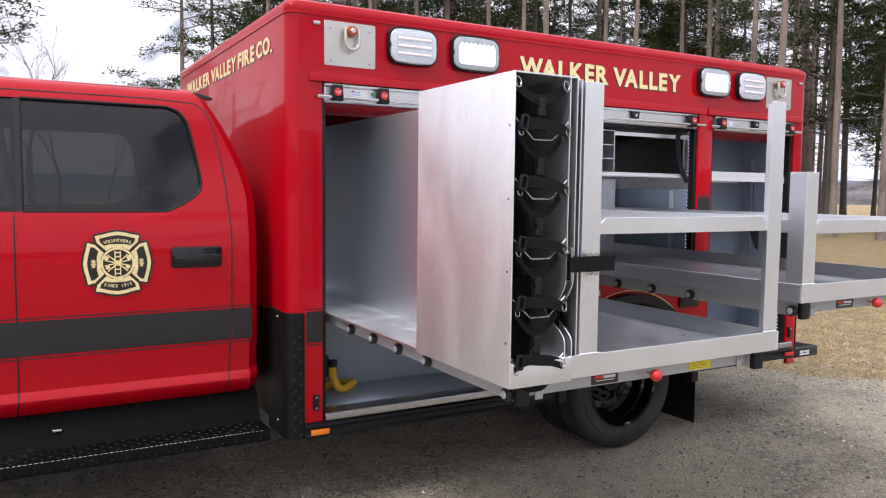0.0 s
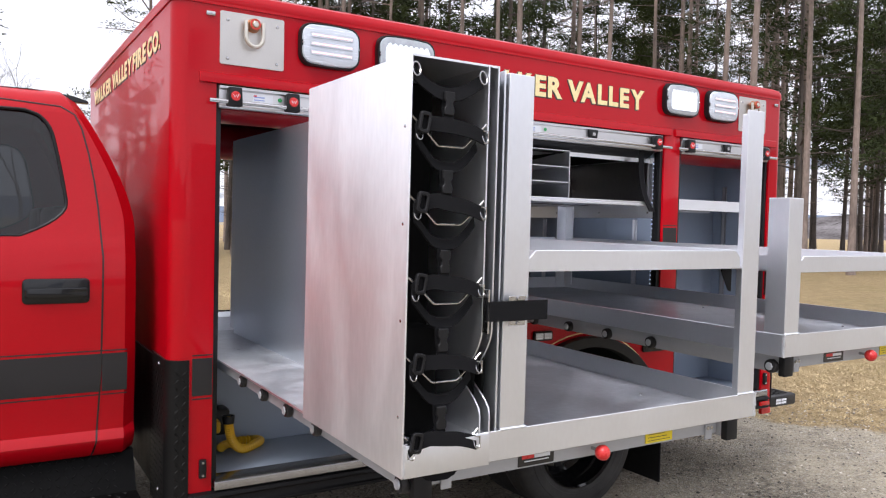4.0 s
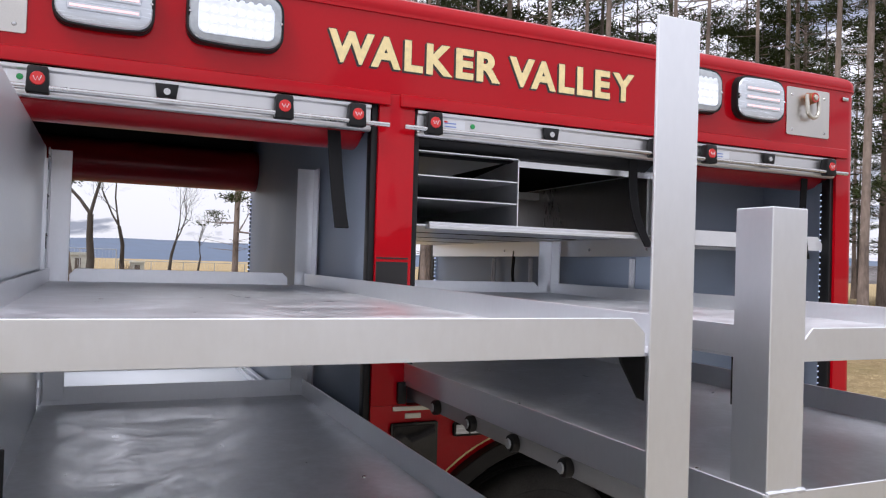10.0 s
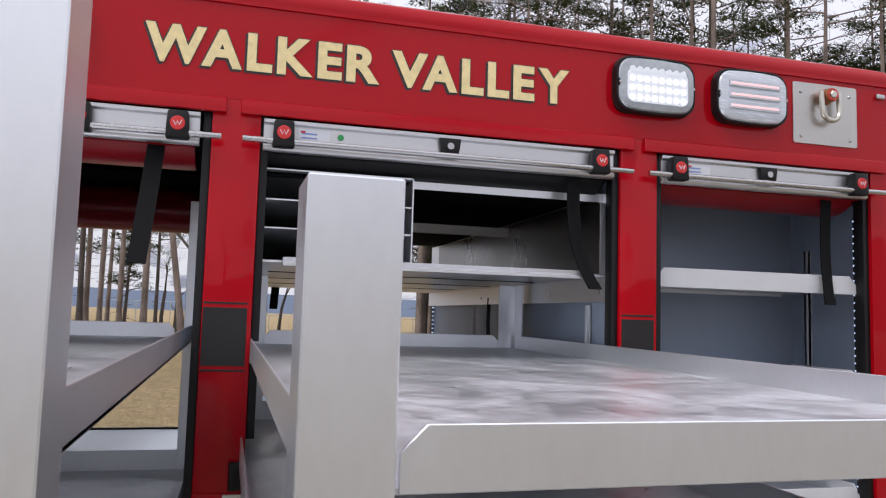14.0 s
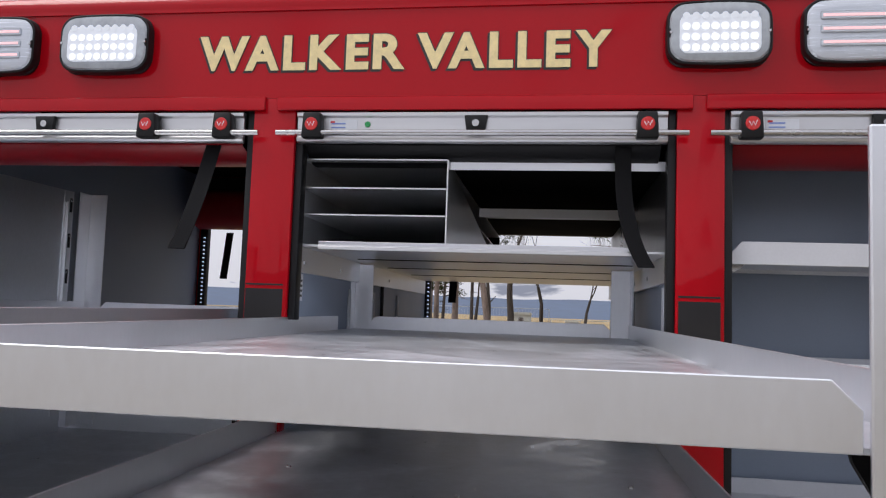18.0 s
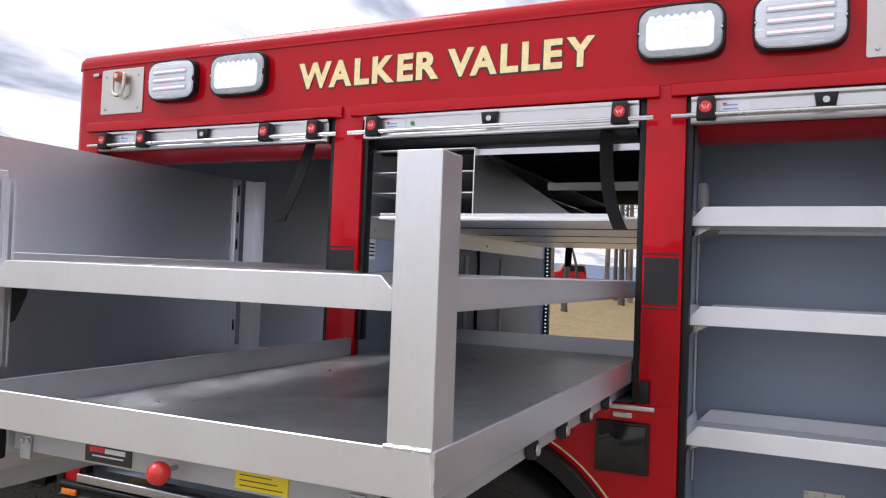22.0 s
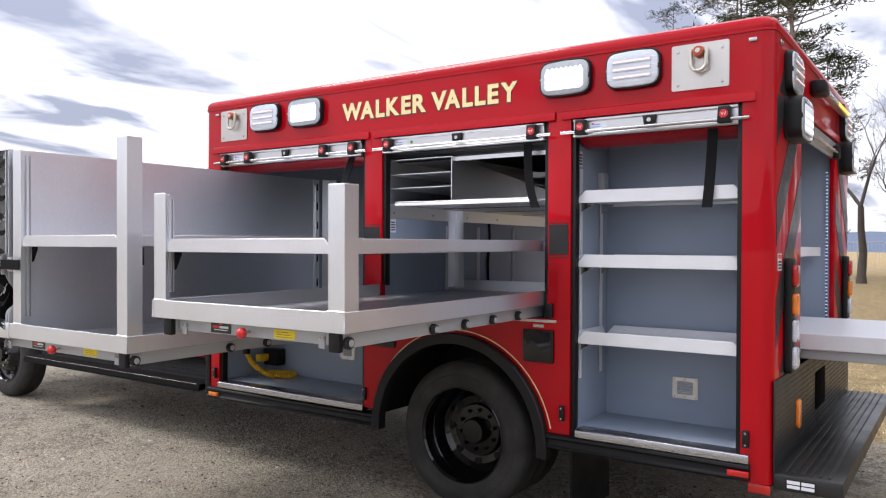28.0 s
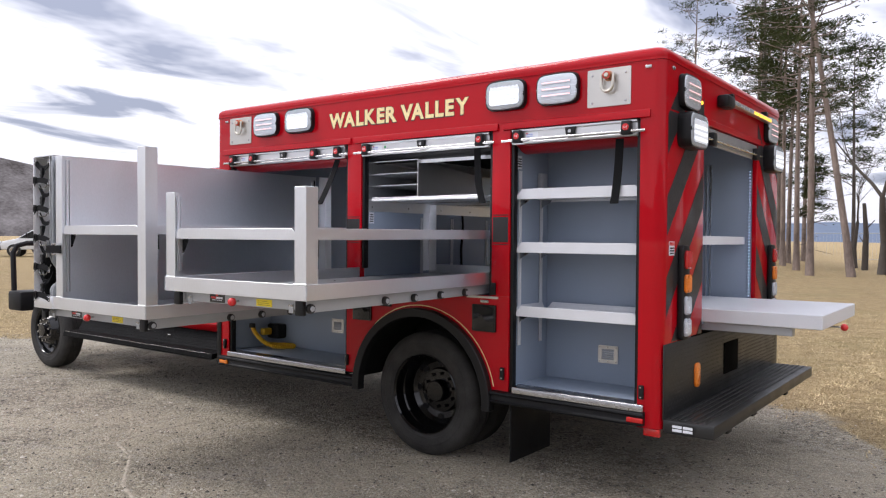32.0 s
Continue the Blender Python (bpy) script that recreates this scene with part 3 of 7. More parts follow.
for inset, z in ((-0.003, 2.404), (-0.006, 2.420), (-0.004, 2.438), (0.006, 2.455), (0.028, 2.467), (0.07, 2.471)):
    cap.append([bm.verts.new((x, y, z)) for x, y in rrect(X0 + inset, X1 - inset, inset, W - inset, 0.06)])
for a, b in zip(cap, cap[1:]):
    for i in range(len(a)):
        j = (i + 1) % len(a)
        bm.faces.new((a[i], a[j], b[j], b[i]))
bm.faces.new(cap[-1])
bm.faces.new(cap[0][::-1])
part("roof", bm, RED, truck)
# ceiling coloured black for the shade under the roof
part("ceiling_panel", boxes((0.04, X1 - 0.04, 0.04, W - 0.04, 2.325, 2.338)), MATTB, truck)

# lower side panels round the wheel arch
WX, WR = 2.052, 0.405
AR = 0.552


def arch_panel(y0, y1):
    pts = [(1.394, 1.10), (1.394, Z0 + 0.05)]
    c0 = math.asin((Z0 + 0.05 - 0.43) / AR)
    for i in range(25):
        a = math.pi - c0 - (math.pi - 2 * c0) * i / 24
        pts.append((WX + AR * math.cos(a), 0.43 + AR * math.sin(a)))
    pts += [(2.722, Z0 + 0.05), (2.722, 1.10)]
    return prism(pts, "y", y0, y1)


for y0, y1 in ((0, 0.04), (W - 0.04, W)):
    part("wheel_arch_panel", arch_panel(y0, y1), RED, truck)
# rubber fender ring, gold pinstripe and black wheel well
for ys in (-1, 1):
    yo, yi = (-0.045, 0.02) if ys < 0 else (W + 0.045, W - 0.02)
    arcs = []
    for rr in (AR + 0.012, AR - 0.045):
        arcs.append([(WX + rr * math.cos(a), 0.43 + rr * math.sin(a)) for a in [radians(-3 + 186 * i / 40) for i in range(41)]])
    part("fender_flare", bev(prism(arcs[0] + arcs[1][::-1], "y", min(yo, yi), max(yo, yi)), 0.004, 1), PLASTIC, truck, "black rubber wheel arch flare")
    line = [(WX + rr * math.cos(a), 0.43 + rr * math.sin(a)) for rr in (AR + 0.026, AR + 0.032) for a in ([radians(12 + 156 * i / 40) for i in range(41)])]
    part("pinstripe", prism(line[:41] + line[41:][::-1], "y", -0.0015 if ys < 0 else W, 0.0 if ys < 0 else W + 0.0015), GOLD, truck, "gold pinstripe with black edge")
    half = [[(WX + rr * math.cos(a), 0.43 + rr * math.sin(a)) for a in [radians(6 + 168 * i / 30) for i in range(31)]] for rr in (AR - 0.004, AR - 0.014)]
    part("wheel_well", prism(half[0] + half[1][::-1], "y", 0.02 if ys < 0 else W - 0.62, 0.62 if ys < 0 else W - 0.02), BLACK, truck)
    part("well_back", prism(half[0], "y", 0.62 if ys < 0 else W - 0.64, 0.64 if ys < 0 else W - 0.62), BLACK, truck)

# compartments: floors, walls, ceilings of the boxes, all in grey paint
part("compartment_floor", boxes((0.06, 1.385, 0.03, 0.47, 0.515, 0.53), b=0.002), GREY, truck)
part("compartment_floor", boxes((2.72, 3.60, 0.03, 0.47, 0.55, 0.565), b=0.002), GREY, truck)
part("compartment_back", boxes((0.06, 1.385, 0.455, 0.47, 0.53, 0.895), b=0.002), GREY, truck)
part("compartment_back", boxes((2.722, 3.60, 0.465, 0.48, 0.565, 2.33), b=0.002), GREY, truck)
part("compartment_deck", boxes((0.06, 1.385, 0.455, W - 0.03, 0.895, 0.915), b=0.002), ALUW, truck, "bare aluminium deck of the front compartment")
part("deck_seal", boxes((0.16, 1.385, W - 0.048, W - 0.034, 0.915, 0.925)), PLASTIC, truck)
part("deck_rail", boxes((1.325, 1.340, 1.2, W - 0.06, 0.915, 0.936), (1.352, 1.380, 1.2, W - 0.06, 0.915, 0.944), b=0.002), ALU, truck, "aluminium rail along the deck")
part("compartment_deck", boxes((1.50, 2.61, 0.02, W - 0.03, 1.078, 1.096), b=0.002), GREY, truck)
part("compartment_wall", boxes((0.055, 0.07, 0.03, W - 0.03, 0.515, 2.33), b=0.002), GREY, truck)
part("compartment_wall", boxes((1.395, 1.520, 0.042, W - 0.042, 0.66, 2.33), b=0.002), GREY, truck)
part("compartment_wall", boxes((1.395, 1.44, 0.042, 0.47, 0.515, 0.66), b=0.002), GREY, truck)
part("compartment_wall", bev(prism([(2.598, 0.042), (2.721, 0.042), (2.721, W - 0.042), (2.640, W - 0.042)], "z", 0.56, 2.33), 0.002), GREY, truck)
part("compartment_wall", boxes((3.60, 3.615, 0.042, 0.6, 0.56, 2.33), b=0.002), GREY, truck)
# rear compartment
RY0, RY1 = 0.64, 1.80
part("compartment_wall", boxes((2.722, 3.65, 0.60, 0.615, 0.96, 2.33), b=0.002), GREY, truck)
part("compartment_wall", boxes((2.722, 3.65, 1.825, 1.84, 0.96, 2.33), b=0.002), GREY, truck)
part("compartment_deck", boxes((2.722, 3.66, 0.60, 1.84, 0.95, 0.965), b=0.002), GREY, truck)
# front and rear walls
part("front_wall", boxes((X0, X0 + 0.03, 0.30, W - 0.30, 0.46, 2.135)), RED, truck)
part("rear_wall", boxes((X1 - 0.03, X1, 0.30, RY0, 0.90, 2.135), b=0.002), RED, truck)
part("rear_wall", boxes((X1 - 0.03, X1, RY1, W - 0.30, 0.90, 2.135), b=0.002), RED, truck)

# far-side compartments are closed below
part("side_panel", boxes((0.105, 1.385, W - 0.04, W, 0.46, 0.90), b=0.003), RED, truck)
part("side_panel", boxes((2.72, 3.575, W - 0.04, W, 0.46, 2.14), b=0.003), RED, truck)

# dark door channels up both sides of each opening
for a, b in OP:
    for x0, x1 in ((a, a + 0.022), (b - 0.022, b)):
        low = 0.515 if a < 1 or a > 2.5 else 1.10
        for z0, z1 in (((low, 2.13),) if x0 != 1.521 else ((1.235, 1.43), (1.49, 2.13))):
            part("door_track", boxes((x0, x1, 0.012, 0.055, z0, z1), b=0.002), PLASTIC, truck, "black roll-up door track")
for a, b in OPF:
    for x0, x1 in ((a, a + 0.022), (b - 0.022, b)):
        part("door_track", boxes((x0, x1, W - 0.055, W - 0.012, 0.93 if a < 1 else 1.10, 2.13), b=0.002), PLASTIC, truck)

# drip rails above the doors
for a, b in ((0.025, 1.429), (1.466, 2.638), (2.674, 3.588)):
    part("drip_rail", bev(prism([(0.002, 2.140), (-0.010, 2.136), (-0.013, 2.116), (-0.013, 2.096), (0.002, 2.096)], "x", a, b), 0.002, 1), RED, truck)


def roller_door(a, b, bar, latches, key, sticker, shade):
    """A roll-up door, rolled up: bottom rail, grab bar, latch blocks and the curtain behind."""
    d = part("roller_door_rail", bev(prism([(0.0, 2.092), (0.016, 2.092), (0.016, 2.003), (0.004, 2.003), (-0.006, 2.009), (-0.006, 2.018), (0.001, 2.02), (0.001, 2.075), (-0.008, 2.08), (-0.008, 2.09)], "x", a, b), 0.001, 1), TRIM, truck, "satin aluminium bottom rail of a raised roll-up door")
    part("grab_bar", rods(((bar[0], -0.026, 2.026), (bar[1], -0.026, 2.026)), r=0.0085, seg=16), STEEL, d, "round steel grab bar")
    for x in latches:
        lb = part("latch_block", bev(prism([(x - 0.026, 2.084), (x + 0.026, 2.084), (x + 0.030, 2.010), (x - 0.030, 2.010)], "y", -0.038, 0.0), 0.006, 2), PLASTIC, d, "black plastic bar bracket")
        ORG[lb] = ORG[truck]
        r = 0.019
        s = r * 0.55
        part("badge", lathe([(0.0, -0.0412), (r * 0.9, -0.0412), (r, -0.038)], (x, 0, 2.049), seg=24), REDP, d, "round red badge")
        part("badge_mark", ribbon([(x - s, -0.0418, 2.049 + s * 0.5), (x - s * 0.45, -0.0418, 2.049 - s * 0.6), (x, -0.0418, 2.049 + s * 0.4), (x + s * 0.45, -0.0418, 2.049 - s * 0.6), (x + s, -0.0418, 2.049 + s * 0.7)], 0.0012, s * 0.22, (0, 1, 0)), WHITE, d)
    part("lock_plate", bev(prism([(key - 0.033, 2.08), (key + 0.033, 2.08), (key + 0.026, 2.034), (key - 0.026, 2.034)], "y", -0.014, 0.0), 0.003, 2), PLASTIC, d, "black lock plate")
    part("keyhole", lathe([(0.0, -0.019), (0.010, -0.019), (0.011, -0.014)], (key, 0, 2.056), seg=20), STEEL, d)
    part("sticker", boxes((sticker, sticker + 0.085, -0.0006, 0.001, 2.028, 2.07)), WHITE, d, "white maker's sticker with blue bars")
    for i in range(3):
        part("sticker_bar", boxes((sticker + 0.008 + 0.026 * (i == 0), sticker + 0.05 + 0.02 * (i == 0), -0.0012, 0.0, 2.034 + 0.011 * i, 2.0375 + 0.0115 * i)), BLUEI, d)
    part("sticker_bar", boxes((sticker + 0.005, sticker + 0.018, -0.0012, 0.0, 2.060, 2.066)), REDP, d)
    if a < 2:
        part("indicator", lathe([(0.0, -0.003), (0.008, -0.003), (0.009, 0.0)], (sticker + 0.115, 0, 2.056), seg=16), INDIC, d)
    # curtain: runs back over a drum; its colour is darkened for the shade there
    slats = [(0.024, 2.00)] + [(0.145 - 0.12 * math.cos(t), 2.06 - 0.10 * math.sin(t)) for t in [radians(8 + 12 * i) for i in range(14)]]
    inner = [(y + (0.145 - y) * 0.06, z + (2.06 - z) * 0.06) for y, z in slats]
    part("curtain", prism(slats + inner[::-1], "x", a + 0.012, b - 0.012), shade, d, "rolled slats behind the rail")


INDIC = mat("green_indicator", (0.02, 0.30, 0.08), 0.3, var=0.05)
# the middle curtain is blacked out for the dark gap below its rail
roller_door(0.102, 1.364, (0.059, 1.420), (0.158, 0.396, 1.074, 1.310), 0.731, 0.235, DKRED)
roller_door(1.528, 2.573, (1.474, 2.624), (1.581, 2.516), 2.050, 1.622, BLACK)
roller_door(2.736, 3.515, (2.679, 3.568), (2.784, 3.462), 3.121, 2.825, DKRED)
# far curtains: their shaded undersides are put into dark red and black
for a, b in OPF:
    part("far_curtain", lathe([(0.0, a + 0.02), (0.12, a + 0.02), (0.12, b - 0.02), (0.0, b - 0.02)], (0, W - 0.17, 2.10), "x", 28), DKRED if a < 1 else BLACK, truck, "rolled curtain of the opposite door, coloured dark for shade")

# thresholds and black rub rails
for a, b, z in ((0.0, 1.43, 0.52), (2.66, 3.60, 0.562)):
    part("threshold", bev(prism([(-0.022, z - 0.03), (-0.022, z + 0.004), (-0.018, z + 0.009), (0.07, z + 0.012), (0.07, z - 0.03)], "x", a + 0.10, b - 0.03), 0.002, 1), SILL, truck, "bright aluminium door threshold")
for a, b, z in ((0.0, 1.49, 0.488), (2.60, 3.575, 0.533)):
    part("rub_rail", bev(prism([(0.0, z), (-0.030, z - 0.006), (-0.034, z - 0.02), (-0.022, z - 0.026), (-0.022, z - 0.055), (-0.034, z - 0.062), (-0.030, z - 0.074), (0.03, z - 0.074), (0.03, z)], "x", a, b), 0.002, 1), BLACK, truck, "black ribbed rub rail")
part("side_marker", boxes((0.024, 0.115, -0.0365, -0.02, 0.430, 0.456), b=0.003), AMBERL, truck, "amber side marker")
part("side_marker", boxes((3.485, 3.575, -0.0365, -0.02, 0.476, 0.502), b=0.003), REDL, truck, "red side marker")

# charcoal stripe blocks on the pillars
for a, b, z0, z1 in ((0.012, 0.090, 0.871, 1.019), (1.397, 1.509, 1.425, 1.577), (2.604, 2.712, 1.425, 1.577)):
    part("stripe", boxes((a, b, -0.0015, 0.0, z0, z1)), STRIPE, truck)
    for z in (z0 - 0.012, z1 + 0.012):
        part("stripe_line", boxes((a, b, -0.0015, 0.0, z - 0.0025, z + 0.0025)), STRIPE, truck)

# front corner guard and lower front plate in black diamond plate
TREAD = mat("black_diamond_plate", (0.007, 0.007, 0.007), 0.40, spec=0.20, var=0.1, rvar=0.05)
guard = [(X0 - 0.008 + 0.062 - 0.062 * math.sin(a), -0.008 + 0.062 - 0.062 * math.cos(a)) for a in [radians(90 * i / 8) for i in range(9)]]
part("corner_guard", prism([(X0 + 0.054, -0.008)] + guard[1:] + [(X0 - 0.008, 0.29), (X0 - 0.001, 0.29), (X0 - 0.001, 0.055), (X0 + 0.060, -0.0005), (0.002, -0.0005), (0.0, -0.008)], "z", 0.412, 1.015), TREAD, truck, "black diamond-plate corner guard")
for z in (0.48, 0.985):
    part("guard_screw", lathe([(0.0, -0.005), (0.006, -0.004), (0.007, 0.0)], (X0 - 0.008, 0.14, z), "x", 8), STEEL, truck)
part("tread_relief", tread((-0.004, -0.0081, 0.42), (-1, 0, 0), (0, 0, 1), (0, -1, 0), 0.07, 0.56), TREAD, truck, "raised diamond tread")
part("tread_relief", tread((X0 - 0.0081, 0.055, 0.42), (0, 1, 0), (0, 0, 1), (-1, 0, 0), 0.245, 0.56, 0.024, 0.0009), TREAD, truck, "raised diamond tread")
part("front_plate", boxes((X0 - 0.005, X0, 0.291, W - 0.06, 0.46, 1.0)), BLACK, truck)

# ---- slide-out trays ----
YB = 0.785


def angle_post(x, y, sx, sy, z0, z1, leg=0.076, t=0.006):
    """An upright L-section; its outer corner stands at x, y and its legs run to sx, sy."""
    pts = [(0, 0), (leg, 0), (leg, t), (t, t), (t, leg), (0, leg)]
    bm = prism([(x + sx * a, y + sy * b) for a, b in pts], "z", z0, z1)
    return bev(bm, 0.0015, 1)


def weld(pts, r=0.005):
    """A bead of weld along points, uneven."""
    ps = []
    for a, b in zip(pts, pts[1:]):
        n = max(2, int((Vector(b) - Vector(a)).length / 0.006))
        ps += [Vector(a).lerp(Vector(b), i / n) for i in range(n)]
    ps.append(Vector(pts[-1]))
    return tube(ps, r, 6, lambda i: r * (0.75 + 0.4 * ((i * 7919) % 5) / 4))


def pan(parent, x0, x1, y0, y1, z0, h, mats, clip, first):
    """A sheet pan with four turned-up lips; clip: lips with cut corners and not welded."""
    t = 0.005
    part("pan_floor", boxes((x0 + t, x1 - t, y0 + t, y1 - t, z0 + 0.002, z0 + 0.007)), mats[0], parent)
    c = 0.045 if clip else 0.0
    for y in (y0, y1 - t):
        pts = [(x0, z0), (x1, z0), (x1, z0 + h - c), (x1 - c, z0 + h), (x0 + c, z0 + h), (x0, z0 + h - c)] if clip else [(x0, z0), (x1, z0), (x1, z0 + h), (x0, z0 + h)]
        part("pan_lip", bev(prism(pts, "y", y, y + t), 0.0012, 1), mats[1], parent)
    for x in (x0, x1 - t):
        ya, yb = y0 + t + 0.001, y1 - t - 0.001
        h_ = first if x == x0 else h
        pts = [(ya, z0), (yb, z0), (yb, z0 + h - c), (yb - c, z0 + h), (ya + c, z0 + h), (ya, z0 + h - c)] if clip else [(ya, z0), (yb, z0), (yb, z0 + h_), (ya, z0 + h_)]
        part("pan_lip", bev(prism(pts, "x", x, x + t), 0.0012, 1), mats[1], parent)
    for bx in (x0 + 0.19, x1 - 0.13):
        for by in (y0 + 1.08, y0 + 0.35):
            part("bolt", lathe([(0.0, z0 + 0.0115), (0.005, z0 + 0.0105), (0.006, z0 + 0.007)], (bx, by, 0), "z", 10), STEEL, parent)


def slide_tray(name, label, x0, x1, z0, top, top_back, shelf, shelf_h, px0, back_in, knob, plate, yellow, YF):
    """A pan with four angle posts, a half-height shelf, and the roller slide below."""
    tr = thing(name, ((x0 + x1) / 2, -0.5, z0 - 0.085), label, "slide-out tray", "slide-out trays on the truck")
    h = 0.074
    pan(tr, x0, x1, YF, YB, z0, h, (ALUX, ALU), False, h if px0 - x0 < 0.1 else 0.008)
    zt = z0 + h
    fy = YF + 0.003
    for px, sx in ((px0, 1), (x1 - 0.003, -1)):
        part("post", angle_post(px, fy, sx, 1, zt, top), ALU, tr)
        part("weld_bead", weld([(px, fy, zt), (px + sx * 0.08, fy, zt)], 0.0045), ALUX, tr, "uneven bead of weld")
    part("weld_bead", weld([(x1, YF, z0), (x1, YF, zt)], 0.0045), ALUX, tr, "uneven bead of weld")
    part("weld_bead", weld([(x0, YF, z0), (x0, YF, zt)], 0.0045), ALUX, tr, "uneven bead of weld")
    for px, sx in ((px0 + back_in, 1), (x1 + (0.024 if back_in == 0 else -0.004), -1)):
        part("back_post", angle_post(px, YB - 0.003, sx, -1, zt - 0.05, top_back), ALU, tr)
    # half-height shelf between the posts
    s0, s1 = px0 + 0.010, x1 - 0.012
    sh = part("shelf", boxes((s0, s1, YF + 0.012, YB - 0.012, shelf, shelf + 0.005)), ALUX, tr, "half-height aluminium shelf with turned-up lips")
    c = 0.022
    for y in (YF + 0.010, YB - 0.014):
        part("shelf_lip", bev(prism([(s0 + 0.07, shelf), (s1 - 0.07, shelf), (s1 - 0.07, shelf + shelf_h - c), (s1 - 0.07 - c, shelf + shelf_h), (s0 + 0.07 + c, shelf + shelf_h), (s0 + 0.07, shelf + shelf_h - c)], "y", y, y + 0.004), 0.001, 1), ALU, sh)
    for x in (s0, s1 - 0.004):
        part("shelf_lip", bev(prism([(YF + 0.03, shelf), (YB - 0.03, shelf), (YB - 0.03, shelf + shelf_h), (YF + 0.03, shelf + shelf_h)], "x", x, x + 0.004), 0.001, 1), ALU, sh)
    for x, s in ((s0 + 0.004, 1), (s1 - 0.004, -1)):
        part("shelf_bracket", bev(prism([(x, shelf), (x + s * 0.05, shelf), (x + s * 0.045, shelf - 0.02), (x + s * 0.012, shelf - 0.075), (x, shelf - 0.08)], "y", YF + 0.09, YF + 0.096), 0.001, 1), PLASTIC, sh, "small black bracket")
        if s > 0:
            part("shelf_track", boxes((x - 0.002, x + 0.009, YF + 0.060, YF + 0.072, zt + 0.03, top - 0.02), (x - 0.002, x + 0.012, YF + 0.0785, YF + 0.084, zt + 0.03, top - 0.02)), ALU, sh, "slotted aluminium shelf track")
    # slide below: two rails with rollers, front beam
    q0, q1 = x0 + 0.045, x1 - 0.05
    for xa in (q0, q1 - 0.05):
        part("slide_rail", boxes((xa, xa + 0.05, YF + 0.045, YB + 0.1, z0 - 0.062, z0 - 0.001), b=0.003), GREYF, tr, "grey slide rail")
    part("front_beam", boxes((q0 + 0.06, q1 - 0.06, YF + 0.052, YF + 0.09, z0 - 0.052, z0 - 0.001), b=0.002), GREYF, tr, "grey front beam of the slide")
    for xa in (q0 - 0.004, q1 - 0.046):
        part("end_cap", boxes((xa, xa + 0.05, YF + 0.022, YF + 0.046, z0 - 0.072, z0 - 0.004), b=0.004), PLASTIC, tr, "black rubber end cap")
    for xs, s in ((q0, -1), (q1, 1)):
        for y in (YF + 0.065, YF + 0.595, YF + 0.835, YF + 1.075, YF + 1.318, YF + 1.8):
            part("roller", lathe([(0.0, s * 0.026), (0.010, s * 0.026), (0.010, s * 0.022), (0.021, s * 0.022), (0.023, s * 0.017), (0.023, s * 0.004), (0.012, s * 0.002), (0.012, 0.0)], (xs, y, z0 - 0.040), "x", 20), STRIPE, tr, "dark steel slide roller")
            part("roller_bolt", lathe([(0.0, s * 0.029), (0.012, s * 0.029), (0.014, s * 0.025)], (xs, y, z0 - 0.040), "x", 8), GREYF, tr)
    part("knob_stem", rods(((knob, YF + 0.055, z0 - 0.03), (knob, YF + 0.02, z0 - 0.03)), r=0.005), STEEL, tr)
    bm = bmesh.new()
    bmesh.ops.create_uvsphere(bm, u_segments=20, v_segments=12, radius=0.021, matrix=Matrix.Translation((knob, YF + 0.010, z0 - 0.032)))
    part("knob", bm, REDP, tr, "red ball release knob")
    pl = part("maker_plate", boxes((plate, plate + 0.118, YF + 0.0495, YF + 0.0518, z0 - 0.047, z0 - 0.003)), INK, tr, "black maker's plate with a red and white bar")
    part("plate_bar", boxes((plate + 0.012, plate + 0.05, YF + 0.0485, YF + 0.0495, z0 - 0.028, z0 - 0.018)), REDP, pl)
    part("plate_bar", boxes((plate + 0.052, plate + 0.104, YF + 0.0485, YF + 0.0495, z0 - 0.028, z0 - 0.019)), WHITE, pl)
    part("plate_bar", boxes((plate + 0.052, plate + 0.066, YF + 0.0485, YF + 0.0495, z0 - 0.015, z0 - 0.006)), REDP, pl)
    part("plate_bar", boxes((plate + 0.02, plate + 0.10, YF + 0.0485, YF + 0.0495, z0 - 0.036, z0 - 0.0335)), WHITE, pl)
    yl = part("caution_sticker", boxes((yellow, yellow + 0.11, YF + 0.0495, YF + 0.0518, z0 - 0.046, z0 - 0.012)), YELS, tr, "yellow caution sticker")
    for i in range(3):
        part("sticker_bar", boxes((yellow + 0.01, yellow + 0.10 - 0.012 * i, YF + 0.0488, YF + 0.0495, z0 - 0.040 + 0.009 * i, z0 - 0.0385 + 0.009 * i)), INK, yl)
    for xa in (q0 + 0.085, q1 - 0.115):
        part("slide_tab", boxes((xa, xa + 0.03, YF + 0.046, YF + 0.052, z0 - 0.066, z0 - 0.02), b=0.002), GREYF, tr)
        for i in (0, 1):
            part("tab_bolt", lathe([(0.0, YF + 0.043), (0.006, YF + 0.043), (0.007, YF + 0.046)], (xa + 0.008 + 0.016 * i, 0, z0 - 0.03), "y", 6), STEEL, tr)
    return tr


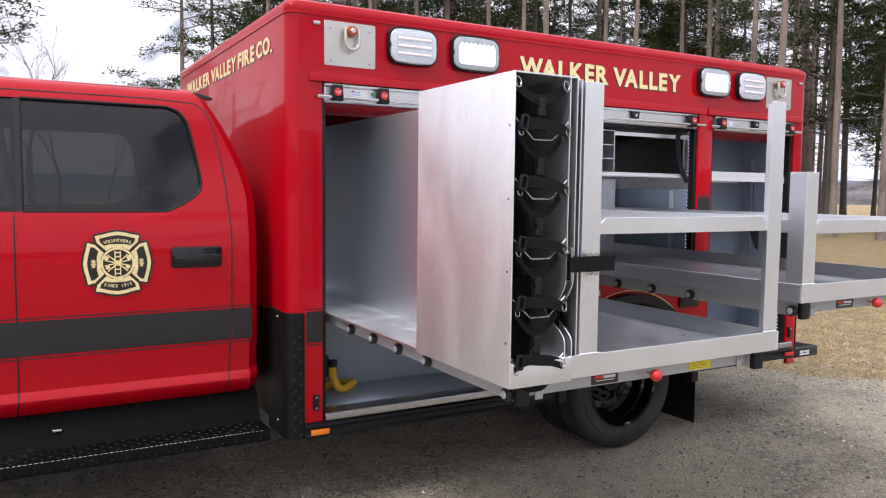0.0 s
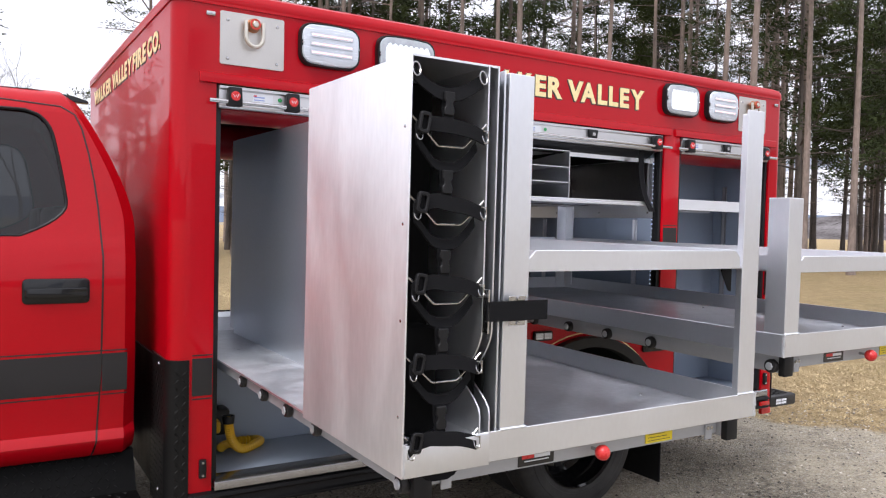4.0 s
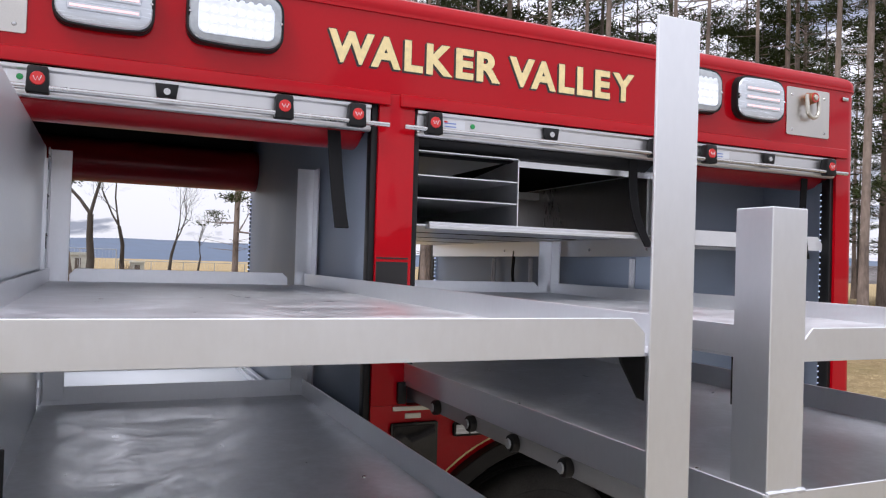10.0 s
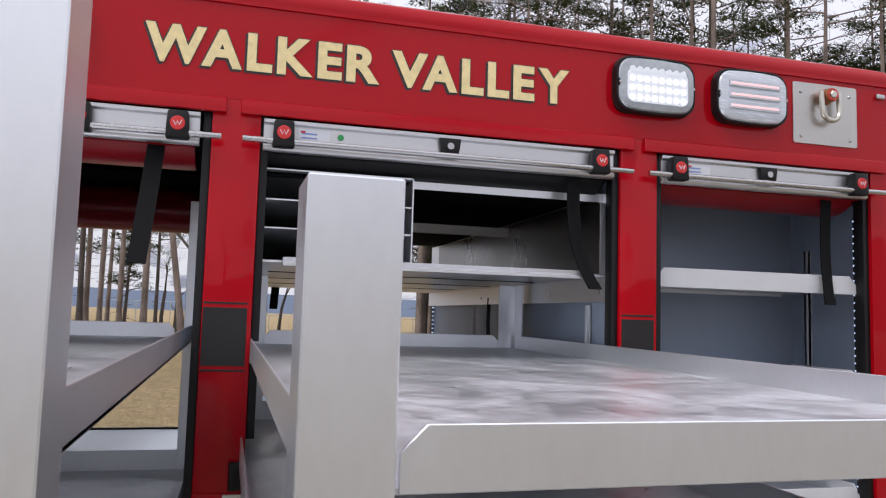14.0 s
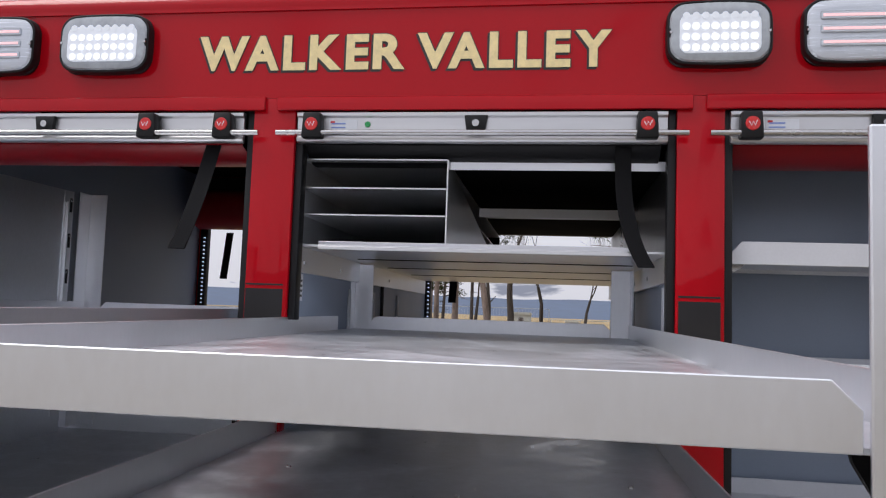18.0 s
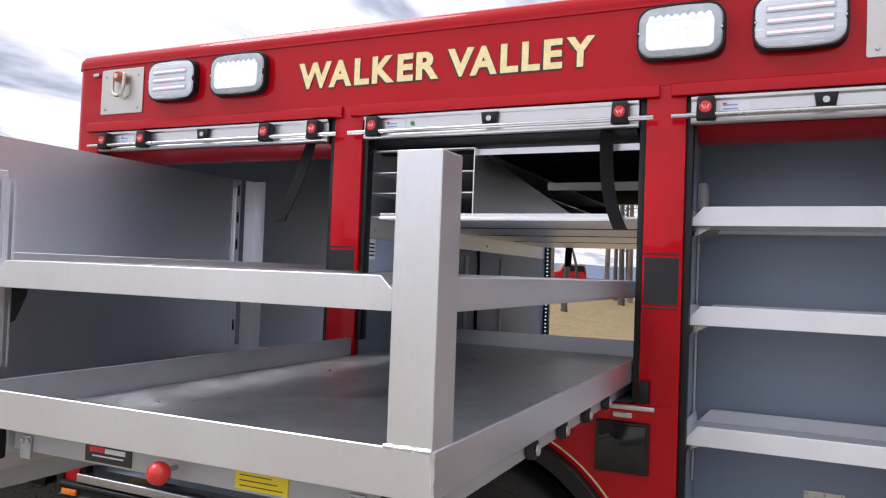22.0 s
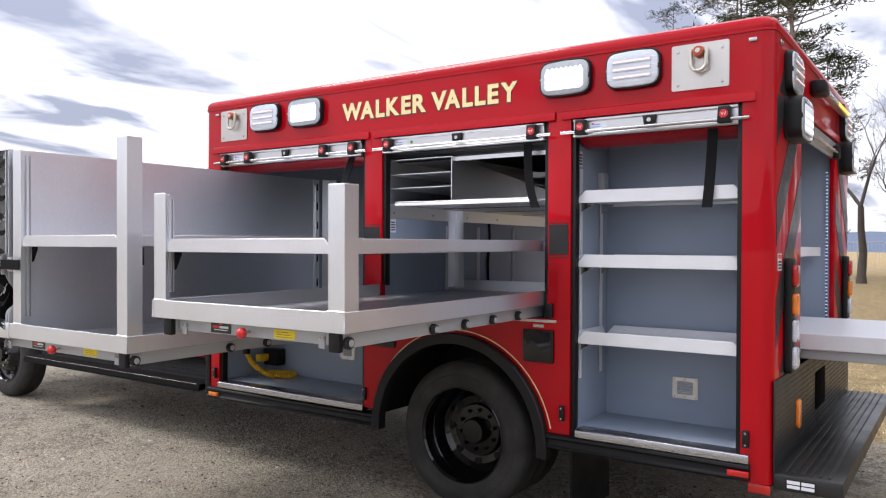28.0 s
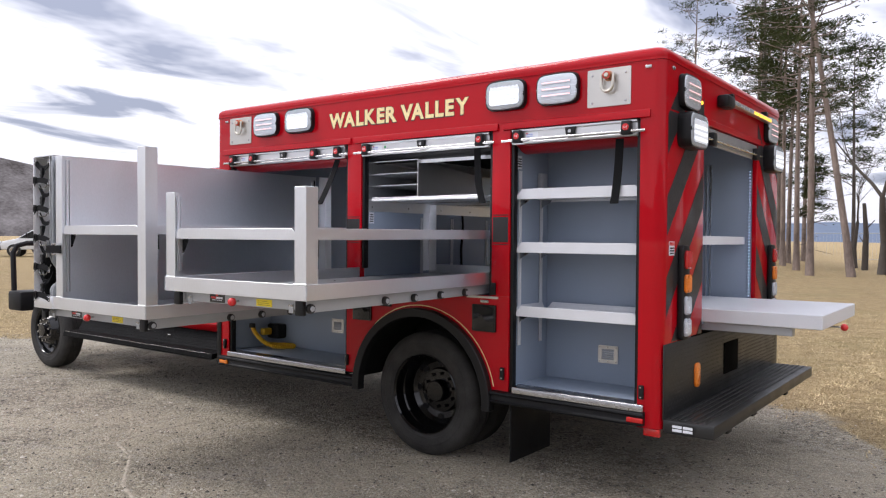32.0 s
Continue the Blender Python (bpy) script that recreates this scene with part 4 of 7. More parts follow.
# the trays sag a little towards their outer ends
SAG = Matrix.Translation((0, -1.52, 1.0)) @ pose(0, 0, 0, 0.42) @ Matrix.Translation((0, 1.52, -1.0))
AT[0] = SAG
tray_a = slide_tray("slide_out_tray", "long aluminium slide-out tray with tall posts carrying an upright cabinet", 0.116, 1.359, 0.989, 1.932, 1.940, 1.450, 0.054, 0.384, 0.0, 0.735, 0.48, 0.94, -1.529)
AT[0] = SAG @ Matrix.Translation((2.05, -1.51, 0)) @ pose(0, 0, 0, 0, 0, 0.5) @ Matrix.Translation((-2.05, 1.51, 0))
tray_b = slide_tray("slide_out_tray", "aluminium slide-out tray with short corner posts and a shelf", 1.521, 2.585, 1.157, 1.676, 1.684, 1.432, 0.054, 1.524, 0.010, 2.056, 1.83, 2.19, -1.508)

# ---- upright cabinet on the front tray ----
AT[0] = SAG @ Matrix.Translation((0.019, -0.019, -0.008))
cab_box = thing("upright_cabinet", (0.22, -1.2, 1.07), "tall open-fronted aluminium cabinet with black harness straps on a tray", "cabinet")
CZ0, CZ1 = 0.992, 1.95
part("side_panel", boxes((0.090, 0.095, -1.512, -0.906, CZ0, CZ1), b=0.001), ALUP, cab_box, "blotchy pinkish-grey aluminium side panel")
part("back_panel", boxes((0.096, 0.299, -0.912, -0.907, CZ0, CZ1)), ALUP, cab_box)
part("top_panel", boxes((0.096, 0.330, -1.510, -0.913, CZ1 - 0.005, CZ1)), ALU, cab_box)
part("bottom_panel", boxes((0.096, 0.330, -1.510, -0.913, 1.063, 1.068)), ALU, cab_box)
part("toe_plate", boxes((0.096, 0.330, -1.514, -1.509, CZ0, 1.068), b=0.001), ALU, cab_box)


def board_guide(x, y1, full):
    """An upright divider plate, notched at the front below."""
    n = -1.512
    pts = [(n, CZ1)]
    if not full:
        pts += [(n + 0.055 - 0.055 * math.cos(math.pi * i / 12), 1.325 - 0.20 * i / 12) if i < 7 else (n + 0.055 + 0.055 * math.cos(math.pi * (i - 7) / 7), 1.225 - 0.11 * (i - 7) / 7) for i in range(15)]
        pts += [(n, CZ0)]
    else:
        pts += [(n, CZ0)]
    pts += [(y1, CZ0), (y1, CZ1)]
    return prism(pts, "x", x, x + 0.004)


part("divider", board_guide(0.299, -0.913, False), ALU, cab_box)
part("divider", board_guide(0.327, -0.913, False), ALU, cab_box)
part("long_divider", boxes((0.354, 0.359, -1.500, 0.70, 1.00, 1.945)), ALUW, cab_box, "full-depth aluminium divider wall")
part("wall_track", boxes((0.357, 0.361, 0.640, 0.695, 1.07, 1.94), (0.361, 0.370, 0.655, 0.680, 1.12, 1.90)), ALU, cab_box, "slotted aluminium track on the divider")
for z in (1.16, 1.34, 1.58, 1.72, 1.86):
    part("track_slot", boxes((0.3695, 0.3720, 0.661, 0.674, z, z + 0.055)), PLASTIC, cab_box)
    part("track_bolt", lathe([(0.0, 0.3770), (0.005, 0.3760), (0.006, 0.3715)], (0, 0.6675, z + 0.045), "x", 8), STEEL, cab_box)
for i in range(4):
    part("rivet", lathe([(0.0, 0.0888), (0.004, 0.0895), (0.0045, 0.0902)], (0, -1.49, 1.13 + 0.22 * i), "x", 8), STEEL, cab_box)
# black boards added so that the gaps between the dividers stay dark
for x in (0.3035, 0.3315):
    part("gap_board", bev(boxes((x, x + 0.006, -1.474, -0.92, 1.05, 1.925)), 0.002, 1), MATTB, cab_box, "flat black board added to darken the gap between dividers")
# strap holding the boards to the post
part("retaining_strap", bev(boxes((0.298, 0.480, -1.536, -1.531, 1.343, 1.391)), 0.001, 1), WEB, cab_box, "wide black retaining strap")
for z in (1.331, 1.391):
    part("strap_bracket", bev(boxes((0.362, 0.412, -1.534, -1.531, z, z + 0.012)), 0.001, 1), STEEL, cab_box, "bright steel strap bracket")
    part("bracket_screw", lathe([(0.0, -1.538), (0.004, -1.5375), (0.005, -1.534)], (0.388, 0, z + 0.006), "y", 8), STEEL, cab_box)
part("strap_hook", bev(boxes((0.300, 0.305, -1.536, -1.512, 1.315, 1.42)), 0.001, 1), STEEL, cab_box)


def harness(z, tip):
    """One cradle of straps across the cabinet's mouth: buckled belt, bent wire handle, sling and clip. tip: how far the belt drops to one side."""
    y = -1.502
    m = Matrix.Translation((0.094, 0, 0)) @ Matrix.Diagonal((1.04, 1, 1, 1)) @ Matrix.Translation((-0.094, 0, 0))
    belt = [(0.104, z - 0.016), (0.118, z - 0.004), (0.135, z + 0.004), (0.160, z + 0.004 + tip * 0.2), (0.20, z + 0.002), (0.235, z - 0.002), (0.262, z - 0.010), (0.284, z - 0.018)]
    hx = part("strap_cradle", turn(ribbon([(x, y - 0.010, zz) for x, zz in belt], 0.034, 0.005, (0, 0.1, 1)), m), WEB, cab_box, "black webbing belt with a slide buckle")
    # sling hung from the rings
    sl = [(0.118, z - 0.030), (0.132, z - 0.046), (0.150, z - 0.068), (0.166, z - 0.084), (0.185, z - 0.090), (0.22, z - 0.090), (0.238, z - 0.082), (0.258, z - 0.062), (0.278, z - 0.036)]
    part("sling", turn(ribbon([(x, y + 0.014, zz) for x, zz in sl], 0.026, 0.005, (0, 0.3, 1)), m), WEB, hx)
    part("sling_edge", turn(rods(((0.180, y + 0.008, z - 0.079), (0.216, y + 0.008, z - 0.079)), r=0.0012, seg=6), m), PLASTIC, hx)
    # buckle with rounded frame
    part("buckle", turn(bev(ring(rrect(0.121, 0.149, z - 0.020, z + 0.028, 0.007, 3), rrect(0.128, 0.142, z - 0.012, z + 0.020, 0.004, 3), "y", y - 0.022, y - 0.012), 0.0015, 1), m @ Matrix.Translation((0.122, 0, z)) @ pose(0, 0, 0, 0, 9, 0) @ Matrix.Translation((-0.135, 0, -z))), PLASTIC, hx, "black plastic slide buckle")
    # wire handle: a shallow trapezoid reaching both walls
    wire = [(0.098, z + 0.018), (0.116, z + 0.002), (0.162, z - 0.042), (0.167, z - 0.045), (0.228, z - 0.045), (0.234, z - 0.042), (0.276, z - 0.002), (0.294, z + 0.016)]
    part("wire_handle", turn(tube([(x, y - 0.004, zz) for x, zz in wire], 0.0024, 6), m), STEEL, hx, "bent steel wire handle")
    for x, dz in ((0.113, -0.022), (0.285, -0.016)):
        part("ring", turn(tube([(x + 0.008 * math.cos(q), y - 0.012 + 0.004 * math.sin(q), z + dz + 0.013 * math.sin(q)) for q in [2 * math.pi * i / 14 for i in range(15)]], 0.0014, 6), m), STEEL, hx, "steel ring")
    part("shackle", turn(tube([(0.278, y - 0.012, z - 0.002), (0.292, y - 0.014, z - 0.002), (0.293, y - 0.014, z - 0.030), (0.279, y - 0.012, z - 0.032)], 0.0018, 6), m), STEEL, hx, "small steel shackle")
    # joining strap with a side-release clip
    part("joiner", turn(ribbon([(0.203, y + 0.008, z + 0.082), (0.203, y + 0.004, z + 0.05), (0.203, y - 0.008, z + 0.012)], 0.026, 0.004, (1, 0, 0)), m @ Matrix.Translation((-0.014, 0, 0))), WEB, hx)
    cl = [(0.190, z + 0.080), (0.216, z + 0.080), (0.217, z + 0.062), (0.212, z + 0.056), (0.213, z + 0.046), (0.217, z + 0.042), (0.215, z + 0.026), (0.191, z + 0.026), (0.189, z + 0.042), (0.193, z + 0.046), (0.194, z + 0.056), (0.189, z + 0.062)]
    cp = part("clip", turn(bev(prism(cl, "y", y - 0.012, y + 0.001), 0.002, 1), m @ Matrix.Translation((-0.014, 0, 0))), PLASTIC, hx, "black side-release clip")


for z, tip in ((1.795, 0.0), (1.616, 0.03), (1.432, 0.02), (1.250, 0.0), (1.069, 0.02)):
    harness(z, tip)
part("stowed_sleeve", bev(boxes((0.10, 0.25, -1.36, -0.95, 1.07, 1.92)), 0.03, 2), MATTB, cab_box, "black sleeves stowed deep in the cabinet")
part("stowed_sleeve", bev(boxes((0.10, 0.215, -1.46, -1.37, 1.07, 1.33)), 0.02, 2), MATTB, cab_box)
part("top_strap", ribbon([(0.10 + 0.19 * t, -1.498, 1.912 - 0.042 * math.sin(math.pi * t)) for t in [i / 10 for i in range(11)]], 0.034, 0.004, (0, 0.3, 1)), WEB, cab_box, "sagging black strap")

for x in (0.106, 0.287):
    part("ring", tube([(x + 0.010 * math.cos(q), -1.508 + 0.004 * math.sin(q), 1.918 + 0.016 * math.sin(q)) for q in [2 * math.pi * i / 14 for i in range(15)]], 0.0018, 6), STEEL, cab_box, "steel ring")
AT[0] = Matrix.Identity(4)

# ---- storage unit over the rear axle ----
unit = thing("pigeonhole_unit", (2.05, 0.7, 1.66), "aluminium storage unit with three flat slots and an open bay", "storage unit")
part("base_plate", boxes((1.526, 2.592, 0.06, 2.30, 1.706, 1.712)), ALU, unit)
for y in (0.55, 1.05, 1.6):
    part("slot", boxes((1.58, 2.54, y, y + 0.022, 1.7042, 1.7059)), MATTB, unit, "dark slot across the underside")
part("base_edge", bev(prism([(0.030, 1.720), (0.070, 1.720), (0.070, 1.696), (0.026, 1.696), (0.026, 1.705), (0.034, 1.709)], "x", 1.597, 2.522), 0.001, 1), TRIM, unit, "bright extruded front edge")
part("side", boxes((1.524, 1.528, 0.07, 2.28, 1.712, 1.972)), ALU, unit)
part("side", boxes((2.589, 2.593, 0.07, 2.28, 1.712, 1.972)), ALU, unit)
part("upright", prism([(0.07, 1.713), (0.07, 1.968), (0.10, 1.968), (2.28, 1.755), (2.28, 1.713)], "x", 1.962, 1.966), ALU, unit)
part("top", boxes((1.529, 1.961, 0.07, 2.28, 1.966, 1.970)), ALU, unit)
for z in (1.801, 1.881):
    part("slot_shelf", boxes((1.529, 1.961, 0.072, 2.27, z, z + 0.004)), ALU, unit)
# black end sheet keeps the depth of the slots dark
part("slot_back", boxes((1.529, 1.961, 2.281, 2.285, 1.713, 1.968)), MATTB, unit)
part("top_flange", boxes((1.967, 2.588, 0.10, 0.104, 1.945, 1.972)), ALU, unit)
# black lid and dark metal sheets: the bay's shade put into their colour
part("bay_lid", boxes((1.967, 2.588, 0.105, 2.1, 1.968, 1.972)), MATTB, unit)
BAYM = mat("bay_shaded_metal", (0.30, 0.295, 0.29), 0.30, 1.0, var=0.10, scale=2, fine=60, stretch=(1, 1, 0.3), rvar=0.10)
part("bay_dark_sheet", boxes((2.584, 2.588, 0.11, 2.1, 1.72, 1.962)), BAYM, unit, "added metal sheet, darkened for the shade in the open bay")
part("bay_dark_sheet", boxes((1.972, 2.583, 0.11, 2.1, 1.7145, 1.7175)), BAYM, unit)
part("cross_rail", boxes((1.972, 2.583, 0.95, 0.99, 1.915, 1.95)), ALU, unit)
for x in (1.521, 2.583):
    part("support_rail", boxes((x, x + 0.014, 0.05, 2.3, 1.630, 1.705)), ALU, unit)
    for y in (0.10, 0.5, 0.9, 1.3):
        part("rail_bolt", lathe([(0.0, x + 0.017 if x < 2 else x - 0.003), (0.006, x + 0.017 if x < 2 else x - 0.003), (0.007, x + 0.014 if x < 2 else x)], (0, y, 1.66), "x", 8), STEEL, unit)

# ---- shelves of the rear compartment ----
def side_shelf(z):
    sh = thing("compartment_shelf", (3.15, 0.22, z - 0.02), "grey aluminium shelf with folded lips in the side compartment", "shelf", "side compartment shelves")
    part("shelf_floor", boxes((2.732, 3.530, 0.055, 0.44, z, z + 0.004)), SHELF, sh)
    c = 0.045
    for y, hh in ((0.048, 0.062), (0.436, 0.062)):
        part("shelf_lip", bev(prism([(2.732, z - 0.012), (3.530, z - 0.012), (3.530, z), (3.530 - c, z + hh - 0.012), (2.732 + c, z + hh - 0.012), (2.732, z)], "y", y, y + 0.005), 0.0012, 1), SHELF, sh)
    for x in (2.728, 3.529):
        part("shelf_end", bev(prism([(0.055, z), (0.43, z), (0.39, z + 0.05), (0.095, z + 0.05)], "x", x, x + 0.004), 0.001, 1), SHELF, sh)
    for y in (0.11, 0.37):
        part("shelf_bracket", bev(prism([(2.724, z - 0.002), (2.80, z - 0.002), (2.79, z - 0.018), (2.732, z - 0.05), (2.724, z - 0.06)], "y", y, y + 0.006), 0.001, 1), STEEL, sh)
    return sh


SHELF = mat("grey_shelf_paint", (0.70, 0.71, 0.74), 0.4, 0.1, var=0.05, scale=5, fine=150)
for z in (1.695, 1.377, 0.996):
    side_shelf(z)
for x in (2.7225, 3.594):
    for y in (0.10, 0.36):
        part("shelf_track", boxes((x, x + 0.006, y, y + 0.010, 0.80, 1.86), (x, x + 0.006, y + 0.022, y + 0.032, 0.80, 1.86), (x, x + 0.002, y, y + 0.032, 0.80, 1.86)), SHELF, truck, "pale aluminium shelf track")


for y in (0.66, 1.05, 1.55):
    part("shelf_track", boxes((1.5205, 1.5255, y, y + 0.010, 1.09, 1.60), (1.5205, 1.5255, y + 0.024, y + 0.034, 1.09, 1.60), (1.5205, 1.522, y, y + 0.034, 1.09, 1.60)), SHELF, truck, "pale aluminium shelf track")
for y in (0.19, 1.02, 1.43):
    part("shelf_track", boxes((2.5905, 2.5965, y, y + 0.010, 1.09, 1.62), (2.5905, 2.5965, y + 0.024, y + 0.034, 1.09, 1.62), (2.5945, 2.5968, y, y + 0.034, 1.09, 1.62)), SHELF, truck, "pale aluminium shelf track")
part("cable", tube([(2.588, 1.20, 1.66), (2.590, 1.22, 1.55), (2.586, 1.18, 1.35), (2.590, 1.21, 1.10)], 0.009, 8), PLASTIC, truck, "black cable down the wall")
part("cable", tube([(1.525, 1.20, 1.68), (1.522, 1.22, 1.55), (1.528, 1.19, 1.35), (1.522, 1.21, 1.10)], 0.010, 8), PLASTIC, truck, "black cable down the wall")
jb = part("junction_box", bev(boxes((2.7225, 2.755, 0.33, 0.40, 1.76, 1.86)), 0.006, 2), GREYF, truck, "grey junction box on the compartment wall")
part("box_lid", bev(boxes((2.754, 2.759, 0.337, 0.393, 1.767, 1.853)), 0.002, 1), GREYF, jb)


def vent(x, z, y):
    v = part("vent_plate", ring(rrect(x, x + 0.128, z, z + 0.108, 0.004, 2), rrect(x + 0.024, x + 0.104, z + 0.022, z + 0.088, 0.002, 2), "y", y - 0.006, y), SATIN, truck, "louvred steel vent plate")
    for i in range(5):
        part("louvre", turn(boxes((x + 0.024, x + 0.104, -0.001, 0.001, -0.007, 0.007)), Matrix.Translation((0, y - 0.004, z + 0.030 + 0.0128 * i)) @ pose(0, 0, 0, 40)), SHELF, v)
    for dx in (0.01, 0.064, 0.118):
        for dz in (0.01, 0.098):
            part("screw", lathe([(0.0, y - 0.008), (0.004, y - 0.008), (0.0045, y - 0.006)], (x + dx, 0, z + dz), "y", 8), STEEL, v)


vent(3.088, 0.690, 0.464)
vent(0.802, 0.693, 0.454)

# ---- wheels ----
def wheel(x, y, s, front):
    """A tyre on a black steel disc; s: -1 faces the near side, 1 the far side. y: the outer face."""
    place = Matrix.Translation((x, y, 0.405 + GZ)) @ Matrix.Diagonal((1, -s, 1, 1))

    def put_in(name, bm, material, parent, label=""):
        turn(bm, place)
        if s > 0:
            bmesh.ops.reverse_faces(bm, faces=bm.faces)
        return part(name, bm, material, parent, label)

    tread = [p for i in range(4) for p in ((0.405, 0.07 + 0.02 * i), (0.397, 0.074 + 0.02 * i), (0.397, 0.079 + 0.02 * i), (0.405, 0.083 + 0.02 * i))]
    w = put_in("wheel", lathe([(0.255, 0.012), (0.270, 0.006), (0.285, 0.004), (0.288, 0.001), (0.33, -0.002), (0.335, 0.001), (0.352, 0.001), (0.375, 0.008), (0.394, 0.022), (0.402, 0.04), (0.405, 0.07)] + tread + [(0.405, 0.165), (0.394, 0.195), (0.375, 0.208), (0.285, 0.214), (0.255, 0.205)], (0, 0, 0), "y", 72), RUBBER, truck, "worn black truck tyre on a gloss black rim")
    if front:
        prof = [(0.258, 0.010), (0.262, 0.004), (0.255, 0.0), (0.246, 0.012), (0.240, 0.05), (0.205, 0.075), (0.19, 0.055), (0.15, 0.0), (0.135, -0.02), (0.07, -0.025), (0.065, -0.055), (0.0, -0.06)]
        lug_y, lug_r, hole_y = -0.02, 0.113, 0.03
    else:
        prof = [(0.258, 0.010), (0.262, 0.004), (0.255, 0.0), (0.246, 0.012), (0.240, 0.08), (0.225, 0.10), (0.215, 0.16), (0.19, 0.185), (0.15, 0.192), (0.142, 0.17), (0.075, 0.17), (0.07, 0.125), (0.064, 0.118), (0.0, 0.118)]
        lug_y, lug_r, hole_y = 0.17, 0.112, 0.187
    put_in("rim", lathe(prof, (0, 0, 0), "y", 64), GLOSSB, w, "gloss black steel rim")
    for k in range(10):
        a = 2 * math.pi * k / 10 + 0.2
        put_in("lug_nut", rods(((lug_r * math.cos(a), lug_y, lug_r * math.sin(a)), (lug_r * math.cos(a), lug_y - 0.022, lug_r * math.sin(a))), r=0.011, seg=6), STEEL if front else GLOSSB, w)
    for k in range(8):
        a = 2 * math.pi * k / 8
        put_in("hand_hole", rods(((0.18 * math.cos(a), hole_y + 0.012, 0.18 * math.sin(a)), (0.18 * math.cos(a), hole_y - 0.006, 0.18 * math.sin(a))), r=0.022, seg=16), BLACK, w)


for s, y in ((-1, 0.03), (1, W - 0.03)):
    wheel(WX + 0.01, y, s, False)
    part("inner_tyre", lathe([(0.25, 0.0), (0.285, -0.004), (0.375, 0.0), (0.405, 0.04), (0.405, 0.17), (0.375, 0.21), (0.25, 0.21)], (WX + 0.01, y + (0.25 if s < 0 else -0.46), 0.405 + GZ), "y", 48), RUBBER, truck)
    wheel(-3.16, 0.14 if s < 0 else W - 0.14, s, True)
part("axle", rods(((WX, 0.3, 0.42), (WX, W - 0.3, 0.42)), ((-3.16, 0.35, 0.42), (-3.16, W - 0.35, 0.42)), r=0.06), BLACK, truck)
part("frame_rail", boxes((-3.9, 3.6, 0.78, 0.86, 0.55, 0.76), b=0.005), BLACK, truck)
part("frame_rail", boxes((-3.9, 3.6, 1.58, 1.66, 0.55, 0.76), b=0.005), BLACK, truck)
part("mud_flap", boxes((2.70, 2.71, 0.06, 0.55, 0.09, 0.52), b=0.002), BLACK, truck)
part("mud_flap", boxes((2.70, 2.71, W - 0.55, W - 0.06, 0.09, 0.52), b=0.002), BLACK, truck)
part("underbody", boxes((0.05, 3.6, 0.48, W - 0.48, 0.74, 0.88), b=0.004), BLACK, truck)

# ---- cab ----
CABP = [(0.235, 0.635), (0.205, 0.660), (0.186, 0.690), (0.182, 0.706), (0.186, 0.718), (0.203, 0.742), (0.202, 0.80), (0.194, 0.86), (0.187, 0.93), (0.184, 1.10), (0.182, 1.30), (0.190, 1.42), (0.2085, 1.486), (0.2125, 1.501), (0.232, 1.58), (0.25, 1.66), (0.268, 1.74), (0.286, 1.82), (0.300, 1.88), (0.315, 1.935), (0.328, 1.965), (0.352, 1.995), (0.40, 2.018), (0.50, 2.032), (0.75, 2.045), (W / 2, 2.052)]


def up(z):
    """Heights above the waist of the cab."""
    return z if z < 1.5 else 1.5 + (z - 1.5) * 1.11


CABP = [(y, up(z)) for y, z in CABP]
WIN0, WIN1 = up(1.501), up(1.935)
# more rings where the windows are, for their rounded corners
CABP = [p for i, p in enumerate(CABP) for p in ([(p[0] + (CABP[i + 1][0] - p[0]) * k / 4, p[1] + (CABP[i + 1][1] - p[1]) * k / 4) for k in range(4)] if WIN0 - 0.005 < p[1] < WIN1 - 0.005 else [p])]


def cab_rear(z):
    return -0.178 - (0.0 if z < 1.55 else 0.24 * ((z - 1.55) / 0.555) ** 1.5)


def cab_front(z):
    return -2.42 if z < 1.48 else -2.42 + 0.75 * (z - 1.48) / 0.57


def win_rear(z):
    """The rear edge of the back window: its lower corner is cut off at a slant."""
    u = min(1.0, max(0.0, (z - WIN0) / (WIN1 - WIN0)))
    lo_, hi_ = max(0.0, 1 - u / 0.27), max(0.0, (u - 0.80) / 0.20)
    return -0.372 - 0.075 * u ** 1.5 - 0.17 * lo_ ** 1.9 - 0.075 * (1 - math.sqrt(max(0.0, 1 - hi_ * hi_)))


def cab_panel(name, f0, f1, rows, n, material=RED):
    """A pressed panel of the cab between two edges that follow the height."""
    bm = bmesh.new()
    g = [[bm.verts.new((f0(z) + (f1(z) - f0(z)) * i / n, y, z)) for i in range(n + 1)] for y, z in rows]
    for a, b in zip(g, g[1:]):
        for i in range(n):
            bm.faces.new((a[i], a[i + 1], b[i + 1], b[i]))
    return part(name, bm, material, truck)


AT[0] = Matrix.Translation((-0.027, 0, -0.014))
low = [p for p in CABP if p[1] <= WIN0 + 1e-6]
win = [p for p in CABP if WIN0 - 1e-6 <= p[1] <= WIN1 + 1e-6]
top = [p for p in CABP if p[1] >= WIN1 - 1e-6]
for far in (0, 1):
    f = [(lambda rows: rows), (lambda rows: [(W - y, z) for y, z in rows])][far]
    cab_panel("door_panel", cab_front, cab_rear, f(low), 10)
    cab_panel("rear_pillar", win_rear, cab_rear, f(win), 4)
    cab_panel("front_pillar", cab_front, lambda z: cab_front(z) + 0.09, f(win), 2)
    cab_panel("middle_pillar", lambda z: -1.140, lambda z: -1.115, f(win), 2, GLOSSB)
cab_panel("cab_roof", cab_front, cab_rear, top + [(W - y, z) for y, z in top[-2::-1]], 10)
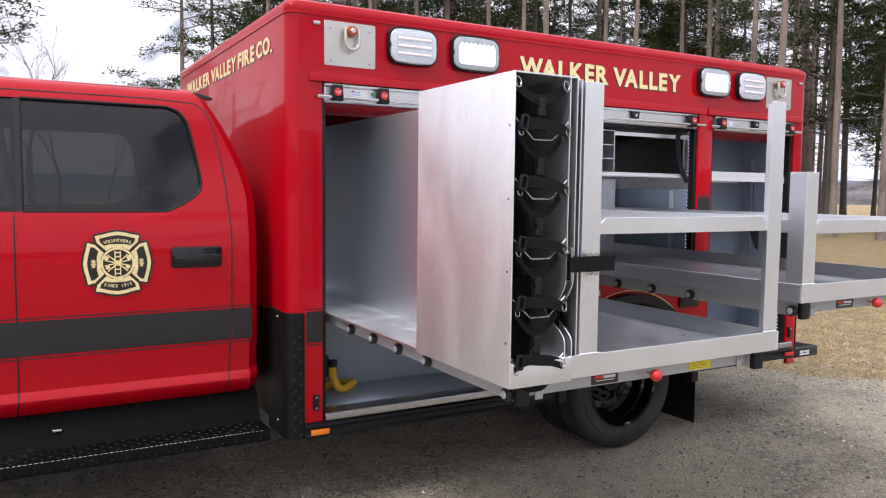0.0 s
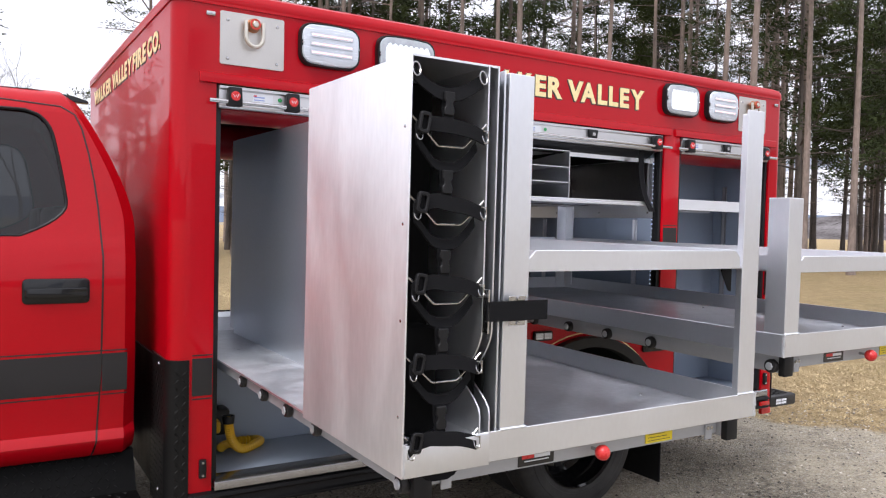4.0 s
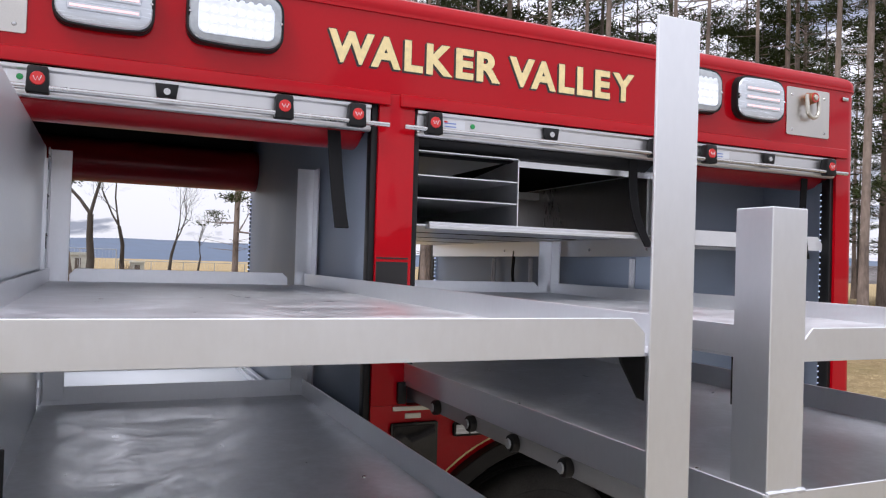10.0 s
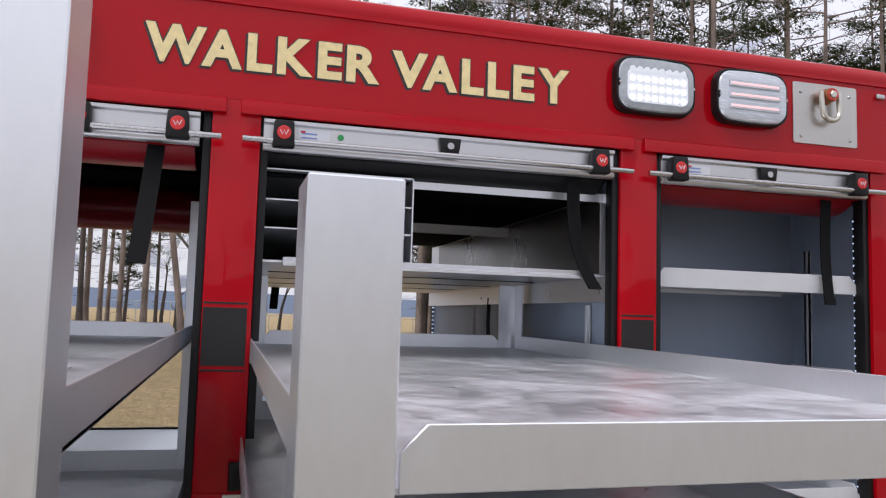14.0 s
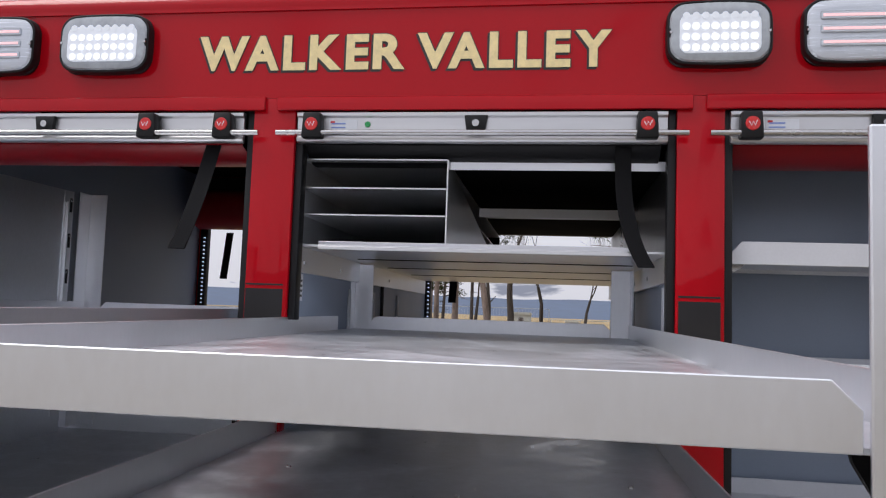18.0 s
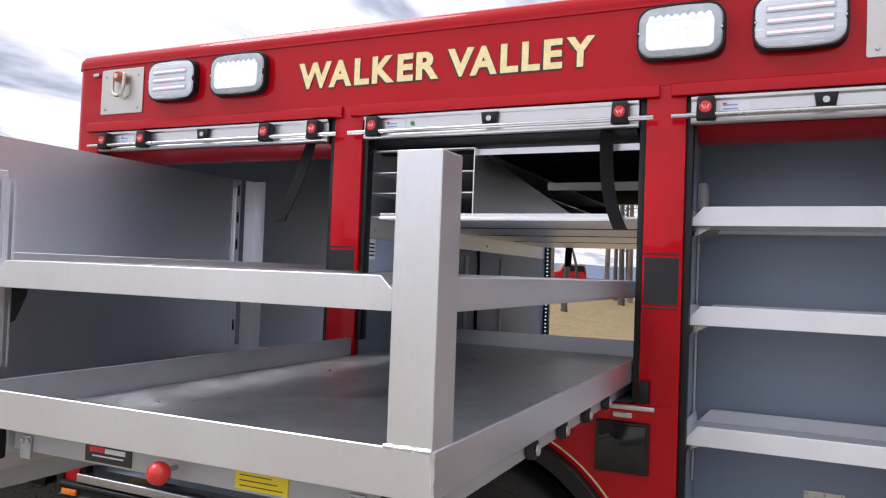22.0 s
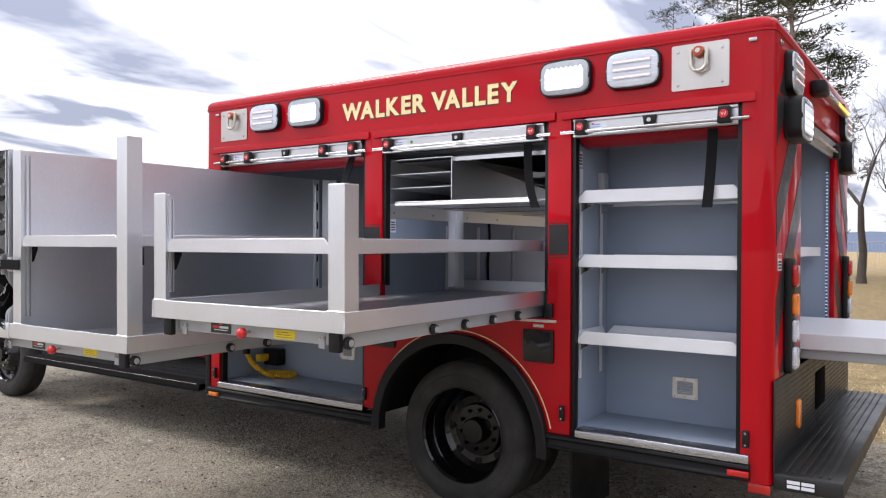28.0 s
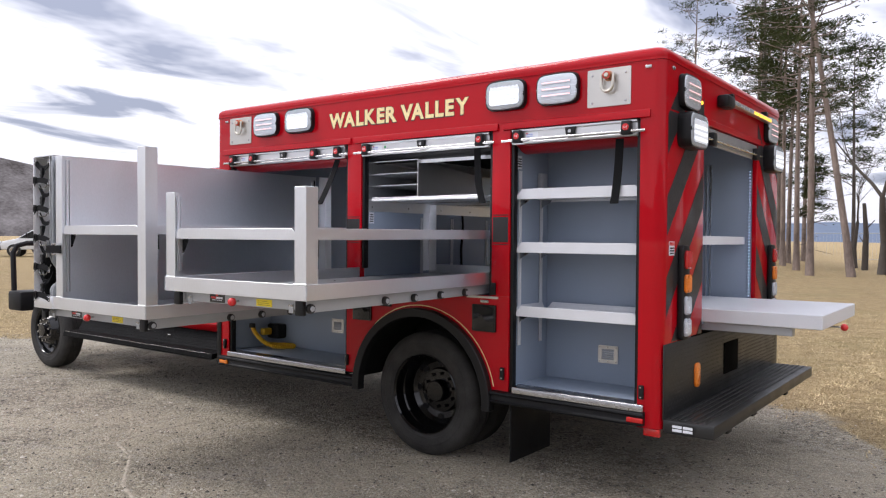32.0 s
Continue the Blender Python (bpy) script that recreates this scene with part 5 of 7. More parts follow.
# rear wall of the cab, rounded
pts = [(y, z) for y, z in CABP] + [(W - y, z) for y, z in CABP[-2::-1]]
bm = bmesh.new()
a = [bm.verts.new((cab_rear(z), y, z)) for y, z in pts]
b = [bm.verts.new((cab_rear(z) + 0.045, W / 2 + (y - W / 2) * 0.965, 1.3 + (z - 1.3) * 0.975)) for y, z in pts]
for i in range(len(a) - 1):
    bm.faces.new((a[i], a[i + 1], b[i + 1], b[i]))
bm.faces.new(b)
part("cab_back", bm, RED, truck)
for side in (0, 1):
    rows = [p for p in CABP if WIN0 - 0.005 <= p[1] <= WIN1 + 0.005]
    for name, f0, f1 in (("rear_window", lambda z: -1.115, win_rear), ("front_window", lambda z: cab_front(z) + 0.08, lambda z: -1.138)):
        bm = bmesh.new()
        g = []
        for y, z in rows:
            yy = y + 0.012
            g.append([bm.verts.new((f0(z) + (f1(z) - f0(z)) * i / 6, W - yy if side else yy, z)) for i in range(7)])
        for p, q in zip(g, g[1:]):
            for i in range(6):
                bm.faces.new((p[i], p[i + 1], q[i + 1], q[i]))
        wn_ = part(name, bm, TINT, truck, "dark tinted cab window")
        wn_.visible_shadow = False
        if name == "rear_window":
            edge = [(win_rear(z), y, z) for y, z in rows] + [(-1.115, y, z) for y, z in rows[::-1]]
            edge.append(edge[0])
            part("window_seal", tube([(x, W - y - 0.004 if side else y + 0.004, z) for x, y, z in edge], 0.0065, 6), PLASTIC, wn_, "black rubber window seal")
# door seams, stripe, handle
def cab_y(z):
    """How far the cab's side stands in at a height."""
    for (ya, za), (yb, zb) in zip(CABP, CABP[1:]):
        if za <= z <= zb:
            return ya + (yb - ya) * (z - za) / (zb - za)
    return 0.2


def cab_seam(pts, r=0.0042):
    """A door gap that keeps to the curved side."""
    out = []
    for (xa, za), (xb, zb) in zip(pts, pts[1:]):
        out += [(xa + (xb - xa) * i / 12, cab_y(za + (zb - za) * i / 12) + 0.0014, za + (zb - za) * i / 12) for i in range(12)]
    return tube(out, r, 6)


seam = [(-0.29, 0.64), (-0.279, 0.70), (-0.274, 0.75), (-0.268, 0.87), (-0.2625, 1.05), (-0.262, 1.1), (-0.258, 1.42), (-0.272, 1.60), (-0.285, 1.70), (-0.302, 1.79), (-0.325, 1.88), (-0.350, 1.93), (-0.40, 1.956), (-0.60, 1.966), (-1.2, 1.966), (-1.7, 1.966)]
part("door_seam", cab_seam([(x, up(z)) for x, z in seam]), INK, truck)
part("door_seam", cab_seam([(-1.155, 0.64), (-1.15, 0.76), (-1.15, 1.1), (-1.15, 1.42), (-1.15, 1.5)]), INK, truck)


def skin(x0, x1, z0, z1, out, n=4, m=6):
    """A thin film lying on the door's curved side."""
    bm = bmesh.new()
    g = [[bm.verts.new((x0 + (x1 - x0) * i / n, cab_y(z0 + (z1 - z0) * j / m) - out, z0 + (z1 - z0) * j / m)) for i in range(n + 1)] for j in range(m + 1)]
    for p, q in zip(g, g[1:]):
        for i in range(n):
            bm.faces.new((p[i], p[i + 1], q[i + 1], q[i]))
    return bm


for a, b in ((-2.40, -0.2645), (-0.2605, -0.168)):
    part("cab_stripe", skin(a, b, 0.897, 1.046, 0.002), STRIPE, truck)
    part("cab_stripe_line", skin(a, b, 1.055, 1.060, 0.002, 4, 1), STRIPE, truck)
    part("cab_stripe_line", skin(a, b, 0.882, 0.887, 0.002, 4, 1), STRIPE, truck)
hd = part("door_handle", bev(prism(rrect(-0.536, -0.306, 1.246, 1.342, 0.018), "y", 0.176, 0.195), 0.004, 2), GLOSSB, truck, "black recessed door handle")
part("grip", bev(prism(rrect(-0.526, -0.314, 1.268, 1.308, 0.010), "y", 0.160, 0.178), 0.005, 2), GLOSSB, hd)
part("roof_moulding", bev(prism([(-1.7, 2.060), (-0.29, 2.036), (-0.295, 2.048), (-0.35, 2.063), (-0.50, 2.076), (-0.62, 2.073), (-1.7, 2.070)], "y", 0.39, 0.43), 0.003, 1), GLOSSB, truck, "black roof moulding with a raised rear end")

# emblem on the door: black shield, four gold-edged arms, ringed middle
EX, EZ, ER = -0.758, 1.278, 0.142
HOME = AT[0].copy()
AT[0] = HOME @ Matrix.Translation((EX, 0, EZ)) @ Matrix.Diagonal((1.08, 1, 1.08, 1)) @ Matrix.Translation((-EX, 0, -EZ))


def arm(pts, k):
    c, s = (1, 0, -1, 0)[k], (0, 1, 0, -1)[k]
    return [(EX + ER * (c * u - s * v), EZ + ER * (s * u + c * v)) for u, v in pts]


shield = []
for k in (0, 3, 2, 1):
    shield += arm([(-0.64, 0.74), (-0.625, 0.80), (-0.57, 0.845), (-0.40, 0.875), (-0.22, 0.925), (0.0, 0.96), (0.22, 0.925), (0.40, 0.875), (0.57, 0.845), (0.625, 0.80), (0.64, 0.74), (0.60, 0.67), (0.60, 0.60)], k)
emb = part("emblem", prism(shield, "y", 0.1785, 0.186), INK, truck, "black and gold fire service cross")
for k in range(4):
    part("emblem_arm", prism(arm([(-0.545, 0.60), (-0.555, 0.68), (-0.585, 0.745), (-0.57, 0.785), (-0.39, 0.82), (-0.21, 0.868), (0.0, 0.90), (0.21, 0.868), (0.39, 0.82), (0.57, 0.785), (0.585, 0.745), (0.555, 0.68), (0.545, 0.60), (0.30, 0.36), (0.15, 0.44), (-0.15, 0.44), (-0.30, 0.36)], k), "y", 0.1775, 0.1785), GOLD, emb)
    part("emblem_field", prism(arm([(-0.455, 0.60), (-0.475, 0.70), (-0.34, 0.735), (-0.18, 0.775), (0.0, 0.80), (0.18, 0.775), (0.34, 0.735), (0.475, 0.70), (0.455, 0.60), (0.35, 0.50), (0.19, 0.545), (-0.19, 0.545), (-0.35, 0.50)], k), "y", 0.1768, 0.1775), INK, emb)
part("emblem_disc", lathe([(0.0, 0.1768), (0.0635, 0.1768), (0.0635, 0.1775)], (EX, 0, EZ), "y", 32), GOLD, emb)
part("emblem_disc", lathe([(0.0, 0.1761), (0.055, 0.1761), (0.055, 0.1768)], (EX, 0, EZ), "y", 32), INK, emb)
tool = [((-0.768, 1.228), (-0.768, 1.328)), ((-0.748, 1.228), (-0.748, 1.328)), ((-0.795, 1.245), (-0.72, 1.312)), ((-0.795, 1.312), (-0.72, 1.245)), ((-0.806, 1.268), (-0.71, 1.290)), ((-0.806, 1.290), (-0.71, 1.266))] + [((-0.768, 1.236 + 0.017 * i), (-0.748, 1.236 + 0.017 * i)) for i in range(6)]
for p, q in tool:
    part("emblem_tool", rods(((p[0], 0.1761, p[1]), (q[0], 0.1761, q[1])), r=0.0024, seg=6), GOLD, emb)
for x, z in ((-0.795, 1.262), (-0.72, 1.262), (-0.80, 1.30), (-0.716, 1.30)):
    part("emblem_tool", lathe([(0.0, 0.1755), (0.009, 0.1755), (0.009, 0.1761)], (x, 0, z), "y", 12), GOLD, emb)
for text, zc, up in (("VOLUNTEERS", 1.3705, 1), ("SINCE 1915", 1.1855, -1)):
    n = len(text)
    for i, ch in enumerate(text):
        if ch == " ":
            continue
        bm = letters(ch, 0.017, 0.0004, 0.0004)
        lo, hi = span(bm)
        u = (i - (n - 1) / 2)
        shift(bm, -(lo + hi) / 2, 0, -0.006)
        turn(bm, Matrix.Translation((-0.758 + u * 0.0106, 0.1764, zc - up * 0.00042 * u * u)) @ pose(0, 0, 0, 0, up * u * 3.2, 0))
        part("emblem_letter", bm, GOLD, emb)
for x in (-0.848, -0.668):
    part("emblem_tool", boxes((x - 0.006, x + 0.006, 0.1758, 0.1766, 1.262, 1.294), (x - 0.010, x + 0.010, 0.1758, 0.1766, 1.272, 1.277), (x - 0.010, x + 0.010, 0.1758, 0.1766, 1.284, 1.288)), GOLD, emb)

AT[0] = HOME

# hood, windscreen, bumper, guard
part("hood", bev(prism([(-2.45, 0.70), (-2.45, 1.47), (-2.60, 1.49), (-3.50, 1.30), (-3.62, 1.18), (-3.64, 0.86), (-3.58, 0.86), (-3.50, 0.94), (-3.35, 1.0), (-2.95, 1.0), (-2.72, 0.90), (-2.64, 0.70)], "y", 0.36, W - 0.36), 0.05, 3), RED, truck)
bm = bmesh.new()
bm.faces.new([bm.verts.new(p) for p in ((-2.40, 0.25, 1.50), (-2.40, W - 0.25, 1.50), (-1.72, W - 0.36, 2.04), (-1.72, 0.36, 2.04))])
part("windscreen", bm, TINT, truck).visible_shadow = False
part("cab_floor", boxes((-2.5, -0.2, 0.3, W - 0.3, 0.62, 0.68)), BLACK, truck)
for y in (0.48, 1.36):
    part("seat", bev(boxes((-0.80, -0.36, y, y + 0.6, 0.70, 1.12), (-0.42, -0.28, y, y + 0.6, 1.08, 1.62)), 0.03, 2), PLASTIC, truck)
    part("seat", bev(boxes((-1.75, -1.30, y, y + 0.6, 0.70, 1.12), (-1.40, -1.25, y, y + 0.6, 1.08, 1.70)), 0.03, 2), PLASTIC, truck)
part("bumper", bev(boxes((-4.05, -3.74, 0.14, W - 0.14, 0.60, 0.82)), 0.03, 2), BLACK, truck, "black steel front bumper")
part("grille_guard", tube([(-4.06, 0.22, 0.78), (-4.09, 0.22, 1.25), (-4.08, 0.26, 1.33), (-4.06, 0.36, 1.36), (-4.06, W - 0.36, 1.36), (-4.08, W - 0.26, 1.33), (-4.09, W - 0.22, 1.25), (-4.06, W - 0.22, 0.78)], 0.03, 12), BLACK, truck, "black tubular grille guard")
for y in (0.85, W - 0.85):
    part("guard_post", rods(((-4.06, y, 0.78), (-4.06, y, 1.35)), r=0.025), BLACK, truck)
for s in (0, 1):
    part("headlight", bev(boxes((-3.68, -3.60, 0.40, 0.66, 1.02, 1.20)) if not s else boxes((-3.68, -3.60, W - 0.66, W - 0.40, 1.02, 1.22)), 0.02, 2), CLEARL, truck)

# running board: flat dusty step, tread plate sloping up behind it
def running_board(s):
    f = (lambda y: y) if s == 0 else (lambda y: W - y)
    q = lambda pts: [(f(y), z) for y, z in pts]
    rb = part("running_board", prism(q([(0.02, 0.46), (0.03, 0.488), (0.18, 0.490), (0.265, 0.635), (0.30, 0.635), (0.30, 0.60), (0.20, 0.46), (0.06, 0.445), (0.02, 0.438)]), "x", -2.55, -0.13), DUSTY, truck, "black running board with a dusty step and tread plate edges")
    if s == 0:
        part("tread_relief", tread((-2.54, 0.184, 0.498), (1, 0, 0), (0, 0.505, 0.863), (0, -0.863, 0.505), 2.36, 0.155), TREAD, rb, "raised diamond tread")
        part("tread_relief", tread((-2.54, 0.036, 0.4895), (1, 0, 0), (0, 1, 0), (0, 0, 1), 2.38, 0.145), TREAD, rb, "raised diamond tread")
        part("tread_relief", tread((-2.54, 0.0199, 0.440), (1, 0, 0), (0, 0.04, 0.99), (0, -1, 0), 2.38, 0.028), TREAD, rb, "raised diamond tread")
        for i in range(118):
            x = -2.53 + 0.0201 * i
            part("worn_nosing", rods(((x, 0.0275, 0.4868), (x + 0.012, 0.0275, 0.4868)), r=0.0013, seg=5), SATIN, rb, "bright worn edge of the tread")
        lamp = part("step_lamp", bev(boxes((-1.03, -0.990, 0.207, 0.222, 0.552, 0.564)), 0.003, 1), STEEL, rb, "small steel step lamp")
    return rb


for s in (0, 1):
    running_board(s)
part("board_bracket", boxes((-0.9, -0.85, 0.1, 0.8, 0.42, 0.47), (-2.0, -1.95, 0.1, 0.8, 0.42, 0.47)), BLACK, truck)

AT[0] = Matrix.Identity(4)

# ---- lights, plates and lettering on the body ----
def barrel(x0, x1, z0, z1, r):
    """A rounded oblong whose sides bow outwards."""
    pts = rrect(x0, x1, z0, z1, r)
    fine = []
    for p, q in zip(pts, pts[1:] + pts[:1]):
        n = max(1, int(math.hypot(q[0] - p[0], q[1] - p[1]) / 0.018))
        fine += [(p[0] + (q[0] - p[0]) * i / n, p[1] + (q[1] - p[1]) * i / n) for i in range(n)]
    cx, cz, hw, hh = (x0 + x1) / 2, (z0 + z1) / 2, (x1 - x0) / 2, (z1 - z0) / 2
    return [(x + 0.004 * (x - cx) / hw * (1 - ((z - cz) / hh) ** 2), z + 0.008 * (z - cz) / hh * (1 - ((x - cx) / hw) ** 2)) for x, z in fine]


def warning_light(x0, x1, z0, z1, lit, place=None, deep=0.034):
    """A framed warning light with a swelling lens and rows of diodes; place turns it onto another face."""
    m = place or Matrix.Identity(4)
    fr = part("warning_light", turn(bev(ring(barrel(x0, x1, z0 + 0.004, z1 - 0.004, 0.040), [((x - (x0 + x1) / 2) * (1 - 0.014 / (x1 - x0)) + (x0 + x1) / 2, (z - (z0 + z1) / 2) * (1 - 0.014 / (z1 - z0)) + (z0 + z1) / 2) for x, z in barrel(x0, x1, z0 + 0.004, z1 - 0.004, 0.040)], "y", -deep, 0.002), 0.003, 2), m), PLASTIC, truck, "black-framed scene light, lit white" if lit else "black-framed warning light with clear ribbed lens")
    part("light_base", turn(bev(ring(rrect(x0 - 0.002, x1 + 0.002, z0 - 0.002, z1 + 0.002, 0.044), rrect(x0 + 0.006, x1 - 0.006, z0 + 0.006, z1 - 0.006, 0.038), "y", -0.014, 0.0), 0.003, 1), m), PLASTIC, fr, "black rubber gasket")
    bm = bmesh.new()
    rows = []
    for inset, y in ((0.0065, 0.0), (0.0065, -0.005), (0.010, -0.011), (0.020, -0.0135), (0.032, -0.0145)):
        rows.append([bm.verts.new((x, -deep + 0.006 + y, z)) for x, z in [((x - (x0 + x1) / 2) * (1 - 2 * inset / (x1 - x0)) + (x0 + x1) / 2, (z - (z0 + z1) / 2) * (1 - 2 * inset / (z1 - z0)) + (z0 + z1) / 2) for x, z in barrel(x0, x1, z0 + 0.004, z1 - 0.004, 0.040)]])
    for p, q in zip(rows, rows[1:]):
        for i in range(len(p)):
            bm.faces.new((p[i], p[(i + 1) % len(p)], q[(i + 1) % len(p)], q[i]))
    bm.faces.new(rows[-1])
    bmesh.ops.recalc_face_normals(bm, faces=bm.faces)
    part("lens", turn(bm, m), LENS if lit else CLEARL, fr, "lit white lens" if lit else "clear lens")
    w, h = x1 - x0, z1 - z0
    face = -deep - 0.0085
    if lit:
        part("led_panel", turn(bev(prism(rrect(x0 + 0.028, x1 - 0.028, z0 + 0.026, z1 - 0.040, 0.022), "y", face - 0.001, face + 0.004), 0.0008, 1), m), LEDW, fr, "glowing white reflector")
        for j in range(4):
            zc = z0 + h * (0.24 + 0.17 * j)
            for i in range(8):
                xc = x0 + w * (0.17 + 0.0943 * i)
                part("diode", turn(rods(((xc, face, zc), (xc, face - 0.0022, zc)), r=0.0100, seg=10), m), LED if j < 3 else LEDW, fr)
    else:
        for j in range(3):
            zc = z0 + h * (0.29 + 0.21 * j)
            part("lens_rib", turn(bev(boxes((x0 + 0.034, x1 - 0.034, face - 0.004, face, zc - 0.011, zc + 0.011)), 0.003, 1), m), CLEARL, fr)
            part("diode_band", turn(bev(boxes((x0 + 0.040, x1 - 0.040, face - 0.0052, face - 0.004, zc - 0.0035, zc + 0.0035)), 0.0004, 1), m), LEDP, fr, "faintly pink row of diodes")
    for sx in (x0 + 0.006, x1 - 0.006):
        part("screw_tab", turn(bev(boxes((sx - 0.006, sx + 0.006, -deep - 0.004, -deep + 0.002, (z0 + z1) / 2 - 0.012, (z0 + z1) / 2 + 0.012)), 0.003, 2), m), PLASTIC, fr)
        part("screw", turn(lathe([(0.0, -deep - 0.0075), (0.004, -deep - 0.0075), (0.005, -deep - 0.005)], (sx, 0, (z0 + z1) / 2), "y", 8), m), STEEL, fr)


LENS = mat("clear_grey_lens", (0.40, 0.43, 0.46), 0.12, 0.1, var=0.15, scale=24, coat=0.8, rvar=0.05)
LEDW = glow("lit_reflector", (0.78, 0.82, 0.88), 0.24)
for x0, x1, lit in ((0.426, 0.686, False), (0.780, 1.060, True), (2.567, 2.832, True), (2.917, 3.174, False)):
    warning_light(x0, x1, 2.212, 2.384, lit)


def tie_plate(x0, x1):
    p = part("tie_down_plate", bev(prism(rrect(x0, x1, 2.174, 2.381, 0.008, 3), "y", -0.005, 0.0), 0.001, 1), SATIN, truck, "square satin steel tie-down plate")
    cx, cz = (x0 + x1) / 2, 2.338
    for dx in (0.03, x1 - x0 - 0.03):
        for z in (2.198, 2.348):
            part("plate_screw", lathe([(0.0, -0.009), (0.005, -0.0085), (0.007, -0.005)], (x0 + dx, 0, z), "y", 10), STEEL, p)
    part("ring_boss", lathe([(0.0, -0.040), (0.016, -0.040), (0.022, -0.038), (0.024, -0.033), (0.024, -0.008), (0.028, -0.005)], (cx, 0, cz), "y", 24), BRASS, p, "coppery swivel boss")
    part("boss_bolt", lathe([(0.0, -0.047), (0.011, -0.047), (0.013, -0.045), (0.013, -0.040)], (cx, 0, cz), "y", 6), SHACK, p, "pale hexagon bolt")
    part("boss_ring", ring(rrect(cx - 0.021, cx + 0.021, cz - 0.021, cz + 0.021, 0.0209), rrect(cx - 0.016, cx + 0.016, cz - 0.016, cz + 0.016, 0.0159), "y", -0.0412, -0.0395), REDP, p, "thin red ring")
    loop = [(cx + 0.034 * math.cos(a), -0.030, cz - 0.052 + 0.034 * math.sin(a)) for a in [radians(180 + 15 * i) for i in range(13)]]
    part("tie_down_ring", tube([(cx - 0.034, -0.026, cz + 0.012)] + loop + [(cx + 0.034, -0.026, cz + 0.012)], 0.0085, 10), SHACK, p, "forged steel shackle ring")


SHACK = mat("pale_forged_steel", (0.62, 0.59, 0.52), 0.36, 0.9, var=0.08, rvar=0.08)
tie_plate(0.102, 0.362)
tie_plate(3.222, 3.477)
for x in (0.065, 3.575):
    part("clearance_lamp", bev(boxes((x - 0.018, x + 0.018, -0.010, 0.0, 2.362 - 0.009, 2.362 + 0.009)), 0.004, 2), STEEL, truck)


def gilded(text, x0, x1, zb, cap, place, name):
    """Gilt capitals with a black edge that falls to the left and below; each letter has its own width."""
    wide = {"W": 1.48, "A": 1.0, "L": 0.64, "K": 0.93, "E": 0.64, "R": 0.90, "V": 1.0, "Y": 0.95, "F": 0.62, "I": 0.28, "C": 0.86, "O": 1.0, ".": 0.18}
    close = {"WA": -0.10, "VA": -0.14}
    made, x, last = [], 0.0, ""
    for ch in text:
        if ch == " ":
            x += 0.33
            last = ""
            continue
        x += close.get(last + ch, 0.12 if last else 0.0)
        made.append((ch, x, x + wide[ch]))
        x += wide[ch]
        last = ch
    k = (x1 - x0) / x
    for ch, u0, u1 in made:
        for dx, dz, out, fat, kind in ((-0.0048, -0.0042, 0.0006, 0.070, 0), (0.0008, 0.0008, 0.0009, 0.070, 1), (0.0, 0.0, 0.0032, 0.053, 2)):
            bm = boxes((0, 0.1, -0.0008, 0.0008, 0, 0.1)) if ch == "." else letters(ch, 1.37, 0.0008, fat)
            lo, hi = span(bm)
            lz, hz = span(bm, 2)
            pad = 0.0020 if kind < 2 else 0.0
            w, h = k * (u1 - u0) + 2 * pad, (cap * 0.18 if ch == "." else cap) + 2 * pad
            turn(bm, place @ Matrix.Translation((x0 + k * u0 - pad + dx, -out, zb - pad + dz)) @ Matrix.Diagonal((w / (hi - lo), 1, h / (hz - lz), 1)) @ Matrix.Translation((-lo, 0, -lz)))
            if kind == 0:
                ob = part(name, bm, INK, truck, "black drop edge of a gilt letter", smooth=0)
            else:
                part("letter_edge" if kind == 1 else "letter_face", bm, INK if kind == 1 else GOLD, ob, "" if kind == 1 else "gold leaf capital", smooth=0)


gilded("WALKER VALLEY", 1.213, 2.420, 2.217, 0.105, Matrix.Identity(4), "letter")
gilded("WALKER VALLEY FIRE CO.", 0.0, 1.95, 2.250, 0.083, Matrix.Translation((X0, 2.17, 0)) @ pose(0, 0, 0, 0, 0, -90), "letter")

# fittings under the middle door
for x0, x1, y in ((2.465, 2.638, 0.0), (1.462, 1.632, 0.0)):
    fl = part("fuel_door", bev(prism(rrect(x0, x1, 0.880, 1.045, 0.008), "y", -0.014, 0.0), 0.003, 2), GLOSSB, truck, "black square access cover")
    part("cover_face", bev(prism(rrect(x0 + 0.010, x1 - 0.010, 0.890, 1.035, 0.006), "y", -0.018, -0.013), 0.002, 2), GLOSSB, fl)
part("inlet_plate", boxes((2.52, 2.58, -0.004, 0.0, 1.056, 1.073), b=0.001), STEEL, truck)
part("inlet_plate", boxes((1.515, 1.572, -0.004, 0.0, 1.056, 1.073), b=0.001), SATIN, truck)
part("sill_trim", boxes((2.42, 2.650, -0.008, 0.0, 1.083, 1.097), b=0.001), SATIN, truck)
part("sill_trim", boxes((1.470, 1.690, -0.008, 0.0, 1.083, 1.097), b=0.001), SATIN, truck)
ml = part("marker_light", bev(prism(rrect(1.690, 1.810, 0.987, 1.036, 0.010), "y", -0.016, 0.0), 0.003, 2), PLASTIC, truck, "black-framed red marker light")
part("marker_lens", bev(boxes((1.698, 1.747, -0.020, -0.015, 0.995, 1.028), (1.753, 1.802, -0.020, -0.015, 0.995, 1.028)), 0.002, 1), CLEARL, ml)
for x in (1.498, 2.617):
    lt = part("door_catch", bev(boxes((x - 0.016, x + 0.016, -0.018, 0.0, 1.107, 1.180)), 0.005, 2), PLASTIC, truck, "black door catch")
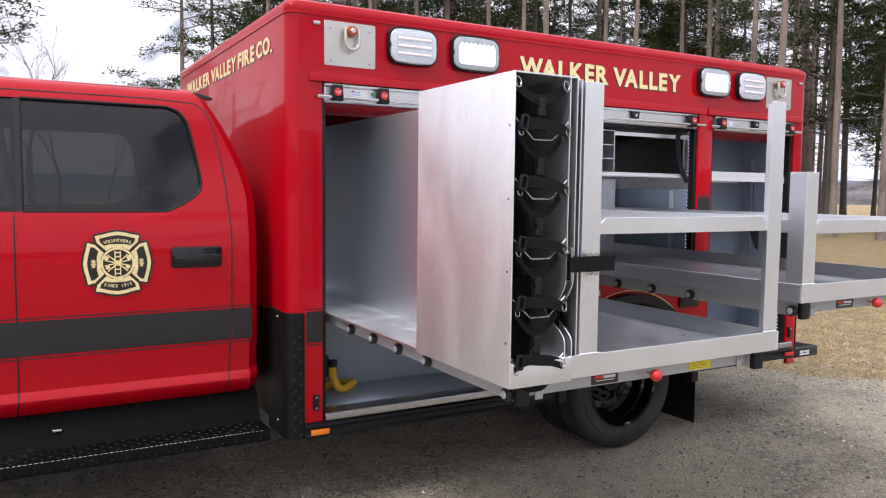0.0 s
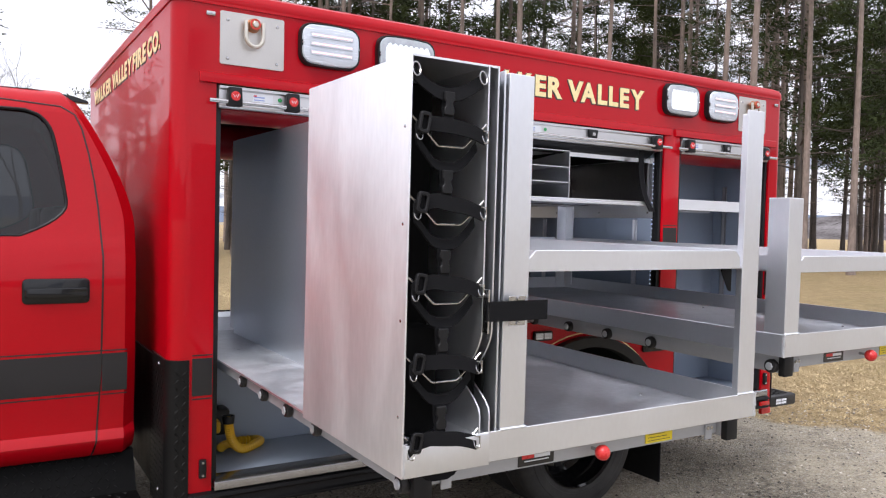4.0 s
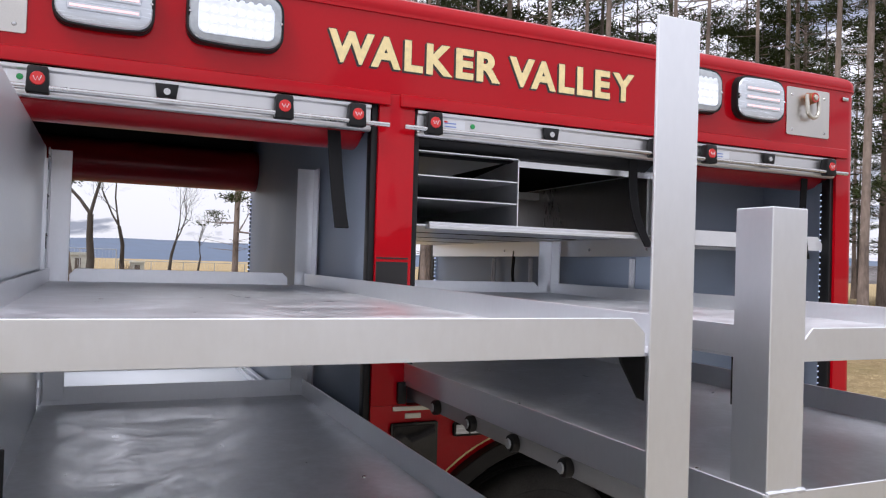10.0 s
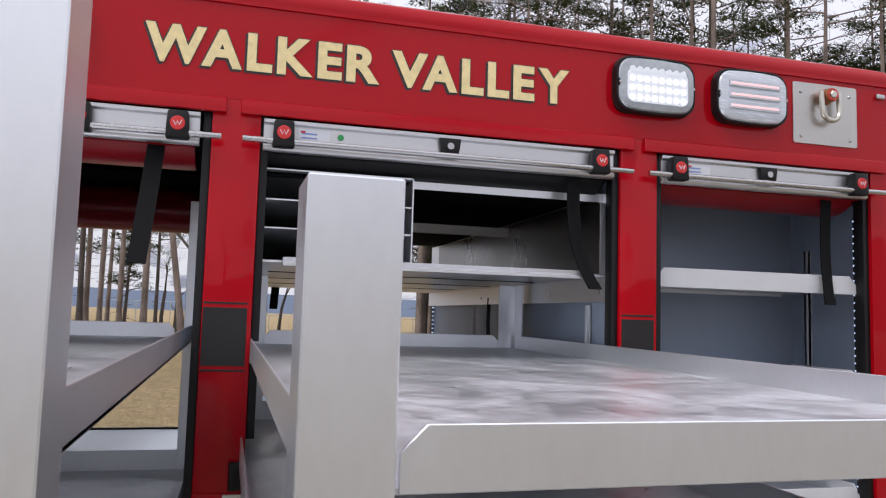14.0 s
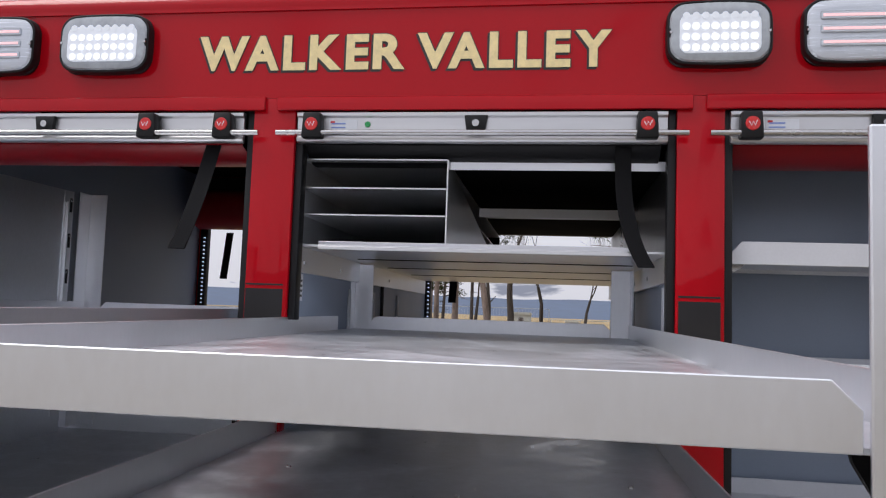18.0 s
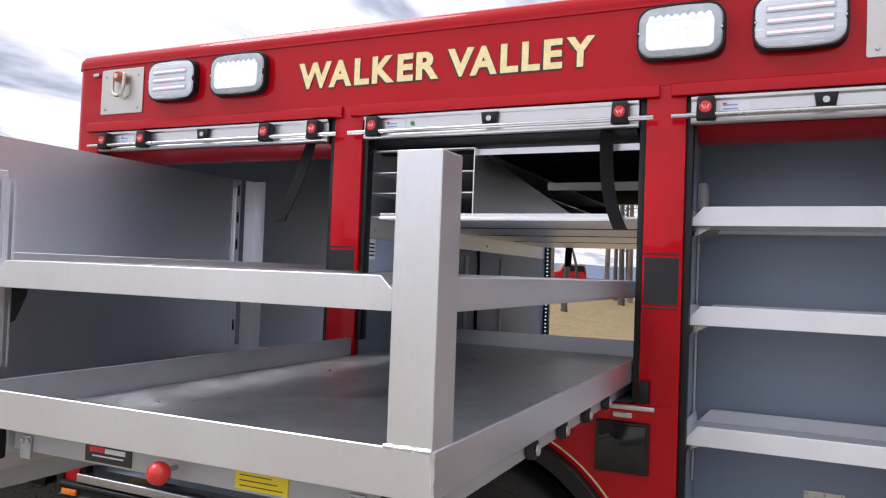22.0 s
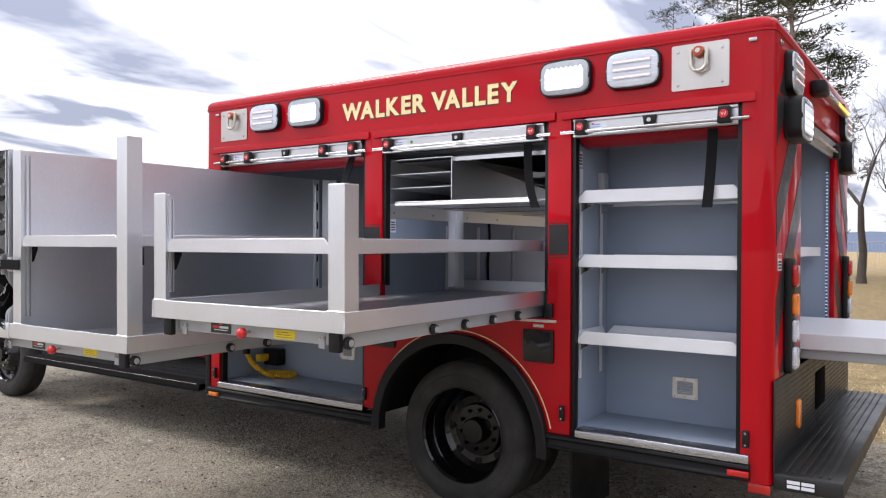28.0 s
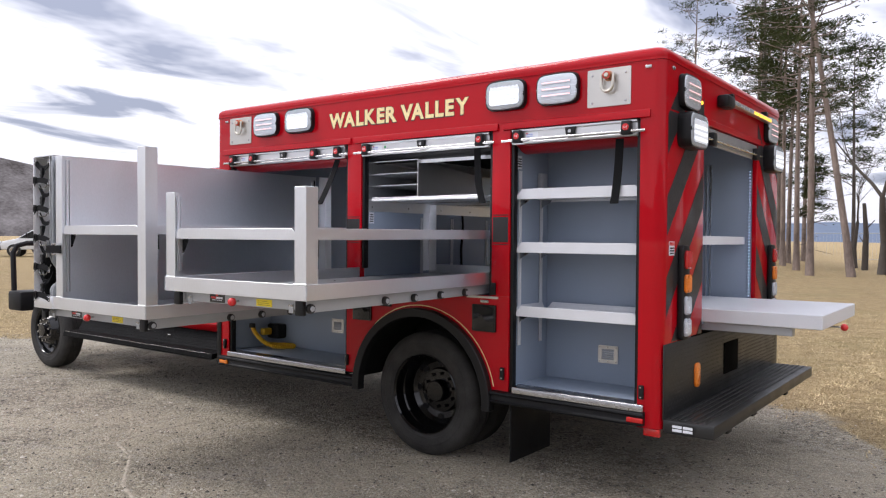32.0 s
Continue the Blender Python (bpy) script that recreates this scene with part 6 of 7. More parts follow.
for x, z in ((0.055, 0.545), (1.405, 0.555), (2.685, 0.60), (3.556, 0.60)):
    lt = part("door_catch", bev(boxes((x - 0.014, x + 0.014, -0.018, 0.0, z, z + 0.075)), 0.005, 2), PLASTIC, truck, "black door catch")
    for dz in (0.012, 0.063):
        part("catch_screw", lathe([(0.0, -0.021), (0.005, -0.021), (0.006, -0.018)], (x, 0, z + dz), "y", 8), STEEL, lt)

# strips of small lights up the jambs
def light_strip(x, y, z0, z1, n, axis="y"):
    st = part("light_strip", boxes((x - 0.004, x + 0.004, y - 0.004, y + 0.004, z0, z1)), PLASTIC, truck, "strip of small blue-white lights")
    bm = bmesh.new()
    for i in range(n):
        z = z0 + (z1 - z0) * (i + 0.5) / n
        box(bm, x - 0.0045, x + 0.0045, y - 0.0045, y + 0.0045, z - 0.0025, z + 0.0025)
    part("diodes", bm, LEDB, st)


light_strip(2.590, 0.067, 1.12, 1.95, 34)
light_strip(3.526, 0.067, 0.62, 1.95, 52)
light_strip(0.120, W - 0.070, 1.0, 1.95, 38)
light_strip(1.390, W - 0.072, 1.0, 1.95, 38)
light_strip(1.542, W - 0.070, 1.12, 1.95, 34)
light_strip(2.628, W - 0.075, 1.12, 1.95, 34)

# door pull straps
def pull_strap(top, end, bend, wide=0.045):
    """Webbing that hangs from a rolled door to its loose end and curls sideways at the last."""
    st = thing("pull_strap", (top[0], top[1], top[2]), "black webbing pull strap hanging from a roll-up door", "strap", "door pull straps")
    a, b = Vector(top), Vector(end)
    n = 14
    pts = []
    for i in range(n + 1):
        u = i / n
        p = a.lerp(b, u)
        p.x = a.x + (b.x - a.x) * (u ** bend)
        p.y += 0.012 * math.sin(math.pi * u)
        pts.append(p)
    part("webbing", ribbon(pts, wide, 0.004, (1, 0.15, 0)), WEB, st)
    part("strap_hem", ribbon([pts[-2] + Vector((0, -0.004, 0)), pts[-1] + Vector((0, -0.004, 0))], wide, 0.004, (1, 0.15, 0)), WEB, st, "stitched end of the strap")


pull_strap((1.254, 0.046, 2.010), (1.241, -0.121, 1.677), 1.0)
pull_strap((2.459, 0.040, 2.000), (2.522, 0.012, 1.665), 3.0)
pull_strap((3.394, 0.048, 2.000), (3.378, 0.020, 1.645), 1.0)
for x, z in ((0.283, 1.66), (1.70, 1.56)):
    st = thing("pull_strap", (x, W - 0.1, 1.95), "black webbing strap hanging in the opposite doorway", "strap", "door pull straps")
    part("webbing", ribbon([(x + 0.012, W - 0.09, 1.97), (x + 0.002, W - 0.10, 1.82), (x - 0.012, W - 0.10, z + 0.025)], 0.045, 0.004, (1, 0, 0)), WEB, st)

# coiled yellow hose in the low front compartment
hose = thing("coiled_hose", (0.28, 0.3, 0.53), "coiled yellow air hose with a black end on the compartment floor", "hose")
path = [(0.200, 0.150, 0.728), (0.206, 0.160, 0.69), (0.222, 0.185, 0.640), (0.258, 0.230, 0.585), (0.31, 0.28, 0.553), (0.37, 0.33, 0.550), (0.415, 0.38, 0.550), (0.39, 0.415, 0.551), (0.32, 0.41, 0.552), (0.25, 0.37, 0.554), (0.215, 0.31, 0.560)]
fine = []
for i in range(len(path) - 1):
    p0, p1, p2, p3 = (Vector(path[max(0, min(len(path) - 1, i + d))]) for d in (-1, 0, 1, 2))
    for k in range(18):
        t = k / 18
        fine.append(0.5 * ((2 * p1) + (p2 - p0) * t + (2 * p0 - 5 * p1 + 4 * p2 - p3) * t * t + (3 * p1 - p0 - 3 * p2 + p3) * t ** 3))
part("hose_coil", tube(fine, 0.02, 10, lambda i: 0.0205 if i % 4 < 2 else 0.0145), YEL, hose)
part("hose_end", lathe([(0.012, -0.02), (0.024, -0.02), (0.026, 0.012), (0.022, 0.012), (0.018, -0.006), (0.0, -0.006)], (0.2, 0.148, 0.73), "z", 18), PLASTIC, hose, "black hose mouth")
reel = thing("hose_bracket", (0.25, 0.40, 0.66), "black and yellow hose connector on the compartment wall", "bracket")
part("bracket_body", bev(boxes((0.13, 0.27, 0.36, 0.455, 0.60, 0.72)), 0.015, 2), PLASTIC, reel)
part("connector", bev(boxes((0.15, 0.205, 0.27, 0.355, 0.635, 0.69)), 0.012, 2), YEL, reel)

# labels on the compartment walls
for x, z in ((1.5205, 1.546), (2.7225, 1.87)):
    lb = part("wall_label", boxes((x, x + 0.0015, 0.085, 0.135, z, z + 0.08)), WHITE, truck, "small white label with grey bars")
    for i in range(4):
        part("label_bar", boxes((x + 0.0015, x + 0.0025, 0.09, 0.128, z + 0.012 + 0.015 * i, z + 0.019 + 0.015 * i)), STRIPE, lb)

# ---- rear of the body ----
STEPM = mat("worn_black_step_plate", (0.020, 0.020, 0.020), 0.36, spec=0.4, var=0.15, rvar=0.08)
REARM = Matrix.Translation((X1, 0, 0)) @ pose(0, 0, 0, 0, 0, 90)   # x along the rear, facing +x
part("rear_lower_plate", boxes((X1, X1 + 0.008, 0.02, W - 0.02, 0.50, 0.895), b=0.002), STEPM, truck, "black diamond-plate lower rear panel")
part("tread_relief", tread((X1 + 0.0081, 0.05, 0.53), (0, 1, 0), (0, 0, 1), (1, 0, 0), W - 0.1, 0.35, 0.024, 0.0011), STEPM, truck, "raised diamond tread")
part("rear_recess", boxes((X1 + 0.006, X1 + 0.014, 1.05, 1.35, 0.60, 0.80), b=0.003), MATTB, truck)
part("tow_eye", bev(prism(rrect(0.49, 0.57, 0.60, 0.74, 0.03), "x", X1 + 0.006, X1 + 0.022), 0.005, 2), AMBERL, truck, "amber oval reflector")
for y0 in (0.20, W - 0.47):
    fl = 1 if y0 < 1 else -1
    warning_light(y0 + 0.0, y0 + 0.27, 2.17, 2.355, False, REARM)
    warning_light(y0 - 0.01, y0 + 0.27, 1.955, 2.145, True, REARM, 0.075)
# red and charcoal chevrons on the jambs
for base, s in ((0.055, 1), (W - 0.055, -1)):
    for i in range(6):
        z = 0.175 + 0.432 * i
        q = [(base, z), (base + s * 0.575, z + 0.60), (base + s * 0.575, z + 0.81), (base, z + 0.21)]
        cl = clip_band(q, 0.90, 2.135)
        if len(cl) > 2:
            part("chevron", prism(cl, "x", X1 + 0.0005, X1 + 0.002), STRIPE, truck, "charcoal chevron stripe")
        cl = clip_band(q, 2.145, 2.34)
        if len(cl) > 2:
            part("chevron", prism(cl, "x", X1 + 0.0005, X1 + 0.002), STRIPE, truck, "charcoal chevron stripe")
part("rear_drip_rail", bev(boxes((X1, X1 + 0.016, RY0 - 0.01, RY1 + 0.04, 2.125, 2.165)), 0.003, 1), RED, truck)
part("clearance_lamp", bev(boxes((X1, X1 + 0.012, 0.555, 0.585, 2.236, 2.256)), 0.004, 2), LEDA, truck, "small lit amber lamp")
part("clearance_lamp", bev(boxes((X1, X1 + 0.010, 0.095, 0.130, 2.353, 2.373)), 0.004, 2), STEEL, truck)
part("rear_label", boxes((X1 + 0.0005, X1 + 0.002, 0.085, 0.165, 1.365, 1.44)), WHITE, truck, "small white warning label with bars")
part("label_bar", boxes((X1 + 0.002, X1 + 0.003, 0.09, 0.16, 1.418, 1.436)), REDP, truck)
for i in range(3):
    part("label_bar", boxes((X1 + 0.002, X1 + 0.003, 0.095, 0.155, 1.372 + 0.014 * i, 1.380 + 0.014 * i)), STRIPE, truck)
for y in (0.27, W - 0.27):
    tl = part("tail_light", bev(prism(rrect(y - 0.055, y + 0.055, 0.90, 1.42, 0.03), "x", X1, X1 + 0.035), 0.008, 2), PLASTIC, truck, "black tail light cluster with four lenses")
    for z, mt in ((1.34, REDL), (1.21, AMBERL), (1.09, CLEARL), (0.97, CLEARL)):
        part("tail_lens", bev(prism(rrect(y - 0.04, y + 0.04, z - 0.05, z + 0.05, 0.02), "x", X1 + 0.03, X1 + 0.055), 0.010, 2), mt, tl)
part("step_bumper", bev(boxes((X1 + 0.0, X1 + 0.27, 0.02, W - 0.06, 0.432, 0.505)), 0.012, 2), STEPM, truck, "black ridged rear step bumper")
for i in range(6):
    part("step_ridge", bev(boxes((X1 + 0.03 + 0.035 * i, X1 + 0.045 + 0.035 * i, 0.05, W - 0.09, 0.504, 0.511)), 0.002, 1), STEPM, truck)
sk = part("step_plate", boxes((X1 + 0.05, X1 + 0.17, 0.0175, 0.02, 0.445, 0.488)), PLASTIC, truck, "black plate with white bars")
for i in range(4):
    part("plate_bar", boxes((X1 + 0.056 + 0.056 * (i % 2), X1 + 0.106 + 0.056 * (i % 2), 0.0160, 0.0175, 0.450 + 0.019 * (i // 2), 0.464 + 0.019 * (i // 2))), WHITE, sk)
part("step_bracket", boxes((X1 - 0.2, X1 + 0.2, 0.5, 0.58, 0.36, 0.42), (X1 - 0.2, X1 + 0.2, W - 0.58, W - 0.5, 0.36, 0.42), b=0.004), BLACK, truck)
part("hitch", bev(ring(rrect(1.17, 1.27, 0.33, 0.41, 0.01, 2), rrect(1.19, 1.25, 0.345, 0.395, 0.006, 2), "x", X1 - 0.1, X1 + 0.16), 0.003, 1), BLACK, truck)
mkl = part("marker_light", bev(boxes((X1 - 0.10, X1 - 0.01, 0.01, 0.035, 0.405, 0.445)), 0.004, 2), REDL, truck)
# rear door rail and light bar
rd = part("roller_door_rail", bev(boxes((X1 - 0.02, X1 + 0.004, RY0 + 0.02, RY1 - 0.02, 2.02, 2.12)), 0.004, 1), TRIM, truck, "raised rear roll-up door rail")
part("grab_bar", rods(((X1 + 0.026, RY0 - 0.02, 2.045), (X1 + 0.026, RY1 + 0.02, 2.045)), r=0.0085), STEEL, rd)
for y in (RY0 + 0.1, RY1 - 0.1):
    part("latch_block", bev(boxes((X1 + 0.0, X1 + 0.038, y - 0.032, y + 0.032, 2.01, 2.09)), 0.006, 2), PLASTIC, rd)
lbar = part("light_bar", bev(boxes((X1 + 0.015, X1 + 0.055, 1.02, 1.98, 2.296, 2.332)), 0.008, 2), SATIN, truck, "slim amber light bar over the rear door")
for i in range(8):
    part("bar_lens", boxes((X1 + 0.053, X1 + 0.058, 1.05 + 0.115 * i, 1.14 + 0.115 * i, 2.303, 2.320)), LEDA if i > 3 else CLEARL, lbar, "small lit amber lens" if i > 3 else "unlit bar lens")
part("bar_end", bev(boxes((X1, X1 + 0.075, 0.86, 1.01, 2.262, 2.338)), 0.016, 2), PLASTIC, lbar, "black end block")
for y in (1.06, 1.88):
    part("bar_bracket", bev(boxes((X1, X1 + 0.04, y, y + 0.05, 2.325, 2.372)), 0.004, 1), PLASTIC, lbar)
light_strip(X1 - 0.045, RY1 + 0.0, 1.0, 1.95, 44)
rt = thing("rear_tray", (3.9, 1.15, 0.93), "grey slide-out tray projecting from the rear compartment", "slide-out tray")
part("tray_top", bev(boxes((2.9, 4.31, 0.655, 1.70, 0.965, 1.045)), 0.004, 1), SHELF, rt)
for y in (0.69, 1.60):
    part("tray_slide", bev(boxes((2.9, 4.15, y, y + 0.06, 0.915, 0.963)), 0.003, 1), GREYF, rt)
bm = bmesh.new()
bmesh.ops.create_uvsphere(bm, u_segments=16, v_segments=10, radius=0.021, matrix=Matrix.Translation((4.345, 1.10, 0.945)))
part("knob", bm, REDP, rt, "red ball release knob")
part("knob_stem", rods(((4.10, 1.10, 0.945), (4.34, 1.10, 0.945)), r=0.005), STEEL, rt)
rs = thing("rear_shelf", (3.3, 1.2, 1.40), "grey shelf in the rear compartment", "shelf")
part("shelf_floor", bev(boxes((2.73, 3.58, 0.617, 1.823, 1.42, 1.475)), 0.003, 1), SHELF, rs)
part("shelf_track", boxes((3.30, 3.31, 1.818, 1.824, 1.0, 2.0), (3.33, 3.34, 1.818, 1.824, 1.0, 2.0)), ALU, truck)

# ---- trees ----
BARK = mat("pine_bark", (0.155, 0.120, 0.104), 0.9, var=0.35, scale=2.0, fine=14, bump=0.6, bdist=0.03, stretch=(1, 1, 0.3), second=(0.25, 0.198, 0.172))
BARKG = mat("grey_pine_bark", (0.060, 0.051, 0.046), 0.9, var=0.35, scale=2.0, fine=14, bump=0.6, bdist=0.03, stretch=(1, 1, 0.3), second=(0.11, 0.092, 0.082))
BARKD = mat("grey_bark", (0.085, 0.072, 0.062), 0.9, var=0.3, scale=3.0, fine=16, bump=0.5, bdist=0.02, stretch=(1, 1, 0.3))
NEEDLE = mat("pine_needles", (0.020, 0.032, 0.012), 0.75, spec=0.15, var=0.35, scale=0.9, fine=6, second=(0.055, 0.070, 0.024))


def limb(verts, faces, p, q, r0, r1, seg=5):
    d = (q - p).normalized()
    s = d.orthogonal().normalized()
    u = d.cross(s)
    n = len(verts)
    for c, r in ((p, r0), (q, r1)):
        for k in range(seg):
            a = 2 * math.pi * k / seg
            verts.append(c + r * (math.cos(a) * s + math.sin(a) * u))
    for k in range(seg):
        faces.append((n + k, n + (k + 1) % seg, n + seg + (k + 1) % seg, n + seg + k))


def mesh_part(name, verts, faces, material, parent, label="", smooth=True):
    me = bpy.data.meshes.new(name)
    me.from_pydata([tuple(v) for v in verts], [], faces)
    me.materials.append(material)
    if smooth:
        me.polygons.foreach_set("use_smooth", [True] * len(me.polygons))
    ob = new(name, me)
    ob.parent = parent
    ORG[ob] = Vector((0, 0, 0))
    return tagged(ob, label)


def pine(seed, height, radius, clear, limbs, lean=0.0, bark=BARK, clump=(0.55, 0.95), tufts=(3, 6)):
    """A tall pine: bare lower trunk with a few stubs, uneven flat sprays of needles above."""
    rnd = random.Random(seed)
    t = thing("pine_tree", (0, 0, 0), "tall pine with a bare reddish-grey trunk and patchy dark crown", "tree", "pines behind the truck")
    tv, tf, cv, cf = [], [], [], []
    n = 12
    spine = []
    for i in range(n + 1):
        u = i / n
        spine.append(Vector((lean * height * u + 0.10 * math.sin(seed + 3 * u) * u, 0.12 * math.sin(2 * seed + 4 * u) * u, height * u)))
    rad = [radius * (1.35 if i == 0 else 1.0 - 0.86 * (i / n) ** 1.15) for i in range(n + 1)]
    for i in range(n):
        limb(tv, tf, spine[i] - Vector((0, 0, 0.3 if i == 0 else 0)), spine[i + 1], rad[i], rad[i + 1], 9)

    def at(u):
        k = min(n - 1, int(u * n))
        f = u * n - k
        return spine[k].lerp(spine[k + 1], f), rad[k] * (1 - f) + rad[k + 1] * f

    def spray(c, out, size):
        for _ in range(rnd.randint(34, 46)):
            d = (out * 0.35 + Vector((rnd.gauss(0, 1), rnd.gauss(0, 1), rnd.gauss(0.25, 0.55)))).normalized()
            b = c + Vector((rnd.gauss(0, 0.30), rnd.gauss(0, 0.30), rnd.gauss(0, 0.10))) * size
            w = d.cross(Vector((rnd.random(), rnd.random(), rnd.random() + 0.1))).normalized() * size * rnd.uniform(0.026, 0.042)
            e = b + d * size * rnd.uniform(0.16, 0.34)
            k = len(cv)
            cv.extend((b - w, b + w, e))
            cf.append((k, k + 1, k + 2))

    for i in range(limbs):
        u = clear + (0.99 - clear) * (i + rnd.random()) / limbs
        p, r = at(u)
        a = rnd.uniform(0, 2 * math.pi)
        ln = height * rnd.uniform(0.09, 0.21) * (1.1 - 0.55 * (u - clear) / (1 - clear))
        d = Vector((math.cos(a), math.sin(a), rnd.uniform(-0.15, 0.45)))
        q = p + d * ln
        mid = p.lerp(q, 0.5) + Vector((0, 0, rnd.uniform(-0.3, 0.2)))
        limb(tv, tf, p, mid, r * 0.30 + 0.015, 0.028, 5)
        limb(tv, tf, mid, q, 0.028, 0.01, 4)
        for j in range(rnd.randint(*tufts)):
            f = rnd.uniform(0.45, 1.08)
            c = p.lerp(q, f) + Vector((rnd.gauss(0, 0.13), rnd.gauss(0, 0.13), rnd.gauss(0.05, 0.08))) * ln
            limb(tv, tf, p.lerp(q, min(f, 1) * 0.9), c, 0.014, 0.006, 3)
            spray(c, d, rnd.uniform(*clump))
    for i in range(12):
        p, r = at(rnd.uniform(0.12, clear))
        a = rnd.uniform(0, 2 * math.pi)
        limb(tv, tf, p, p + Vector((math.cos(a), math.sin(a), rnd.uniform(-0.3, 0.3))) * rnd.uniform(0.4, 1.6), 0.022, 0.006, 4)
    mesh_part("trunk", tv, tf, bark, t)
    mesh_part("crown", cv, cf, NEEDLE, t, "patchy dark green needle sprays", smooth=False)
    return t


def bare_tree(seed, height, radius):
    """A leafless broadleaf tree: forking trunk, limbs and fine twigs."""
    rnd = random.Random(seed)
    t = thing("bare_tree", (0, 0, 0), "leafless grey tree with forking limbs and fine twigs", "tree", "bare trees in the field")
    tv, tf, xv, xf = [], [], [], []

    def grow(p, d, ln, r, depth):
        steps = 3
        for i in range(steps):
            q = p + d * ln / steps
            r2 = r * 0.87
            V, F = (tv, tf) if depth < 4 else (xv, xf)
            limb(V, F, p, q, r, r2, 7 if depth < 2 else 4 if depth < 4 else 3)
            p, r = q, r2
            d = (d + Vector((rnd.gauss(0, 0.10), rnd.gauss(0, 0.10), rnd.gauss(0.03, 0.06)))).normalized()
            if depth > 0 and depth < 6 and i < 2 and rnd.random() < 0.6:
                e = (d + 0.9 * Vector((rnd.gauss(0, 1), rnd.gauss(0, 1), rnd.gauss(0.2, 0.5))).normalized()).normalized()
                grow(p, e, ln * rnd.uniform(0.45, 0.7), r * 0.55, depth + 1)
        if depth < 6 and r > 0.003:
            for _ in range(2 if rnd.random() < 0.75 else 3):
                e = (d + 0.62 * Vector((rnd.gauss(0, 1), rnd.gauss(0, 1), rnd.gauss(0.25, 0.5))).normalized()).normalized()
                grow(p, e, ln * rnd.uniform(0.62, 0.85), r * rnd.uniform(0.6, 0.78), depth + 1)

    limb(tv, tf, Vector((0, 0, -0.3)), Vector((0, 0, 0.4)), radius * 1.4, radius * 1.02, 9)
    grow(Vector((0, 0, 0.4)), Vector((rnd.gauss(0, 0.05), rnd.gauss(0, 0.05), 1)).normalized(), height * 0.27, radius, 0)
    mesh_part("trunk", tv, tf, BARKD, t)
    mesh_part("crown", xv, xf, BARKD, t, "bare crown of fine twigs")
    return t


def put(ob, x, y, rz=0.0, s=1.0):
    c = copy_thing(ob, pose(x, y, land(x, y), 0, 0, rz))
    c.scale = (s, s, s)
    return c


pines = [pine(11, 21, 0.20, 0.46, 32), pine(23, 23, 0.21, 0.52, 30, 0.02), pine(37, 19, 0.18, 0.34, 30, -0.02, BARKG, (0.9, 1.6), (2, 4)), pine(58, 17, 0.15, 0.24, 32, 0.03, BARKG, (0.9, 1.6), (2, 4))]
bares = [bare_tree(5, 12, 0.15), bare_tree(9, 10, 0.15), bare_tree(14, 13, 0.22)]
lawn_pine = pine(71, 21, 0.165, 0.34, 34, 0.0, BARK, (0.7, 1.2))
lean_pine = pine(83, 21, 0.165, 0.52, 26, -0.15, BARK, (0.7, 1.2))
low_pine = pine(90, 7.0, 0.13, 0.40, 26, 0.05, BARKG)
tall_pine = pine(64, 24, 0.165, 0.66, 20, 0.01)
bent_pine = pine(77, 22, 0.15, 0.60, 20, 0.035)
field_pine = pine(101, 18, 0.155, 0.15, 40, 0.0)
# the first of each stands on the lawn behind the truck
for ob, x, y in ((lawn_pine, -2.5, 35.2), (lean_pine, -0.69, 35.0), (bares[0], 1.6, 46.0), (pines[2], -6.9, 45.0), (field_pine, 6.4, 35.6), (tall_pine, 15.6, 33.5), (bent_pine, 18.6, 32.0), (bares[1], -3.2, 52.8), (low_pine, -5.0, 48.0), (pines[0], -7.9, 52.5), (bares[2], -0.1, 40.2), (pines[1], -10.4, 56.0), (pines[3], 12.6, 44.0)):
    ob.location = (x, y, land(x, y))
for k, x, y, s in ((1, -9.45, 37.8, 0.8), (0, -9.75, 45.2, 0.75), (2, -12.7, 53.0, 1.0), (0, 4.2, 47.0, 0.8), (1, 6.9, 56.0, 0.65), (1, -5.6, 27.8, 0.8)):
    put(bares[k], x, y, 70 * k + 37 * x, s)
for k, x, y, s in ((0, -5.8, 44.5, 0.8), (2, -8.7, 51.3, 0.85), (1, -7.4, 58.0, 0.8), (0, -12.0, 47.0, 0.8), (3, -10.0, 62.0, 0.9), (2, 9.6, 43.0, 1.0), (0, -4.3, 41.0, 0.8), (1, -6.6, 49.5, 0.75), (2, -4.1, 58.0, 0.85)):
    put(pines[k], x, y, 50 * k, s)
# a dead trunk and a bare bush
snag = thing("dead_trunk", (-1.93, 47.7, land(-1.93, 47.7)), "snapped dead grey tree trunk without a crown", "tree")
dv, df = [], []
limb(dv, df, Vector((0, 0, -0.3)), Vector((0.05, 0, 2.2)), 0.20, 0.15, 9)
limb(dv, df, Vector((0.05, 0, 2.2)), Vector((-0.08, 0.05, 4.0)), 0.15, 0.10, 9)
limb(dv, df, Vector((0.0, 0, 2.4)), Vector((0.5, 0.1, 3.0)), 0.05, 0.02, 5)
limb(dv, df, Vector((0.02, 0, 1.5)), Vector((-0.35, 0.1, 2.1)), 0.04, 0.015, 5)
mesh_part("trunk", dv, df, BARKD, snag)
bush = thing("bare_bush", (1.75, 44.5, land(1.75, 44.5)), "leafless bush of fine brown twigs on the lawn", "bush")
rb_ = random.Random(8)
dv, df = [], []
